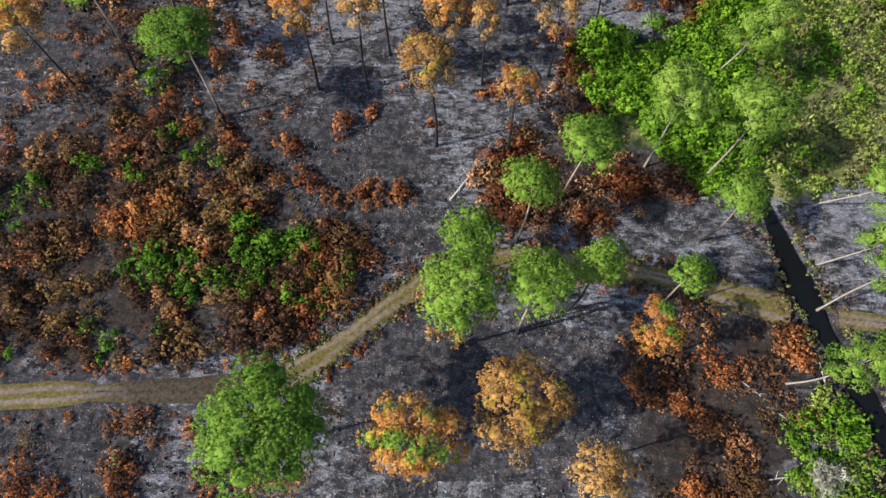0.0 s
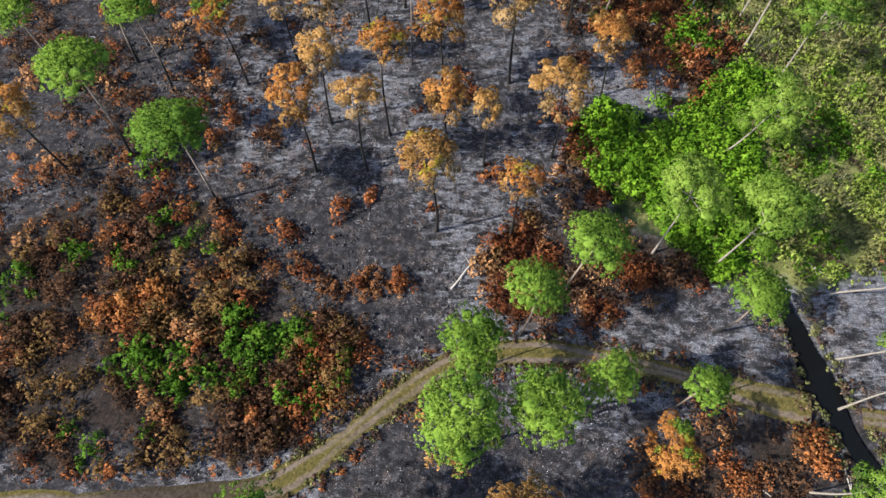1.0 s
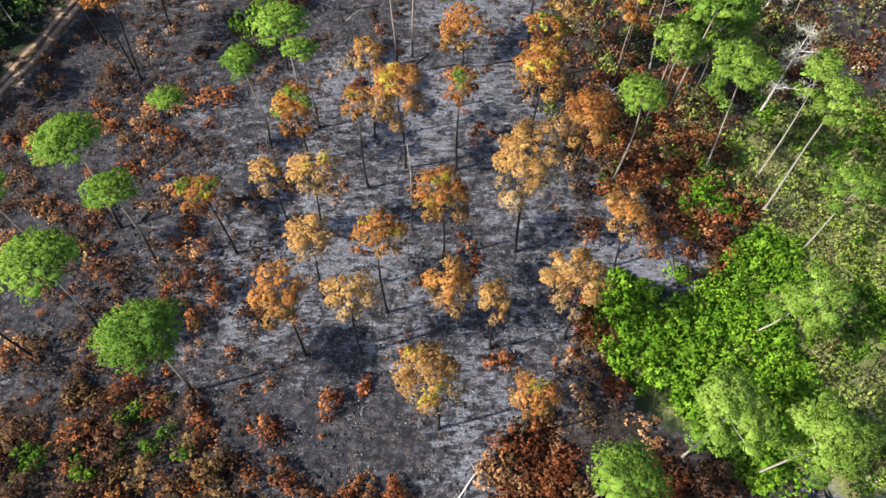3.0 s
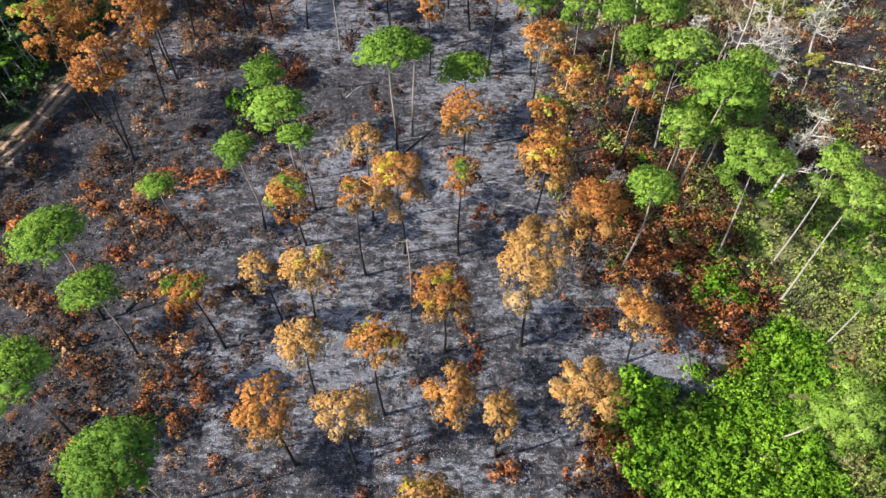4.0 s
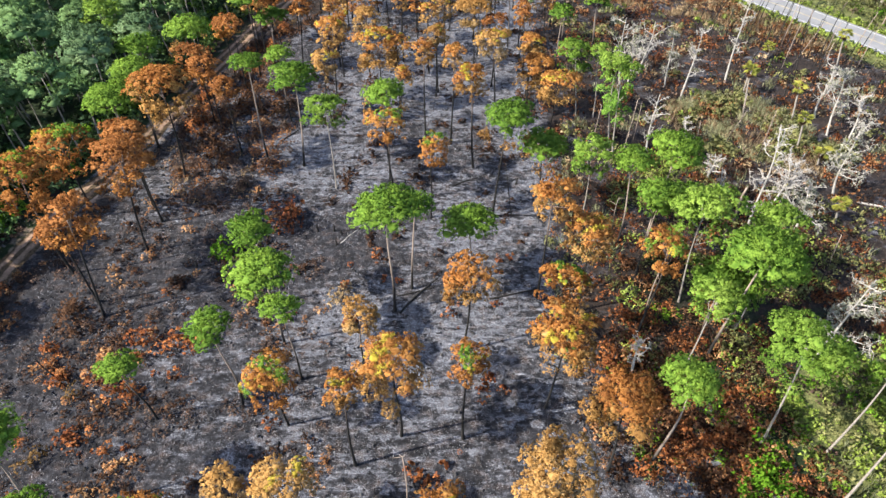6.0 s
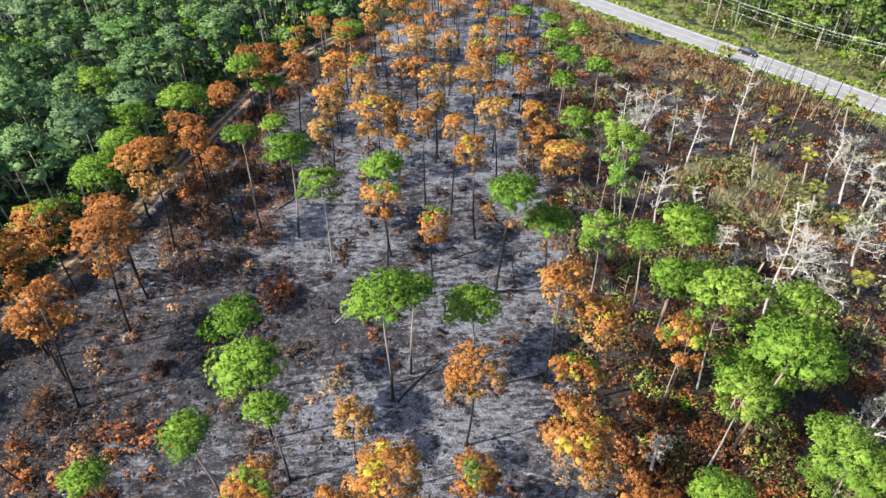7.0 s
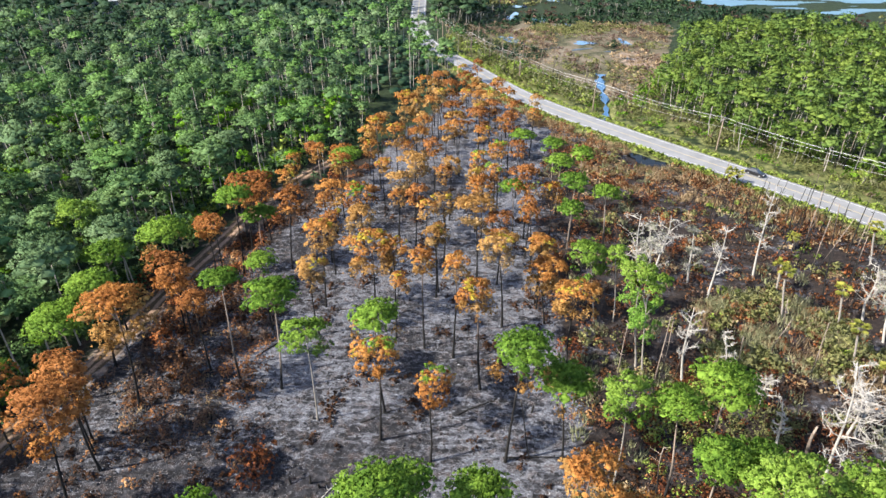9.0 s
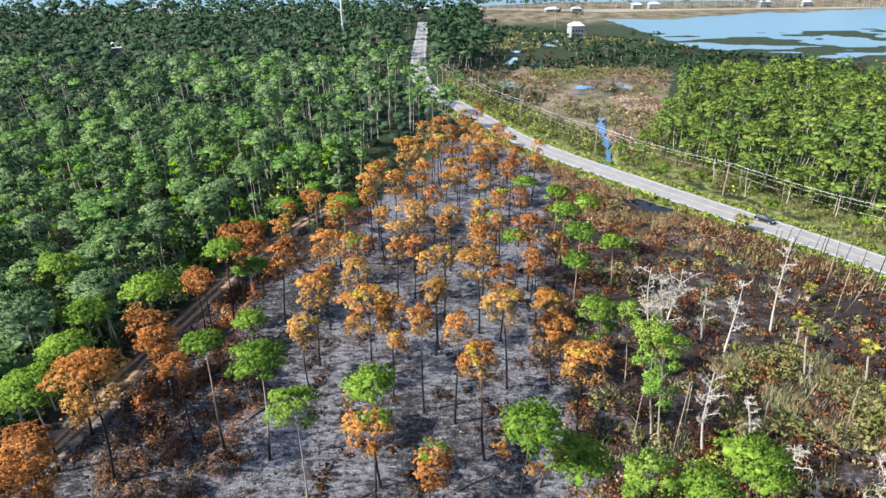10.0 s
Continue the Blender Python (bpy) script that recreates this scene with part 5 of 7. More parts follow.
def woods():
    r = np.random.default_rng(71)
    kinds = [wood_tree(r, int(q * 95), 7, q, r.uniform(11, 16.5), 0.44, 0.10, 6, int(8 + q * 3)) for q in (2.2, 2.5, 2.8, 3.0, 3.2, 3.4, 3.6, 3.8, 4.1, 4.4)]
    shared = []
    for n, ((cv, cf, cn), (tv, tf, _)) in enumerate(kinds):
        shared.append((mesh_tris("crown", cv, cf, [(GREEN_WOOD, GREEN_DULL, GREEN_WOOD, GREEN_LEAF)[n % 4]], normals=cn), mesh_tris("trunk", tv, tf, [BARK_WOOD], smooth=True)))
    spot = jittered(r, -138, -25, 62, 262, 6.6, lambda x, y: ~taken(x, y) & (x < -30))
    reach = np.hypot(spot[:, 0] + 50, (spot[:, 1] - 110) * 0.8)
    order = np.argsort(reach)
    for n in order[:140]:
        tree = tagged(new("pine_tree"), "tall green pine in dense woodland", "tree", "woodland pines")
        tree.location = (*spot[n], 0)
        tree.rotation_euler = (0, 0, r.uniform(0, 6.28))
        tree.scale = (*(2 * [r.uniform(0.8, 1.25)]), r.uniform(0.85, 1.15))
        c, t = shared[r.integers(0, len(shared))]
        put_part("trunk", t, tree)
        put_part("crown", c, tree)
    rest = spot[order[140:]]

    def stand(name, label, mat, xy, tufts, count, radius, height, blade, wide, seed, number=8, lobes=8, full=1.1):
        q = np.random.default_rng(seed)
        ks = [wood_tree(q, tufts, count, q.uniform(*radius), q.uniform(*height), blade, wide, 3, lobes, full) for _ in range(number)]
        s = q.uniform(0.66, 1.25, len(xy))
        same = np.random.default_rng(seed + 1)
        v, f, nor = strew([k[0] for k in ks], xy, s, same)
        thing = tagged(new(name), label, "woods", kind="stuff")
        tagged(put_part("crowns", mesh_tris("crowns", v, f, [mat], normals=nor), thing), kind="stuff")
        same = np.random.default_rng(seed + 1)
        v, f, _ = strew([k[1] for k in ks], xy, s, same)
        tagged(put_part("trunks", mesh_tris("trunks", v, f, [BARK_WOOD]), thing), kind="stuff")

    shades = ((GREEN_WOOD, "dense green pine woodland"), (GREEN_DULL, "dull olive-green pines in dense woodland"), (GREEN_LEAF, "fresh green trees among woodland pines"))
    for n, (mat, label) in enumerate(shades):
        stand("pine_woods", label, mat, rest[n::3], 120, 4, (1.9, 3.6), (11, 18), 0.56, 0.16, 172 + 3 * n, 6, 11)
    small = jittered(r, -150, -26, 60, 262, 5.4, lambda x, y: ~taken(x, y) & (x < -29) & (smooth_noise(x, y, 0.12, 83) > -0.5))
    stand("young_woods", "young green trees filling the woodland below the pines", GREEN_WOOD, small[0::2], 44, 4, (1.7, 2.8), (3.5, 8.5), 0.55, 0.18, 84, 8, 8)
    stand("young_woods", "bright leafy young trees filling the woodland below the pines", SHRUB, small[1::2][smooth_noise(small[1::2, 0], small[1::2, 1], 0.06, 87) > 0.0], 44, 4, (1.7, 3.0), (3.5, 8.5), 0.5, 0.19, 86, 8, 8)
    mid = jittered(r, -330, 0, 150, 345, 8.0, lambda x, y: ~taken(x, y) & ~((x > -150) & (y < 262)) & (x < -0.8 * (y - 290) + 40))
    mid = mid[r.permutation(len(mid))]
    # every other western tree takes the darker green that stands for cloud shadow
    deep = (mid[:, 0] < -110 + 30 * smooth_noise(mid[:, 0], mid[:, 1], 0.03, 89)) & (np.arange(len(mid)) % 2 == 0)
    stand("pine_woods", "woodland pines in a green darkened for cloud shadow", GREEN_DARK_SHADE, mid[deep], 64, 3, (2.2, 3.8), (11, 18.5), 0.80, 0.26, 290, 6, 7)
    mid = mid[~deep]
    for n, (mat, label) in enumerate(shades):
        stand("pine_woods", label, mat, mid[n::3], 64, 3, (2.2, 3.8), (11, 18.5), 0.80, 0.26, 272 + 3 * n, 6, 7)
    bound = [(68, 262), (74, 279), (88, 303), (96, 330), (104, 348), (134, 370), (168, 369), (192, 344), (250, 310), (360, 270), (360, 80), (165, 100), (112, 172), (98, 189), (87, 202), (78, 212), (72, 227), (68, 242)]
    east = jittered(r, 60, 330, 80, 372, 4.9, lambda x, y: inside(x, y, bound))
    east = east[r.permutation(len(east))]
    for n, (mat, label) in enumerate(((GREEN_ROAD, "bright green pine woodland beyond the road"), (GREEN_DEEP, "deeper green pines in woodland beyond the road"))):
        stand("pine_woods", label, mat, east[n::2], 78, 3, (1.9, 3.3), (6.5, 10.5), 0.56, 0.17, 74 + 20 * n, 7, 9, 1.0)
    far = jittered(r, -760, -2, 330, 742, 11.5, lambda x, y: ~taken(x, y, 7) & ((y > 345) | (x < -330)) & (x < -28))
    far2 = jittered(r, -16, 70, 390, 470, 7.5, lambda x, y: ~taken(x, y, 10) & (x < 10 + 0.3 * (y - 390)))
    lane = [(-16, 396), (8, 396), (15, 450), (13, 520), (22, 640), (24, 668), (-70, 672), (-70, 652), (-21, 650)]
    far3 = jittered(r, -72, 30, 396, 675, 7.5, lambda x, y: inside(x, y, lane) & (along(x, y, ROAD) > 8))
    # the distance lies under cloud shadow, so that shade is in the needles' colour
    stand("far_woods", "distant woodland in a green darkened for cloud shadow", GREEN_DARK_SHADE, np.concatenate([far, far2, far3]), 7, 3, (5.0, 7.2), (10, 15.5), 2.1, 0.9, 75, 6, 2)
    shore = jittered(r, -60, 900, 738, 812, 8.0, lambda x, y: smooth_noise(x, y, 0.03, 76) > np.where(y < 764, 0.3, -0.6))
    head = jittered(r, 60, 150, 560, 600, 9.0, lambda x, y: smooth_noise(x, y, 0.05, 77) > 0.2)
    stand("far_woods", "distant woodland in a green darkened for cloud shadow on the shore", GREEN_DARK_SHADE, np.concatenate([shore, head]), 5, 3, (3.0, 4.6), (9, 14), 1.6, 0.6, 78, 6, 2)
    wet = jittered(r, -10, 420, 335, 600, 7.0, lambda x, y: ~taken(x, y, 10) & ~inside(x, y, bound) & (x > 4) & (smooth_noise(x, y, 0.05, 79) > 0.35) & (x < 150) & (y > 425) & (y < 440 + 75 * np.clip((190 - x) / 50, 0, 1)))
    stand("far_scrub", "dark low trees on the wet flats", GREEN_DARK_SHADE, wet, 12, 3, (1.8, 3.0), (3, 7), 1.0, 0.4, 80, 6, 3)
    # floor shrubs coloured dark in place of the shade under the canopy
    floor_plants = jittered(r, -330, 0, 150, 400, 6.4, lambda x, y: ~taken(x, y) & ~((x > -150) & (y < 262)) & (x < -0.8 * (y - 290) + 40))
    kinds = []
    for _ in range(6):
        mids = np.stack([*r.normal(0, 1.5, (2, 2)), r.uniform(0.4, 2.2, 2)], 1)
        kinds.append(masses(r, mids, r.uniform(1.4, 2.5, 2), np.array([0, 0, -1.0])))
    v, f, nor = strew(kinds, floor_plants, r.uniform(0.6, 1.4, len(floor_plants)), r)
    tagged(new("woodland_undergrowth", mesh_tris("woodland_undergrowth", v, f, [GREEN_DARK_SHADE], normals=nor)), "woodland floor shrubs in a green darkened for canopy shade", "undergrowth", kind="stuff")
    # the first of these three has canopy shade in its green
    for n, (mat, label) in enumerate(((GREEN_DARK_SHADE, "shrubs under the woodland pines, canopy shade in their green"), (YOUNG, "bright green leafy shrubs under the woodland pines"), (GREEN_WOOD, "mid-green leafy shrubs under the woodland pines"))):
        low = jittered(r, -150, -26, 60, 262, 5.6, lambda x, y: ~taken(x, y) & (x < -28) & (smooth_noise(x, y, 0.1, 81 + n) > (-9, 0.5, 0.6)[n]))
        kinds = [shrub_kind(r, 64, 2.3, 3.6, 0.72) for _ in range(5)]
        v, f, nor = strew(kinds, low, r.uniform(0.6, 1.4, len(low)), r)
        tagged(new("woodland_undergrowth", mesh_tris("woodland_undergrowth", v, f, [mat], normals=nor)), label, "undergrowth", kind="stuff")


woods()



# ---- pines of the burnt ground ----
pine("fringe", -13.1, 3.8, 14.0, 5.0, 0.0, 0.0)
pine("mixed", -2.3, 3.0, 13.5, 3.7, 0.0, 0.0)
pine("tan", 6.1, 6.3, 12.0, 4.1, 0.0, 0.0)
pine("tan", 12.4, 1.0, 12.5, 2.4, 0.0, 0.0)
pine("mixed", 19.2, 10.8, 12.3, 2.3, -0.8, 1.2)
pine("green", 21.6, 17.0, 12.5, 1.8, 0.0, 0.0)
pine("fringe", 13.2, 17.2, 14.1, 2.2, -0.0, 0.0)
pine("green", 7.9, 14.6, 16.4, 2.9, -0.4, 0.2)
pine("fringe", 1.8, 13.1, 17.5, 3.3, -0.6, 0.3)
pine("green", 3.3, 21.0, 9.5, 3.0, -0.7, 0.1)
pine("green", 8.0, 24.8, 13.2, 2.6, -0.2, 0.1)
pine("green", 13.1, 30.1, 12.8, 2.9, 0.7, -0.3)
pine("pale", 23.3, 34.7, 13.1, 3.6, -0.6, 0.4)
pine("pale", 29.6, 33.0, 13.4, 3.5, 0.1, -0.1)
pine("pale", 33.5, 48.2, 10.2, 3.5, 1.6, -1.2)
pine("green", 28.6, 25.5, 10.3, 2.5, -0.2, 0.2)
pine("orange", 7.2, 36.2, 12.4, 2.0, -0.3, 0.1)
pine("tan", -1.1, 36.9, 15.5, 2.9, -0.6, -0.0)
pine("green", -27.0, 40.3, 12.9, 3.7, 0.5, 0.3)
pine("pale", 42.1, 30.2, 10.0, 3.3, 1.8, -2.8)
pine("pale", 41.0, 22.9, 10.2, 2.9, 0.8, -1.5)
pine("pale", 40.1, 17.8, 12.5, 2.7, 0.0, 0.0)
pine("orange", -44.9, 43.6, 12.5, 2.9, 0.0, 0.0)
pine("pale", 35.1, 9.9, 12.0, 2.8, 0.0, 0.0)
pine("orange", -15.7, 44.5, 14.5, 2.7, 0.3, 0.1)
pine("tan", -9.6, 44.8, 13.7, 2.4, 0.3, 0.1)
pine("orange", -7.2, 49.9, 15.6, 2.4, 0.4, 0.1)
pine("tan", -14.6, 51.5, 12.5, 2.5, 0.7, 0.3)
pine("orange", -0.4, 47.7, 10.6, 2.6, 0.2, -0.0)
pine("tan", 4.4, 45.8, 11.5, 1.9, -0.5, 0.1)
pine("orange", -1.0, 57.4, 12.3, 3.1, 0.0, 0.0)
pine("tan", 12.5, 47.1, 13.0, 3.1, -0.8, 0.3)
pine("orange", 19.4, 56.6, 10.1, 2.5, -1.2, 0.5)
pine("tan", 7.7, 58.4, 16.0, 4.1, -0.7, 0.1)
pine("mixed", -25.9, 57.4, 11.5, 2.5, -0.1, -0.1)
pine("green", -35.2, 55.9, 12.7, 2.6, 0.6, 0.5)
pine("green", -41.0, 60.8, 14.3, 3.6, 1.1, 1.0)
pine("green", -38.4, 46.3, 14.1, 3.6, 0.9, 0.8)
pine("green", -47.2, 56.0, 12.5, 2.6, 0.0, 0.0)
pine("tan", -15.7, 60.1, 11.6, 2.7, 0.6, 0.3)
pine("tan", -19.5, 60.2, 11.7, 1.9, -0.1, -0.1)
pine("orange", -6.3, 71.2, 13.3, 3.8, -0.3, -0.0)
pine("orange", -10.9, 67.7, 14.9, 1.9, 0.2, 0.1)
pine("mixed", -19.0, 72.2, 9.9, 2.9, -0.2, -0.1)
pine("tan", -10.8, 76.4, 14.0, 2.1, 0.7, 0.1)
pine("mixed", 0.5, 71.0, 14.9, 2.1, 0.1, -0.0)
pine("green", -8.4, 88.9, 16.5, 3.9, -0.1, -0.0)
pine("green", -6.4, 92.8, 14.3, 2.2, 0.9, 0.1)
pine("green", 1.2, 94.5, 9.9, 3.5, -0.4, 0.0)
pine("orange", 0.5, 82.9, 12.9, 3.1, 0.3, -0.0)
pine("green", -21.8, 83.3, 12.5, 3.6, 0.0, 0.0)
pine("green", -24.9, 89.8, 12.5, 2.7, 0.0, 0.0)
pine("green", -18.7, 78.2, 12.5, 2.0, 0.0, 0.0)
pine("green", -24.7, 74.3, 13.9, 2.2, 0.1, 0.0)
pine("green", -33.9, 72.5, 10.0, 2.0, -0.3, -0.2)
pine("mixed", 11.1, 83.0, 12.5, 2.9, 0.0, 0.0)
pine("orange", 10.0, 75.1, 13.1, 3.8, 0.3, -0.1)
pine("orange", 15.4, 89.5, 13.2, 3.2, -0.4, 0.1)
pine("orange", 10.4, 91.6, 17.3, 3.0, -0.1, 0.0)
pine("orange", 15.7, 67.6, 12.8, 3.5, -0.5, 0.2)
pine("green", 20.4, 68.5, 15.1, 2.6, -0.2, 0.1)
pine("pale", 32.9, 70.9, 16.0, 4.0, -1.5, 1.1)
pine("green", 30.3, 84.7, 9.6, 3.9, -0.6, 0.3)
pine("green", 30.6, 82.7, 16.9, 3.9, 0.5, -0.3)
pine("green", 24.8, 96.7, 12.5, 2.5, 0.0, 0.0)
pine("pale", 39.3, 69.9, 17.0, 2.6, -0.5, 0.5)
pine("pale", 39.1, 64.9, 17.5, 2.7, 0.3, 1.4)
pine("pale", 41.5, 58.5, 12.5, 2.9, -0.1, 0.1)
pine("rust", -44.9, 99.0, 15.2, 4.0, 1.4, 1.2)
pine("rust", -47.1, 108.0, 10.5, 2.3, -0.0, -0.0)
pine("orange", -45.1, 116.1, 16.1, 4.3, 1.0, 0.6)
pine("orange", -53.3, 125.5, 10.7, 2.9, 1.1, 0.7)
pine("rust", -45.2, 132.8, 12.5, 3.2, 0.0, 0.0)
pine("rust", -48.5, 110.1, 12.5, 2.6, 0.0, 0.0)
pine("mixed", -55.8, 106.3, 12.3, 3.8, 0.4, 0.3)
pine("rust", -46.2, 87.1, 15.2, 3.2, 1.4, 1.5)
pine("rust", -48.0, 89.5, 12.5, 2.3, 0.0, 0.0)
pine("green", -32.6, 121.4, 17.2, 2.4, 0.3, 0.1)
pine("green", -31.1, 133.6, 12.5, 2.2, 0.0, 0.0)
pine("green", -26.3, 120.1, 15.4, 3.3, 1.1, 0.3)
pine("pale", -19.9, 114.3, 14.3, 3.2, 0.1, 0.0)
pine("fringe", -10.9, 115.7, 15.7, 3.0, -0.5, -0.1)
pine("mixed", -11.0, 110.8, 14.3, 2.8, 0.5, 0.1)
pine("mixed", -4.4, 107.5, 12.4, 2.3, 0.6, 0.0)
pine("fringe", 5.0, 107.6, 17.4, 3.4, 1.1, -0.1)
pine("fringe", 12.1, 107.8, 12.2, 3.4, -0.8, 0.2)
pine("orange", 2.3, 120.3, 16.4, 2.9, -1.1, 0.0)
pine("pale", 17.5, 104.1, 14.0, 3.0, -0.4, 0.1)
pine("green", 23.3, 102.7, 13.7, 2.7, -0.9, 0.4)
pine("green", 29.4, 108.1, 11.6, 3.8, 0.5, -0.3)
pine("green", 24.4, 95.3, 14.4, 2.6, -0.6, 0.3)
pine("mixed", 22.7, 86.0, 14.6, 2.7, -0.1, 0.1)
pine("pale", 29.3, 91.3, 14.6, 3.9, -1.0, 0.7)
pine("green", 33.8, 86.2, 12.5, 4.2, 0.0, 0.0)
pine("orange", -14.6, 137.8, 12.5, 4.2, 0.0, 0.0)
pine("orange", -11.2, 137.2, 12.5, 2.5, 0.0, 0.0)
pine("orange", -23.6, 140.1, 14.0, 2.9, 0.8, 0.2)
pine("tan", -23.2, 132.3, 12.5, 2.5, 0.0, 0.0)
pine("orange", -6.1, 129.4, 16.0, 2.1, 0.0, 0.0)
pine("tan", -4.3, 144.8, 11.9, 2.2, -0.2, -0.0)
pine("orange", -1.6, 127.1, 16.6, 2.2, 0.4, -0.0)
pine("orange", -10.7, 131.8, 10.5, 1.7, 0.9, 0.1)
pine("tan", 6.4, 134.7, 15.0, 3.2, -1.3, 0.1)
pine("orange", 13.5, 135.7, 9.7, 3.5, -0.9, 0.1)
pine("orange", 15.5, 125.3, 12.5, 3.4, 0.0, 0.0)
pine("orange", 12.4, 140.7, 12.5, 1.9, 0.0, 0.0)
pine("mixed", -19.2, 158.0, 12.5, 3.4, 0.0, 0.0)
pine("rust", -32.3, 152.0, 14.5, 2.8, 1.3, 0.4)
pine("orange", -26.2, 166.3, 9.6, 3.2, -0.2, -0.1)
pine("tan", -18.2, 149.5, 12.5, 2.9, 0.0, 0.0)
pine("tan", -10.1, 172.3, 12.9, 3.5, 0.6, 0.0)
pine("tan", -13.1, 165.2, 12.5, 2.7, 0.7, 0.1)
pine("orange", -19.3, 188.8, 15.5, 3.2, -0.3, -0.0)
pine("orange", -16.1, 195.2, 11.4, 3.0, 0.5, 0.1)
pine("orange", -10.6, 191.3, 12.5, 2.4, 0.0, 0.0)
pine("tan", -2.6, 172.3, 12.9, 2.1, 0.5, 0.0)
pine("green", 15.6, 196.9, 9.9, 3.0, -0.2, 0.0)
pine("mixed", 9.7, 188.8, 9.9, 2.3, -1.0, 0.1)
pine("mixed", 3.5, 176.2, 12.5, 2.3, 0.0, 0.0)
pine("mixed", 6.7, 169.1, 12.5, 2.1, 0.0, 0.0)
pine("rust", 12.8, 164.2, 13.5, 3.0, -0.5, 0.1)
pine("green", 10.5, 164.8, 10.6, 2.6, -0.5, 0.1)
pine("tan", 2.8, 167.2, 12.5, 2.4, 0.0, 0.0)
pine("orange", 3.6, 160.3, 12.5, 3.1, 0.0, 0.0)
pine("tan", 2.7, 149.6, 13.8, 3.7, -0.5, 0.0)
pine("rust", 6.3, 147.3, 12.5, 2.5, 0.0, 0.0)
pine("orange", 12.6, 139.8, 12.5, 2.1, 0.0, 0.0)
pine("orange", 17.8, 164.2, 10.6, 2.4, -0.0, 0.0)
pine("green", 21.9, 162.7, 12.5, 3.0, 0.0, 0.0)
pine("green", 19.2, 151.6, 12.5, 2.3, 0.0, 0.0)
pine("green", 28.4, 161.0, 11.4, 2.5, -0.8, 0.2)
pine("green", 20.6, 184.1, 12.5, 2.7, 0.0, 0.0)
pine("green", 20.8, 173.8, 12.5, 2.8, 0.0, 0.0)
pine("green", 25.9, 177.7, 12.5, 2.6, 0.0, 0.0)
pine("orange", -15.0, 222.5, 10.9, 3.9, 0.1, 0.0)
pine("orange", -7.6, 217.2, 12.5, 2.7, 0.0, 0.0)
pine("rust", -2.1, 237.1, 11.0, 3.4, -0.3, -0.0)
pine("rust", -1.5, 218.0, 10.2, 3.4, -0.5, -0.0)
pine("rust", 4.8, 205.3, 12.5, 3.0, 0.0, 0.0)
pine("rust", 8.4, 213.6, 12.5, 2.7, 0.0, 0.0)
pine("rust", 14.2, 212.1, 12.5, 2.6, 0.0, 0.0)
pine("orange", 5.6, 192.3, 12.5, 2.4, 0.0, 0.0)
pine("orange", -0.2, 196.2, 12.5, 2.4, 0.0, 0.0)
pine("orange", -9.1, 199.0, 12.5, 2.5, 0.0, 0.0)
pine("rust", 2.7, 248.2, 10.8, 2.9, -0.6, 0.0)
pine("rust", 12.1, 200.1, 12.5, 2.5, 0.0, 0.0)
pine("orange", -3.5, 193.1, 12.5, 2.1, 0.0, 0.0)
pine("orange", -27.4, 182.9, 10.4, 3.3, 0.4, 0.1)
pine("green", -25.7, 178.7, 11.5, 3.4, 0.4, 0.1)
pine("fringe", -41.0, 150.2, 15.2, 3.3, 0.6, 0.2)
pine("rust", -41.7, 167.4, 10.8, 3.2, 0.6, 0.2)
pine("green", -38.0, 152.9, 10.2, 3.1, 0.8, 0.3)
pine("rust", -42.9, 130.0, 12.5, 2.6, 0.0, 0.0)
pine("rust", -37.8, 123.7, 12.5, 2.1, 0.0, 0.0)
pine("fringe", -48.9, 140.7, 13.2, 3.9, 0.3, 0.0)
pine("green", -55.0, 133.2, 13.6, 3.4, 0.3, 0.0)
pine("green", -52.6, 124.5, 13.9, 3.2, 0.4, 0.0)
pine("green", -53.4, 117.8, 12.6, 3.9, 0.4, 0.0)
pine("pale", -68.0, 148.0, 12.5, 3.9, 0.2, 0.0)
pine("mixed", -53.6, 94.6, 16.6, 4.2, 0.6, 0.3)
pine("rust", -45.2, 105.6, 15.2, 2.5, 0.5, 0.2)
pine("tan", -3.5, 154.7, 12.5, 2.2, 0.0, 0.0)
pine("orange", -6.4, 152.6, 12.5, 1.9, 0.0, 0.0)
pine("tan", -4.7, 143.1, 12.5, 1.8, 0.0, 0.0)
pine("orange", 13.5, 224.8, 12.5, 2.3, 0.0, 0.0)
pine("orange", 5.5, 222.2, 12.5, 2.5, 0.0, 0.0)
pine("bright", 25.8, 125.3, 13.0, 3.5, -1.6, 0.6)
pine("pale", 21.7, 136.3, 11.7, 3.3, -1.9, 0.5)
pine("pale", 24.9, 136.4, 12.4, 2.3, -1.2, 0.4)
pine("green", 28.2, 160.3, 12.0, 2.1, -0.8, 0.2)
pine("bright", 26.1, 123.0, 12.9, 3.3, -1.4, 0.6)
pine("pale", 38.8, 94.5, 10.0, 4.1, 0.0, 0.0)
pine("pale", 35.0, 86.6, 12.0, 3.5, 0.0, 0.0)
pine("pale", 26.7, 80.1, 13.0, 2.8, 0.0, 0.0)
pine("green", 28.1, 96.1, 12.0, 3.5, 0.0, 0.0)

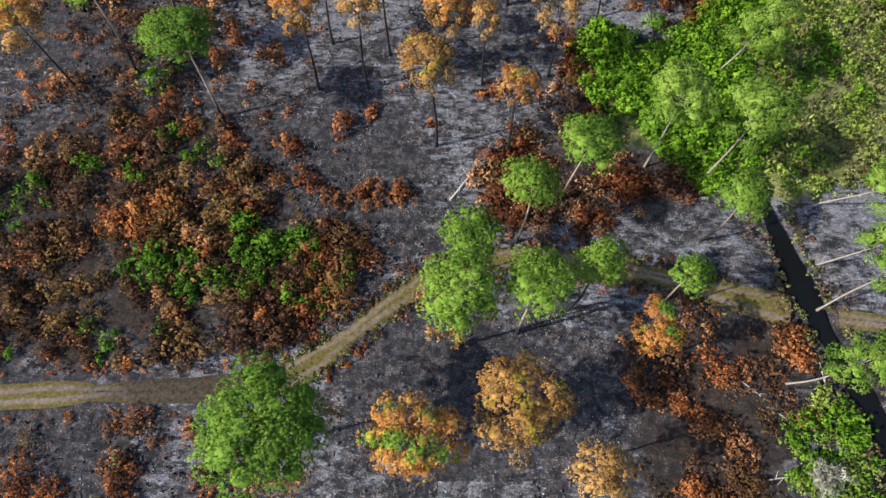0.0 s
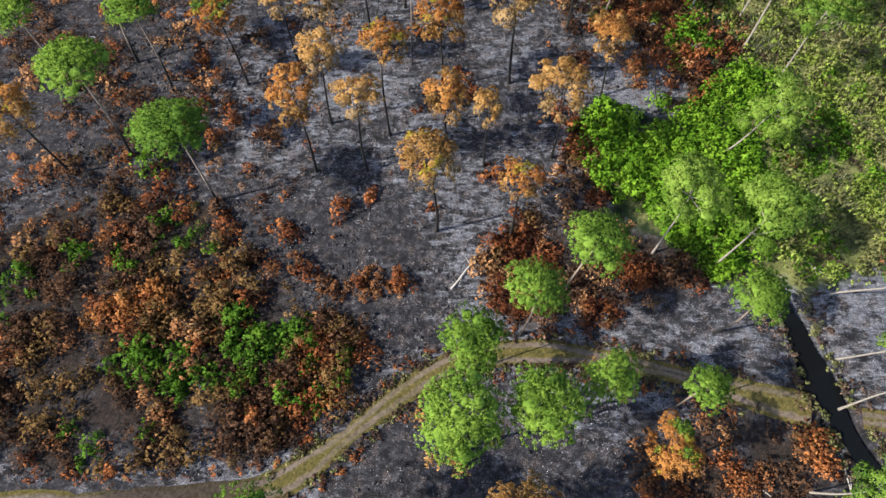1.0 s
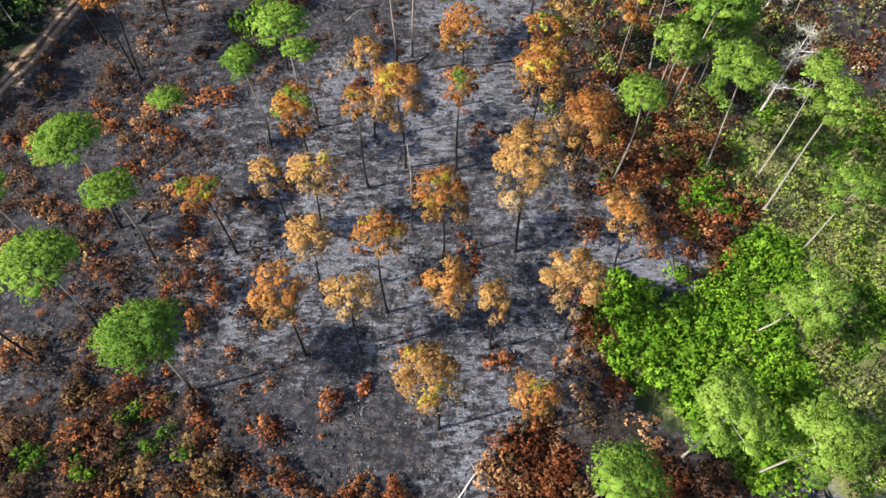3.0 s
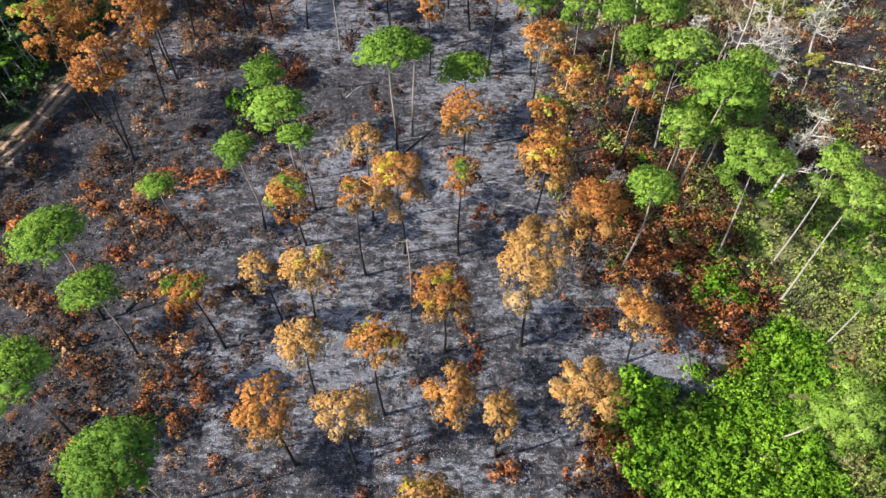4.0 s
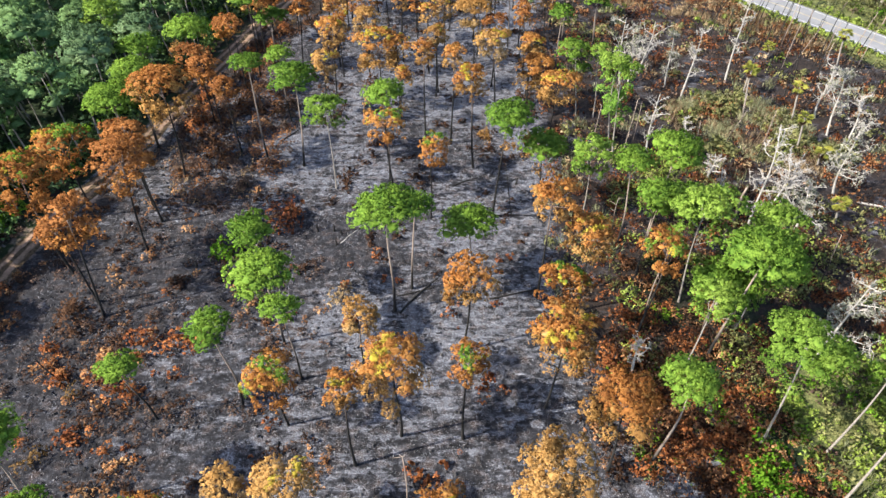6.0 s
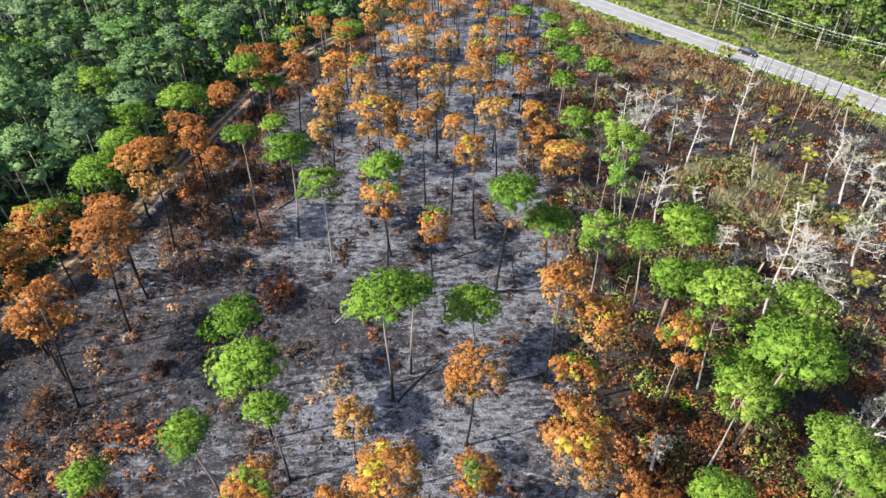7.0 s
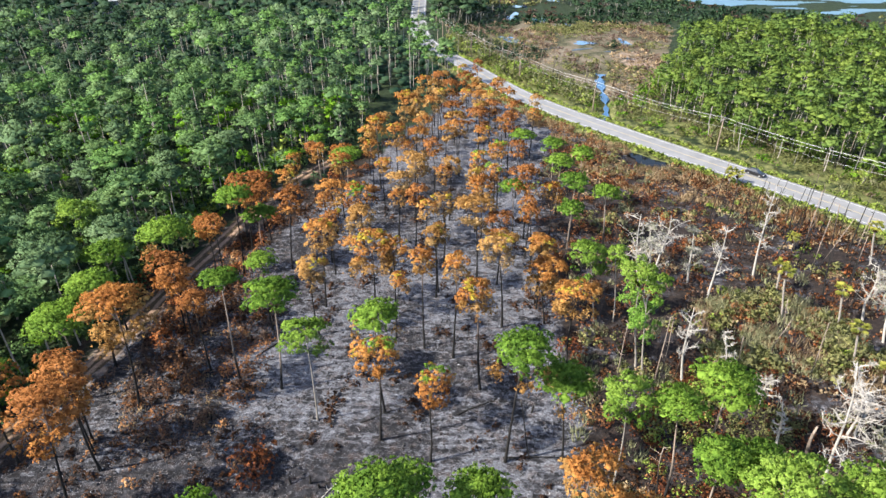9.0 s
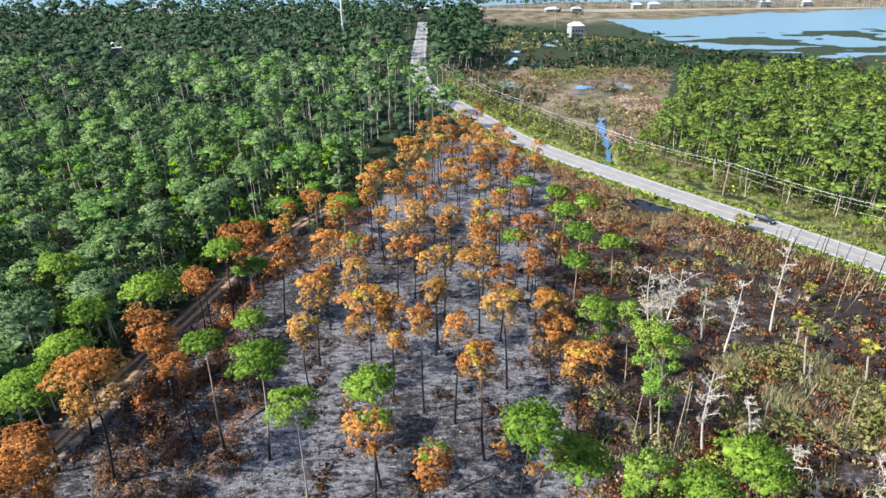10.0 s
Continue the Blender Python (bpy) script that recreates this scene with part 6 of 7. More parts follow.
# ---- dead trees, palms and logs ----
def snag(x, y, h, spread, dx=0.0, dy=0.0, hoary=False):
    """A bleached dead tree with a maze of bare branches; hoary: with a thin grey-green veil of leaves."""
    r = np.random.default_rng(int(abs(x) * 211 + abs(y) * 37))
    tree = tagged(new("dead_tree"), "bleached dead tree with grey veil of foliage" if hoary else "bleached white dead tree with bare twisted branches", "dead tree", "dead trees")
    tree.location = (x, y, 0)
    top = np.array([dx, dy, h])
    line = bent(r, (0, 0, -0.2), top, 9, 0.35)
    v, f = tubes([(line, np.linspace(0.21, 0.04, 9))], 7)
    put_part("trunk", mesh_tris("trunk", v, f, [DEADWOOD], smooth=True), tree)
    tips = []
    for n in range(14):
        t = r.uniform(0.30, 0.97)
        s = line[int(t * 8)] * (1 - (t * 8) % 1) + line[min(8, int(t * 8) + 1)] * ((t * 8) % 1)
        a = n * 2.4 + r.uniform(-0.5, 0.5)
        reach = spread * r.uniform(0.35, 0.95) * (1.15 - 0.55 * t)
        e = s + [math.cos(a) * reach, math.sin(a) * reach, r.uniform(0.15, 1.05) * reach]
        mid = bent(r, s, e, 6, reach * 0.17)
        paths = [(mid, np.linspace(0.085, 0.022, 6))]
        for _ in range(9):
            q = mid[r.integers(1, 6)]
            w = q + unit(r, 1)[0] * reach * r.uniform(0.25, 0.5) + [0, 0, 0.12]
            paths.append((bent(r, q, w, 3, 0.1), np.linspace(0.034, 0.015, 3)))
            tips.append(w)
            for _ in range(3):
                b = q + (w - q) * r.uniform(0.3, 1.0)
                paths.append((np.array([b, b + unit(r, 1)[0] * reach * r.uniform(0.12, 0.26)]), [0.022, 0.012]))
        v, f = tubes(paths, 3)
        put_part("branch", mesh_tris("branch", v, f, [DEADWOOD]), tree)
    if hoary:
        tips = np.repeat(np.array(tips), 2, axis=0)
        v, f, nor = blades(r, tips + r.normal(0, 0.25, tips.shape), unit(r, len(tips)), 8, 0.36, 0.035)
        put_part("foliage", mesh_tris("foliage", v, f, [HOAR], normals=nor), tree)


def dead_pole(x, y, h, dx=0.0, dy=0.0, burnt=False, thick=0.13):
    """A bare trunk without limbs, but for a few stubs."""
    r = np.random.default_rng(int(abs(x) * 97 + abs(y) * 53))
    tree = tagged(new("dead_pine"), "charred bare pine trunk without branches" if burnt else "bare grey dead pine trunk without branches", "dead tree", "bare trunks")
    tree.location = (x, y, 0)
    mat = BARK_BURNT if burnt else BARK_HALF
    line = bent(r, (0, 0, -0.2), (dx, dy, h), 8, 0.12)
    v, f = tubes([(line, np.linspace(thick, thick * 0.45, 8))], 7)
    put_part("trunk", mesh_tris("trunk", v, f, [mat], smooth=True), tree)
    for _ in range(5):
        s = line[r.integers(4, 8)]
        e = s + [*r.normal(0, 0.45, 2), r.uniform(-0.1, 0.4)]
        v, f = tubes([(bent(r, s, e, 3, 0.05), [0.035, 0.025, 0.012])], 4)
        put_part("stub", mesh_tris("stub", v, f, [mat]), tree)


def frond(r, length):
    """One fan leaf on its stalk, pointing along x: narrow leaflets from the stalk's end."""
    stalk = length * 0.42
    v, f = tubes([(np.array([[0, 0, 0], [stalk * 0.5, 0, stalk * 0.16], [stalk, 0, stalk * 0.12]]), [0.035, 0.03, 0.02])], 3)
    tip = np.array([stalk, 0, stalk * 0.12])
    vs, fs, b = [v], [f], len(v)
    for a in np.linspace(-1.35, 1.35, 15):
        ln = length * 0.6 * (1 - 0.22 * abs(a))
        e = tip + [math.cos(a) * ln, math.sin(a) * ln, -0.30 * ln + r.normal(0, 0.05)]
        m = (tip + e) / 2 + [0, 0, 0.10 * ln]
        s = np.array([-math.sin(a), math.cos(a), 0]) * 0.055
        vs.append(np.array([tip, m + s, e, m - s]))
        fs.append(np.array([[b, b + 1, b + 2], [b, b + 2, b + 3]]))
        b += 4
    return np.concatenate(vs), np.concatenate(fs)


PALM_GREEN = leaf_mat("palm_leaves", (0.07, 0.09, 0.02), (0.17, 0.18, 0.035), (0.30, 0.29, 0.06))
qr = np.random.default_rng(5)
FRONDS = []
for _ in range(3):
    fv, ff = frond(qr, 1.55)
    FRONDS.append((mesh_tris("frond", fv, ff, [PALM_GREEN]), mesh_tris("frond", fv, ff, [BROWN])))


def palm(x, y, h, dx=0.0, dy=0.0, size=1.0):
    """A cabbage palm: slim pale trunk, fan leaves, dead ones hanging."""
    r = np.random.default_rng(int(abs(x) * 71 + abs(y) * 29))
    tree = tagged(new("palm_tree"), "cabbage palm with yellow-green fan leaves and pale trunk", "palm", "cabbage palms")
    tree.location = (x, y, 0)
    v, f = tubes([(bent(r, (0, 0, -0.2), (dx, dy, h), 8, 0.1), np.full(8, 0.16))], 8)
    put_part("trunk", mesh_tris("trunk", v, f, [BARK_PALE], smooth=True), tree)
    for n in range(20):
        dead = n >= 15
        ob = put_part("frond", FRONDS[n % 3][int(dead)], tree)
        ob.location = (dx, dy, h)
        up = r.uniform(1.2, 1.9) if dead else r.uniform(-1.1, 0.55)
        ob.rotation_euler = (0, up, n * 2.4 + r.uniform(-0.3, 0.3))
        ob.scale = (size,) * 3


def fallen_log(x0, y0, x1, y1, thick=0.15, pale=False):
    r = np.random.default_rng(int(abs(x0) * 31 + abs(y1) * 17))
    log = tagged(new("fallen_log"), "pale grey fallen trunk on burnt ground" if pale else "charred black fallen trunk lying on ash", "log", "fallen trunks")
    log.location = (x0, y0, thick * 0.7)
    e = np.array([x1 - x0, y1 - y0, r.uniform(0.0, 0.3)])
    line = bent(r, (0, 0, 0), e, 7, 0.12)
    v, f = tubes([(line, np.linspace(thick, thick * 0.5, 7))], 7)
    mat = DEADWOOD if pale else CHARCOAL
    put_part("trunk", mesh_tris("trunk", v, f, [mat], smooth=True), log)
    for _ in range(4):
        s = line[r.integers(3, 7)]
        w = s + [*r.normal(0, 0.6, 2), r.uniform(0.05, 0.5)]
        v, f = tubes([(bent(r, s, w, 3, 0.05), [0.04, 0.03, 0.012])], 4)
        put_part("branch", mesh_tris("branch", v, f, [mat]), log)


def stump(x, y, h):
    r = np.random.default_rng(int(abs(x) * 19 + abs(y) * 7))
    ob = tagged(new("stump"), "short charred stump standing in the ash", "stump", "charred stumps")
    ob.location = (x, y, 0)
    v, f = tubes([(bent(r, (0, 0, -0.1), (r.normal(0, 0.2), r.normal(0, 0.2), h), 5, 0.05), [0.2, 0.15, 0.13, 0.12, 0.05])], 7)
    put_part("trunk", mesh_tris("trunk", v, f, [CHARCOAL], smooth=True), ob)


def bush(x, y, size, mat, label, tall=1.0):
    """A single shrub: stems under a mound of leaves."""
    r = np.random.default_rng(int(abs(x) * 41 + abs(y) * 23))
    ob = tagged(new("shrub"), label, "shrub", "single shrubs")
    ob.location = (x, y, 0)
    v, f, nor = shrub_kind(r, int(150 + 130 * size), size, size * tall, 0.34)
    put_part("leaves", mesh_tris("leaves", v, f, [mat], normals=nor), ob)
    for n in range(4):
        e = unit(r, 1)[0] * size * 0.7
        e[2] = abs(e[2]) + size * 0.4 * tall
        v, f = tubes([(bent(r, (0, 0, -0.1), e, 4, 0.08), [0.05, 0.04, 0.03, 0.015])], 4)
        put_part("stem", mesh_tris("stem", v, f, [CHARCOAL]), ob)


snag(32.1, 148.3, 13.7, 3.8, -1.4, 0.5)
snag(37.1, 154.0, 10.9, 4.3, 0.8, -0.3)
snag(41.2, 148.4, 11.3, 2.6, -1.0, 0.4, hoary=True)
snag(43.0, 143.5, 14.2, 2.9, 0.3, -0.1)
snag(53.6, 149.8, 18.5, 2.2, -0.5, 0.3)
snag(31.6, 121.9, 13.3, 2.8, -0.8, 0.4)
snag(37.5, 122.5, 8.6, 1.8, -1.2, 0.7)
snag(42.3, 103.8, 18.8, 3.7, -1.6, 1.4)
snag(39.5, 109.9, 7.8, 1.6, -0.9, 0.7)
snag(66.6, 137.5, 10.3, 3.5, -0.7, 0.6)
snag(33.3, 147.4, 12.0, 3.3, -1.1, 0.4, hoary=True)
snag(66.3, 131.5, 12.5, 3.8, -1.7, 1.4, hoary=True)
snag(69.3, 129.9, 8.4, 3.6, -1.2, 1.0)
snag(49.2, 111.8, 9.1, 3.4, -0.7, 0.6)
snag(50.6, 106.3, 7.8, 3.1, -0.8, 0.7, hoary=True)
snag(43.1, 82.0, 15.1, 4.6, 0.1, -0.1, hoary=True)
snag(50.7, 112.2, 6.6, 4.6, 0.3, -0.2)
snag(59.7, 114.0, 11.8, 3.6, -1.1, 0.8, hoary=True)
snag(36.0, 0.2, 3.2, 2.4, -0.1, 1.2, hoary=True)
snag(20.8, 80.0, 5.8, 1.7, -0.6, 0.2)
dead_pole(-4.9, 61.2, 15.5, 0.1, 0.0, burnt=False, thick=0.09)
snag(41.0, 118.3, 4.9, 2.4, -0.2, 0.1)
dead_pole(63.8, 149.5, 13.0, -0.1, 0.1, burnt=False, thick=0.09)
dead_pole(65.5, 151.5, 12.5, 2.4, -1.8, burnt=False, thick=0.09)
dead_pole(73.3, 153.9, 11.0, 0.3, -0.2, burnt=False, thick=0.09)
dead_pole(38.9, 122.2, 8.3, -0.3, 0.2, burnt=False, thick=0.09)
dead_pole(51.0, 123.9, 9.5, -0.2, 0.1, burnt=False, thick=0.09)
dead_pole(26.5, 119.1, 14.0, 0.0, -0.0, burnt=False, thick=0.09)
dead_pole(21.2, 120.0, 12.4, 0.3, -0.1, burnt=False, thick=0.09)
dead_pole(30.8, 123.0, 6.2, 0.1, -0.1, burnt=False, thick=0.09)
dead_pole(47.4, 128.8, 6.9, 1.0, -0.7, burnt=False, thick=0.09)
dead_pole(50.6, 132.0, 7.5, -0.8, 0.6, burnt=False, thick=0.09)
dead_pole(69.9, 162.3, 13.0, -0.4, 0.3, burnt=True, thick=0.09)
dead_pole(77.9, 166.3, 8.8, 0.1, -0.1, burnt=True, thick=0.09)
dead_pole(71.0, 171.2, 9.2, 0.5, -0.3, burnt=True, thick=0.09)
dead_pole(63.8, 171.2, 9.7, 0.0, -0.0, burnt=True, thick=0.09)
dead_pole(65.4, 176.2, 8.7, 0.3, -0.2, burnt=True, thick=0.09)
dead_pole(60.1, 179.0, 7.8, 1.7, -0.9, burnt=True, thick=0.09)
dead_pole(66.8, 166.2, 9.4, -0.3, 0.2, burnt=True, thick=0.09)
dead_pole(81.0, 162.8, 9.9, 0.0, -0.0, burnt=True, thick=0.09)
dead_pole(71.5, 170.0, 10.8, 0.4, -0.2, burnt=True, thick=0.09)
dead_pole(66.3, 174.3, 9.3, 0.9, -0.5, burnt=True, thick=0.09)
dead_pole(63.1, 177.9, 6.0, 0.6, -0.3, burnt=True, thick=0.09)
dead_pole(75.3, 168.0, 10.7, 0.8, -0.6, burnt=True, thick=0.09)
dead_pole(67.6, 173.0, 9.6, 0.7, -0.4, burnt=True, thick=0.09)
dead_pole(36.5, 203.9, 8.8, 0.1, -0.0, burnt=True, thick=0.09)
dead_pole(41.6, 107.2, 6.8, -0.2, 0.2, burnt=False, thick=0.28)
dead_pole(8.1, 108.2, 9.8, -1.7, 0.2, burnt=True, thick=0.09)
dead_pole(-47.3, 77.3, 5.0, -0.4, -0.4, burnt=True, thick=0.12)
dead_pole(26.7, 54.3, 5.5, -2.3, 2.2, burnt=True, thick=0.09)
dead_pole(22.2, 102.7, 8.2, -0.4, 0.2, burnt=False, thick=0.09)
dead_pole(23.0, 86.2, 12.6, -0.2, 0.1, burnt=False, thick=0.09)
dead_pole(49.3, 94.7, 8.9, -0.8, 0.6, burnt=False, thick=0.09)
dead_pole(28.4, 122.0, 11.5, -0.1, 0.1, burnt=False, thick=0.09)
palm(55.7, 145.1, 5.8, -0.5, 0.3)
palm(53.3, 137.8, 8.8, -1.2, 0.8)
palm(61.6, 135.9, 6.7, -0.9, 0.7)
palm(59.0, 127.0, 6.0, -0.7, 0.6)
palm(65.9, 160.6, 2.7, -0.2, 0.1)
palm(65.2, 191.1, 3.5, -0.1, 0.1)
palm(77.9, 154.6, 8.1, -1.1, 0.9)
palm(57.1, 107.5, 3.6, -0.5, 0.5)
palm(60.7, 122.3, 2.8, -0.1, 0.1)
palm(66.3, 192.5, 3.3, -0.2, 0.1)
palm(67.6, 191.9, 2.9, 0.0, -0.0)
fallen_log(0.6, 29.8, 3.3, 33.3, 0.13, True)
fallen_log(-36.6, 31.2, -31.3, 41.0, 0.17, False)
fallen_log(-35.4, 31.4, -30.4, 39.5, 0.13, False)
fallen_log(-7.8, 88.3, -2.6, 95.0, 0.16, False)
fallen_log(-8.4, 91.4, -3.4, 93.0, 0.12, False)
fallen_log(4.1, 91.2, 10.8, 93.0, 0.15, False)
fallen_log(-16.9, 104.0, -12.3, 105.2, 0.12, False)
fallen_log(62.9, 112.5, 69.9, 109.7, 0.20, True)
fallen_log(30.3, 10.3, 33.7, 7.0, 0.06, True)
fallen_log(39.0, 12.2, 38.9, 7.7, 0.07, True)
fallen_log(-1.0, 115.2, 3.8, 117.9, 0.14, False)
fallen_log(-38.8, 61.9, -36.9, 66.1, 0.13, False)
fallen_log(-17.4, 101.3, -15.1, 104.5, 0.10, True)
fallen_log(-32.0, 126.8, -26.4, 134.2, 0.12, False)
fallen_log(4.7, 108.1, 12.5, 108.3, 0.10, False)
fallen_log(-14.1, 113.7, -10.0, 115.7, 0.10, False)
fallen_log(39.8, 34.7, 41.1, 32.9, 0.12, True)
fallen_log(29.5, 0.6, 33.9, 1.0, 0.09, True)
fallen_log(48.7, 78.9, 51.7, 76.9, 0.20, True)
stump(-34.7, 114.0, 1.2)
stump(-17.9, 101.0, 1.2)
stump(-17.5, 103.5, 1.2)
stump(-36.8, 96.0, 1.2)
stump(-18.1, 146.6, 1.2)
stump(-21.1, 103.9, 1.2)
stump(-34.3, 114.0, 1.6)
stump(-37.8, 128.6, 1.6)
stump(9.2, 115.9, 1.6)
stump(-18.7, 104.0, 1.6)
bush(-25.6, 104.9, 3.9, SCORCH, "rust-orange scorched shrub on black ground", 1.2)
bush(-30.5, 97.9, 4.0, SHRUB, "green leafy shrub on burnt ground", 1.2)
bush(-39.6, 82.8, 2.5, SCORCH, "rust-orange scorched shrub on black ground", 1.0)
bush(-48.6, 85.4, 2.9, BROWN, "dead brown shrub on burnt ground", 1.1)
bush(-32.4, 83.6, 1.6, SCORCH, "rust-orange scorched shrub on black ground", 1.0)
bush(-38.6, 92.5, 2.1, BROWN, "dead brown shrub on burnt ground", 0.7)
bush(-15.5, 90.9, 2.4, DRYGRASS, "pale dry shrub on the ash", 0.6)
bush(-14.1, 86.4, 1.3, SCORCH, "rust-orange scorched shrub on black ground", 1.0)
bush(-50.4, 87.1, 2.4, BROWN, "dead brown shrub on burnt ground", 1.2)
bush(-31.2, 52.5, 2.4, SCORCH, "rust-orange scorched shrub on black ground", 1.1)
bush(-27.1, 51.6, 2.0, SCORCH, "rust-orange scorched shrub on black ground", 1.0)
bush(-38.6, 52.6, 2.7, BROWN, "dead brown shrub on burnt ground", 1.0)
bush(-34.9, 81.7, 2.7, SCORCH, "rust-orange scorched shrub on black ground", 1.0)
bush(-38.9, 75.3, 2.2, SCORCH, "rust-orange scorched shrub on black ground", 1.0)
bush(-26.2, 105.9, 3.2, SCORCH, "rust-orange scorched shrub on black ground", 1.3)
bush(-33.3, 97.7, 2.4, SHRUB, "green leafy shrub on burnt ground", 1.3)
bush(16.4, 61.7, 2.2, BROWN, "dead brown shrub on burnt ground", 1.0)
bush(27.7, 62.6, 2.6, SCORCH, "rust-orange scorched shrub on black ground", 1.0)
bush(31.5, 61.3, 2.5, SCORCH, "rust-orange scorched shrub on black ground", 1.0)
bush(32.8, 68.0, 2.7, SHRUB, "green leafy shrub on burnt ground", 1.2)
bush(-11.5, 39.3, 2.0, SCORCH, "rust-orange scorched shrub on black ground", 1.0)
bush(-8.9, 41.3, 1.4, SCORCH, "rust-orange scorched shrub on black ground", 0.6)
bush(-15.4, 31.2, 1.6, SCORCH, "rust-orange scorched shrub on black ground", 1.0)
bush(-17.8, 35.6, 1.7, SCORCH, "rust-orange scorched shrub on black ground", 0.8)
bush(-44.6, 42.1, 3.1, BROWN, "dead brown shrub on burnt ground", 1.0)
bush(-35.5, 44.8, 3.1, SHRUB, "green leafy shrub on burnt ground", 1.0)
bush(-33.5, 41.5, 2.7, SCORCH, "rust-orange scorched shrub on black ground", 1.0)
bush(-39.9, 49.0, 2.8, BROWN, "dead brown shrub on burnt ground", 1.0)
bush(-4.6, 30.4, 1.9, SCORCH, "rust-orange scorched shrub on black ground", 0.7)
bush(-9.5, 30.3, 0.8, SCORCH, "rust-orange scorched shrub on black ground", 1.0)
bush(5.2, 44.1, 1.9, SCORCH, "rust-orange scorched shrub on black ground", 1.0)
bush(14.3, 52.9, 2.5, SCORCH, "rust-orange scorched shrub on black ground", 1.2)
bush(15.4, 47.7, 2.1, SCORCH, "rust-orange scorched shrub on black ground", 1.0)
bush(-26.6, 38.9, 2.0, BROWN, "dead brown shrub on burnt ground", 1.0)
bush(-25.3, 37.0, 1.7, SCORCH, "rust-orange scorched shrub on black ground", 1.0)
bush(-41.6, 124.5, 3.2, BROWN, "dead brown shrub on burnt ground", 1.2)
bush(-46.7, 130.3, 3.0, SCORCH, "rust-orange scorched shrub on black ground", 1.2)
bush(-42.6, 132.8, 2.6, BROWN, "dead brown shrub on burnt ground", 1.0)
bush(-56.0, 144.2, 3.4, SCORCH, "rust-orange scorched shrub on black ground", 1.0)
bush(-33.4, 138.3, 2.7, BROWN, "dead brown shrub on burnt ground", 1.0)
bush(-17.8, 147.7, 2.0, BROWN, "dead brown shrub on burnt ground", 1.0)
bush(18.7, 155.1, 3.1, SCORCH, "rust-orange scorched shrub on black ground", 1.0)
bush(12.8, 141.5, 2.8, BROWN, "dead brown shrub on burnt ground", 1.0)
bush(16.8, 128.4, 2.4, SCORCH, "rust-orange scorched shrub on black ground", 1.0)

# ---- further scorched pines towards the far tip and along the edges ----
kept = [(o.location.x, o.location.y) for o in bpy.data.objects if o.name.startswith("pine_tree")]
fr = np.random.default_rng(88)
TIP = [(-25, 205), (-16, 226), (-6, 254), (-1, 268), (5, 264), (14, 242), (22, 216), (20, 205), (-8, 196)]
WESTEDGE = [(-49, 150), (-45, 170), (-39, 184), (-30, 197), (-27, 188), (-37, 165), (-43, 140)]
MIDDLE = [(-28, 150), (16, 150), (18, 205), (-26, 200)]
for poly, step, kinds in ((TIP, 6.6, ("orange", "tan", "rust", "tan", "rust", "tan")), (WESTEDGE, 5.5, ("rust", "rust", "green", "orange")), (MIDDLE, 9.0, ("tan", "orange", "orange", "rust"))):
    for px, py in jittered(fr, -60, 40, 130, 310, step, lambda x, y: inside(x, y, poly) & (along(x, y, TRACK_WEST) > 3) & (along(x, y, ROAD) > 9)):
        if all(math.hypot(px - a, py - b) > 4.2 for a, b in kept):
            kept.append((px, py))
            pine(kinds[int(fr.integers(0, len(kinds)))], px, py, fr.uniform(10.5, 13.5), fr.uniform(1.7, 2.6), fr.normal(0, 0.3), fr.normal(0, 0.3))


# ---- bare burnt trunks standing between the scrub and the road ----
for px, py in jittered(fr, 40, 125, 90, 190, 5.6, lambda x, y: inside(x, y, [(52, 182), (72, 168), (112, 116), (100, 104), (80, 120), (58, 150)]) & (along(x, y, ROAD) > 8)):
    dead_pole(px, py, fr.uniform(8, 14), fr.normal(0.5, 0.7), fr.normal(0, 0.7), burnt=fr.uniform() < 0.75, thick=fr.uniform(0.09, 0.14))


STRIPWOOD = [(0, 330), (14, 306), (34, 272), (56, 246), (76, 226), (92, 206), (104, 190), (110, 196), (98, 214), (82, 236), (66, 256), (44, 288), (26, 318), (10, 352), (0, 388), (-8, 380)]
for px, py in jittered(fr, -10, 112, 188, 390, 7.0, lambda x, y: inside(x, y, STRIPWOOD) & (along(x, y, ROAD) > 9) & (along(x, y, CREEK) > 2.5)):
    dead_pole(px, py, fr.uniform(6, 12), fr.normal(0.2, 0.5), fr.normal(0, 0.5), burnt=False, thick=fr.uniform(0.09, 0.14))


# ---- road furniture, vehicles and buildings ----
def utility_pole(x, y, h, turn):
    ob = tagged(new("utility_pole"), "weathered wooden utility pole with crossarm", "pole", "utility poles")
    ob.location, ob.rotation_euler = (x, y, 0), (0, 0, turn)
    v, f = tubes([(np.array([[0, 0, -0.3], [0, 0, h * 0.5], [0, 0, h]]), [0.19, 0.16, 0.12])], 10)
    put_part("pole", mesh_tris("pole", v, f, [POLEWOOD], smooth=True), ob)
    bm = bmesh.new()
    bmesh.ops.create_cube(bm, size=1, matrix=Matrix.Translation((0, 0, h - 0.5)) @ Matrix.Diagonal((0.12, 2.6, 0.14, 1)))
    part("crossarm", bm, POLEWOOD, ob)
    for q in (-1.15, -0.4, 0.4, 1.15):
        v, f = tubes([(np.array([[0, q, h - 0.44], [0, q, h - 0.3], [0, q, h - 0.2]]), [0.04, 0.07, 0.03])], 6)
        put_part("insulator", mesh_tris("insulator", v, f, [STEEL]), ob)


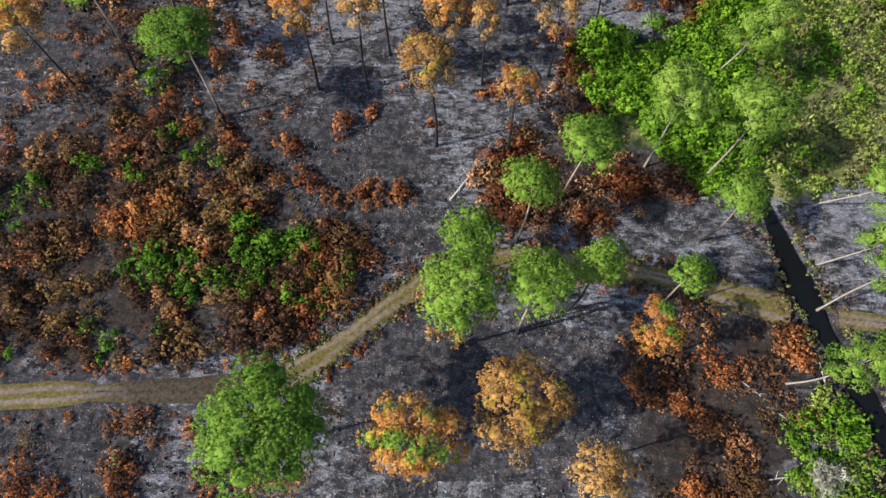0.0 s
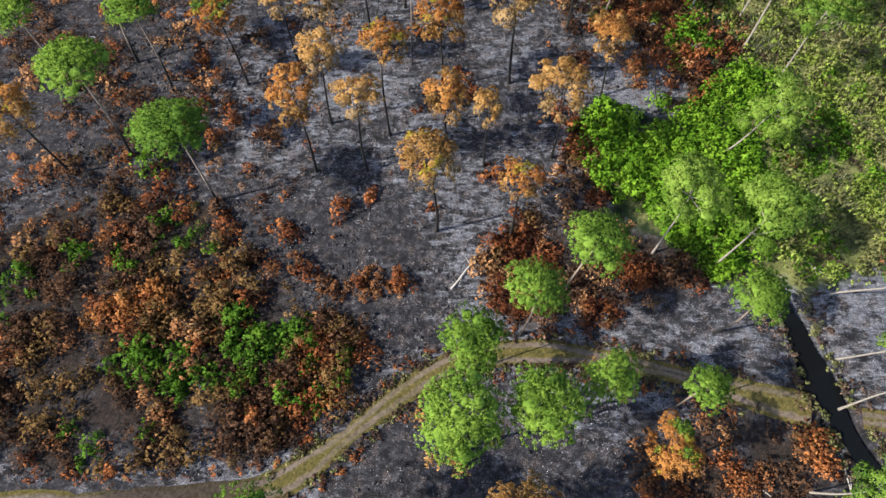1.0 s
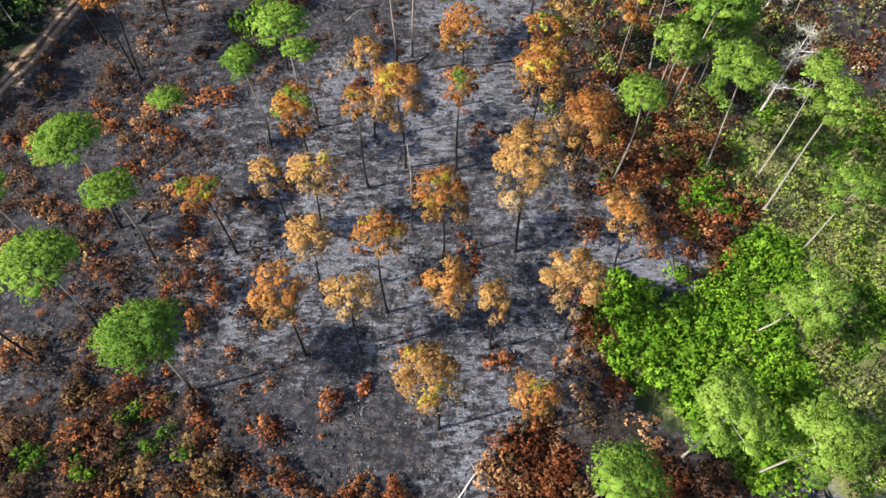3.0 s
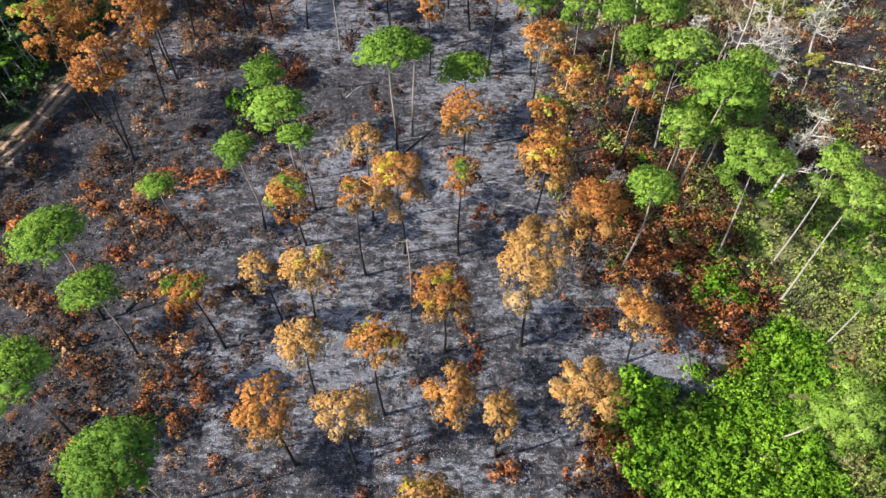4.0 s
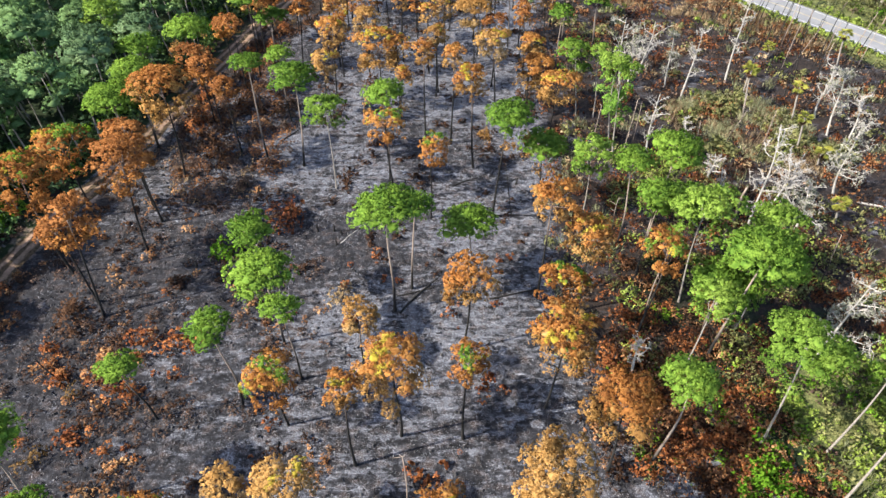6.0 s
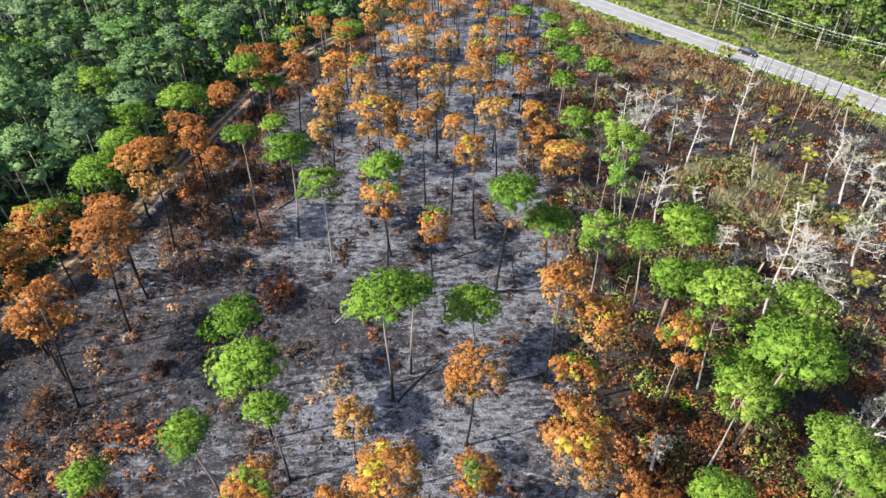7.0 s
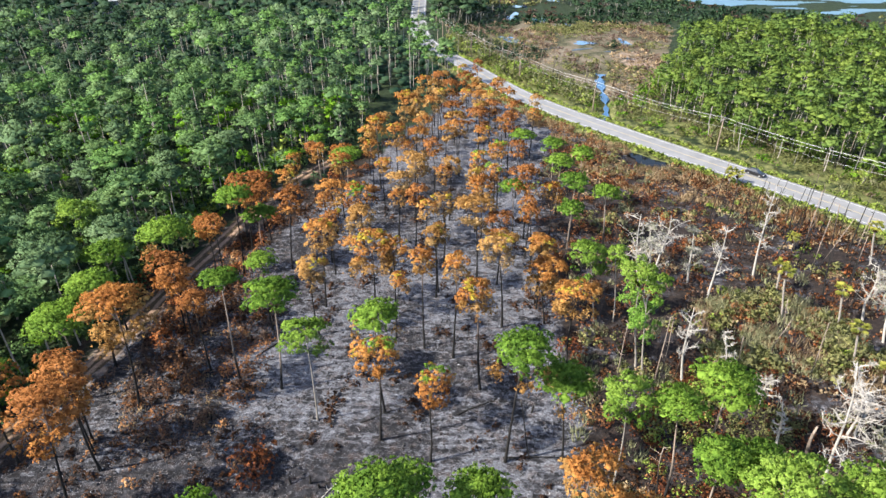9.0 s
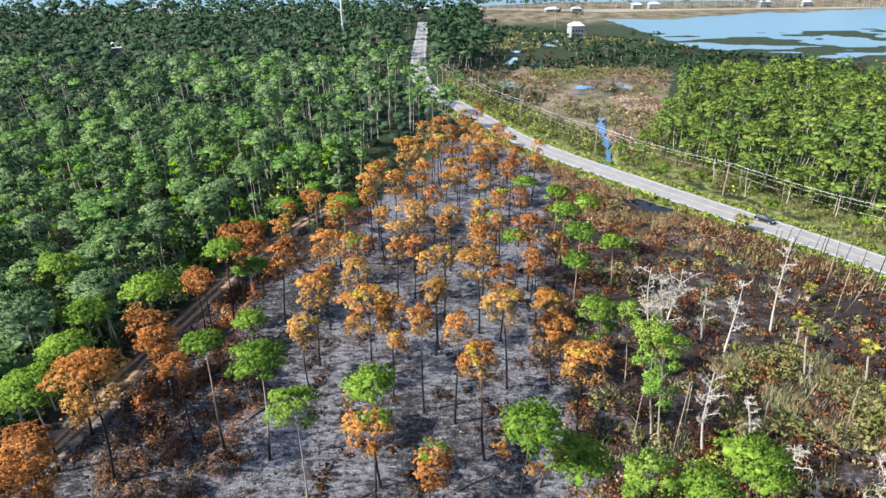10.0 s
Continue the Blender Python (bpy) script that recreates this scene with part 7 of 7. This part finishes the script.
def cables(a, b, turn, h):
    """Four sagging wires between two poles."""
    ob = tagged(new("power_line"), "thin overhead power lines along the road", "power line", "power lines")
    for q, up in ((-1.15, -0.2), (1.15, -0.2), (0.0, 0.35), (0.0, -2.4)):
        o = np.array([-math.sin(turn) * q, math.cos(turn) * q, h + up])
        t = np.linspace(0, 1, 12)[:, None]
        p = np.array([*a, 0]) + (np.array([*b, 0]) - np.array([*a, 0])) * t + o
        p[:, 2] -= 4 * 0.9 * (t * (1 - t))[:, 0]
        v, f = tubes([(p, np.full(12, 0.02))], 4)
        put_part("wire", mesh_tris("wire", v, f, [WIRE], smooth=True), ob)


def roadside_line():
    p = refine(ROAD, 1.0)
    d = np.gradient(p, axis=0)
    d /= np.linalg.norm(d, axis=1)[:, None]
    off = p + np.stack([d[:, 1], -d[:, 0]], 1) * 10.5
    idx = list(range(18, len(off) - 150, 46))
    where = [(off[i], math.atan2(d[i, 1], d[i, 0])) for i in idx]
    for (q, a), (q2, a2) in zip(where, where[1:] + [(None, 0)]):
        utility_pole(q[0], q[1], 9.0, a)
        if q2 is not None:
            cables(q, q2, a, 9.0)


roadside_line()


def car(x, y, turn, paint, label):
    ob = tagged(new("car"), label, "car", "cars on the road")
    ob.location, ob.rotation_euler = (x, y, 0.16), (0, 0, turn)

    def loft(profile, name, mat, half, tumble=0.0):
        bm = bmesh.new()
        rows = []
        for s in (-1, -0.92, 0.92, 1):
            k = 1 - (0.05 if abs(s) == 1 else 0)
            rows.append([bm.verts.new((px * k, s * (half - tumble * max(0, pz - 0.85)), 0.2 + (pz - 0.2) * k)) for px, pz in profile])
        n = len(profile)
        for a, b in zip(rows, rows[1:]):
            for i in range(n):
                bm.faces.new((a[i], a[(i + 1) % n], b[(i + 1) % n], b[i]))
        bm.faces.new(rows[0][::-1])
        bm.faces.new(rows[-1])
        bmesh.ops.recalc_face_normals(bm, faces=bm.faces)
        return part(name, bm, mat, ob)

    loft([(-2.35, 0.35), (-2.4, 0.7), (-2.3, 0.95), (-1.2, 1.0), (0.9, 1.0), (2.1, 0.85), (2.38, 0.65), (2.3, 0.32)], "body", paint, 0.92)
    loft([(-2.15, 0.95), (-1.75, 1.45), (-0.2, 1.52), (0.35, 1.45), (1.15, 0.98)], "cabin", CARGLASS, 0.86, 0.35)
    loft([(-1.7, 1.46), (-1.2, 1.55), (-0.2, 1.57), (0.25, 1.49), (-0.2, 1.50)], "roof", paint, 0.80, 0.2)
    for wx in (-1.45, 1.45):
        for s in (-1, 1):
            v, f = tubes([(np.array([[wx, s * 0.70, 0.33], [wx, s * 0.80, 0.33], [wx, s * 0.93, 0.33]]), [0.33, 0.34, 0.31])], 16)
            wheel = put_part("wheel", mesh_tris("wheel", v, f, [RUBBER]), ob)
            v, f = tubes([(np.array([[wx, s * 0.90, 0.33], [wx, s * 0.945, 0.33]]), [0.2, 0.19])], 12)
            put_part("rim", mesh_tris("rim", v, f, [STEEL]), wheel)
    for s in (-1, 1):
        for px, mat, nm in ((-2.37, LAMPRED, "tail_lamp"), (2.27, LAMPWHITE, "headlamp")):
            bm = bmesh.new()
            bmesh.ops.create_cube(bm, size=1, matrix=Matrix.Translation((px, s * 0.66, 0.74)) @ Matrix.Diagonal((0.1, 0.34, 0.14, 1)))
            part(nm, bm, mat, ob)


def on_road(y, side):
    """Place and heading on the road at that y, in the lane of that side."""
    p = refine(ROAD, 1.0)
    i = int(np.argmin(np.abs(p[:, 1] - y)))
    d = p[i + 1] - p[i]
    d /= np.linalg.norm(d)
    q = p[i] + np.array([d[1], -d[0]]) * side
    return q[0], q[1], math.atan2(d[1], d[0])


for yy, side, back in ((196, 1.8, 180), (372, -1.8, 180), (590, 1.8, 0)):
    cx, cy, ca = on_road(yy, side)
    car(cx, cy, ca + radians(back), CARPAINT, "black car on the asphalt road")


def house(x, y, w, d, h, turn, stilts=0.0, label="white house with a grey pitched roof"):
    ob = tagged(new("house"), label, "house", "houses")
    ob.location, ob.rotation_euler = (x, y, 0), (0, 0, turn)
    bm = bmesh.new()
    bmesh.ops.create_cube(bm, size=1, matrix=Matrix.Translation((0, 0, stilts + h / 2)) @ Matrix.Diagonal((w, d, h, 1)))
    wall = part("wall", bm, WALLWHITE, ob)
    bm = bmesh.new()
    z, o = stilts + h, 0.5
    pts = [(-w / 2 - o, -d / 2 - o, z), (w / 2 + o, -d / 2 - o, z), (w / 2 + o, d / 2 + o, z), (-w / 2 - o, d / 2 + o, z), (-w * 0.22, 0, z + d * 0.28), (w * 0.22, 0, z + d * 0.28)]
    vs = [bm.verts.new(q) for q in pts]
    for q in ((0, 1, 5, 4), (1, 2, 5), (2, 3, 4, 5), (3, 0, 4), (3, 2, 1, 0)):
        bm.faces.new([vs[i] for i in q])
    part("roof", bm, ROOFGREY, ob)
    for lvl in range(max(1, int(h / 2.9))):
        for n in range(4):
            bm = bmesh.new()
            m = Matrix.Translation(((n - 1.5) * w / 4.4, -d / 2 - 0.02, stilts + 1.6 + lvl * 2.9)) @ Matrix.Diagonal((w / 9, 0.12, 1.4, 1))
            bmesh.ops.create_cube(bm, size=1, matrix=m)
            part("window", bm, CARGLASS, ob)
    if stilts:
        for px in (-0.45, 0, 0.45):
            for py in (-0.42, 0.42):
                v, f = tubes([(np.array([[px * w, py * d, -0.2], [px * w, py * d, stilts + 0.1]]), [0.2, 0.2])], 6)
                put_part("post", mesh_tris("post", v, f, [WALLWHITE]), ob)


house(86, 521, 9.5, 9, 8, 0.2, 2.6, "white stilt house in the dark marsh")
house(-212, 437, 14, 10, 9, 0.5, 0, "white building among dark woods")
for hx, hy, hw, hh in ((-36, 742, 14, 5), (102, 730, 20, 4), (128, 736, 12, 4), (196, 752, 12, 7), (214, 750, 14, 8), (340, 765, 16, 8), (388, 768, 12, 7), (-330, 748, 16, 8), (-400, 745, 18, 9)):
    house(hx, hy + 12, hw * 0.8, 8, hh * 0.7, 0.1 * math.sin(hx), 0, "pale beach house at the edge of the woods")


def tower(x, y, h):
    ob = tagged(new("mast"), "slender grey steel mast above the woods", "mast")
    ob.location = (x, y, 0)
    v, f = tubes([(np.array([[0, 0, -0.3], [0, 0, h * 0.5], [0, 0, h]]), [0.85, 0.65, 0.45])], 12)
    put_part("shaft", mesh_tris("shaft", v, f, [STEEL], smooth=True), ob)
    for n in range(6):
        a = n * math.pi / 3
        v, f = tubes([(np.array([[math.cos(a) * 0.9, math.sin(a) * 0.9, h - 3], [math.cos(a) * 0.9, math.sin(a) * 0.9, h - 1]]), [0.15, 0.15])], 5)
        put_part("antenna", mesh_tris("antenna", v, f, [STEEL]), ob)


tower(-75.6, 479, 52)
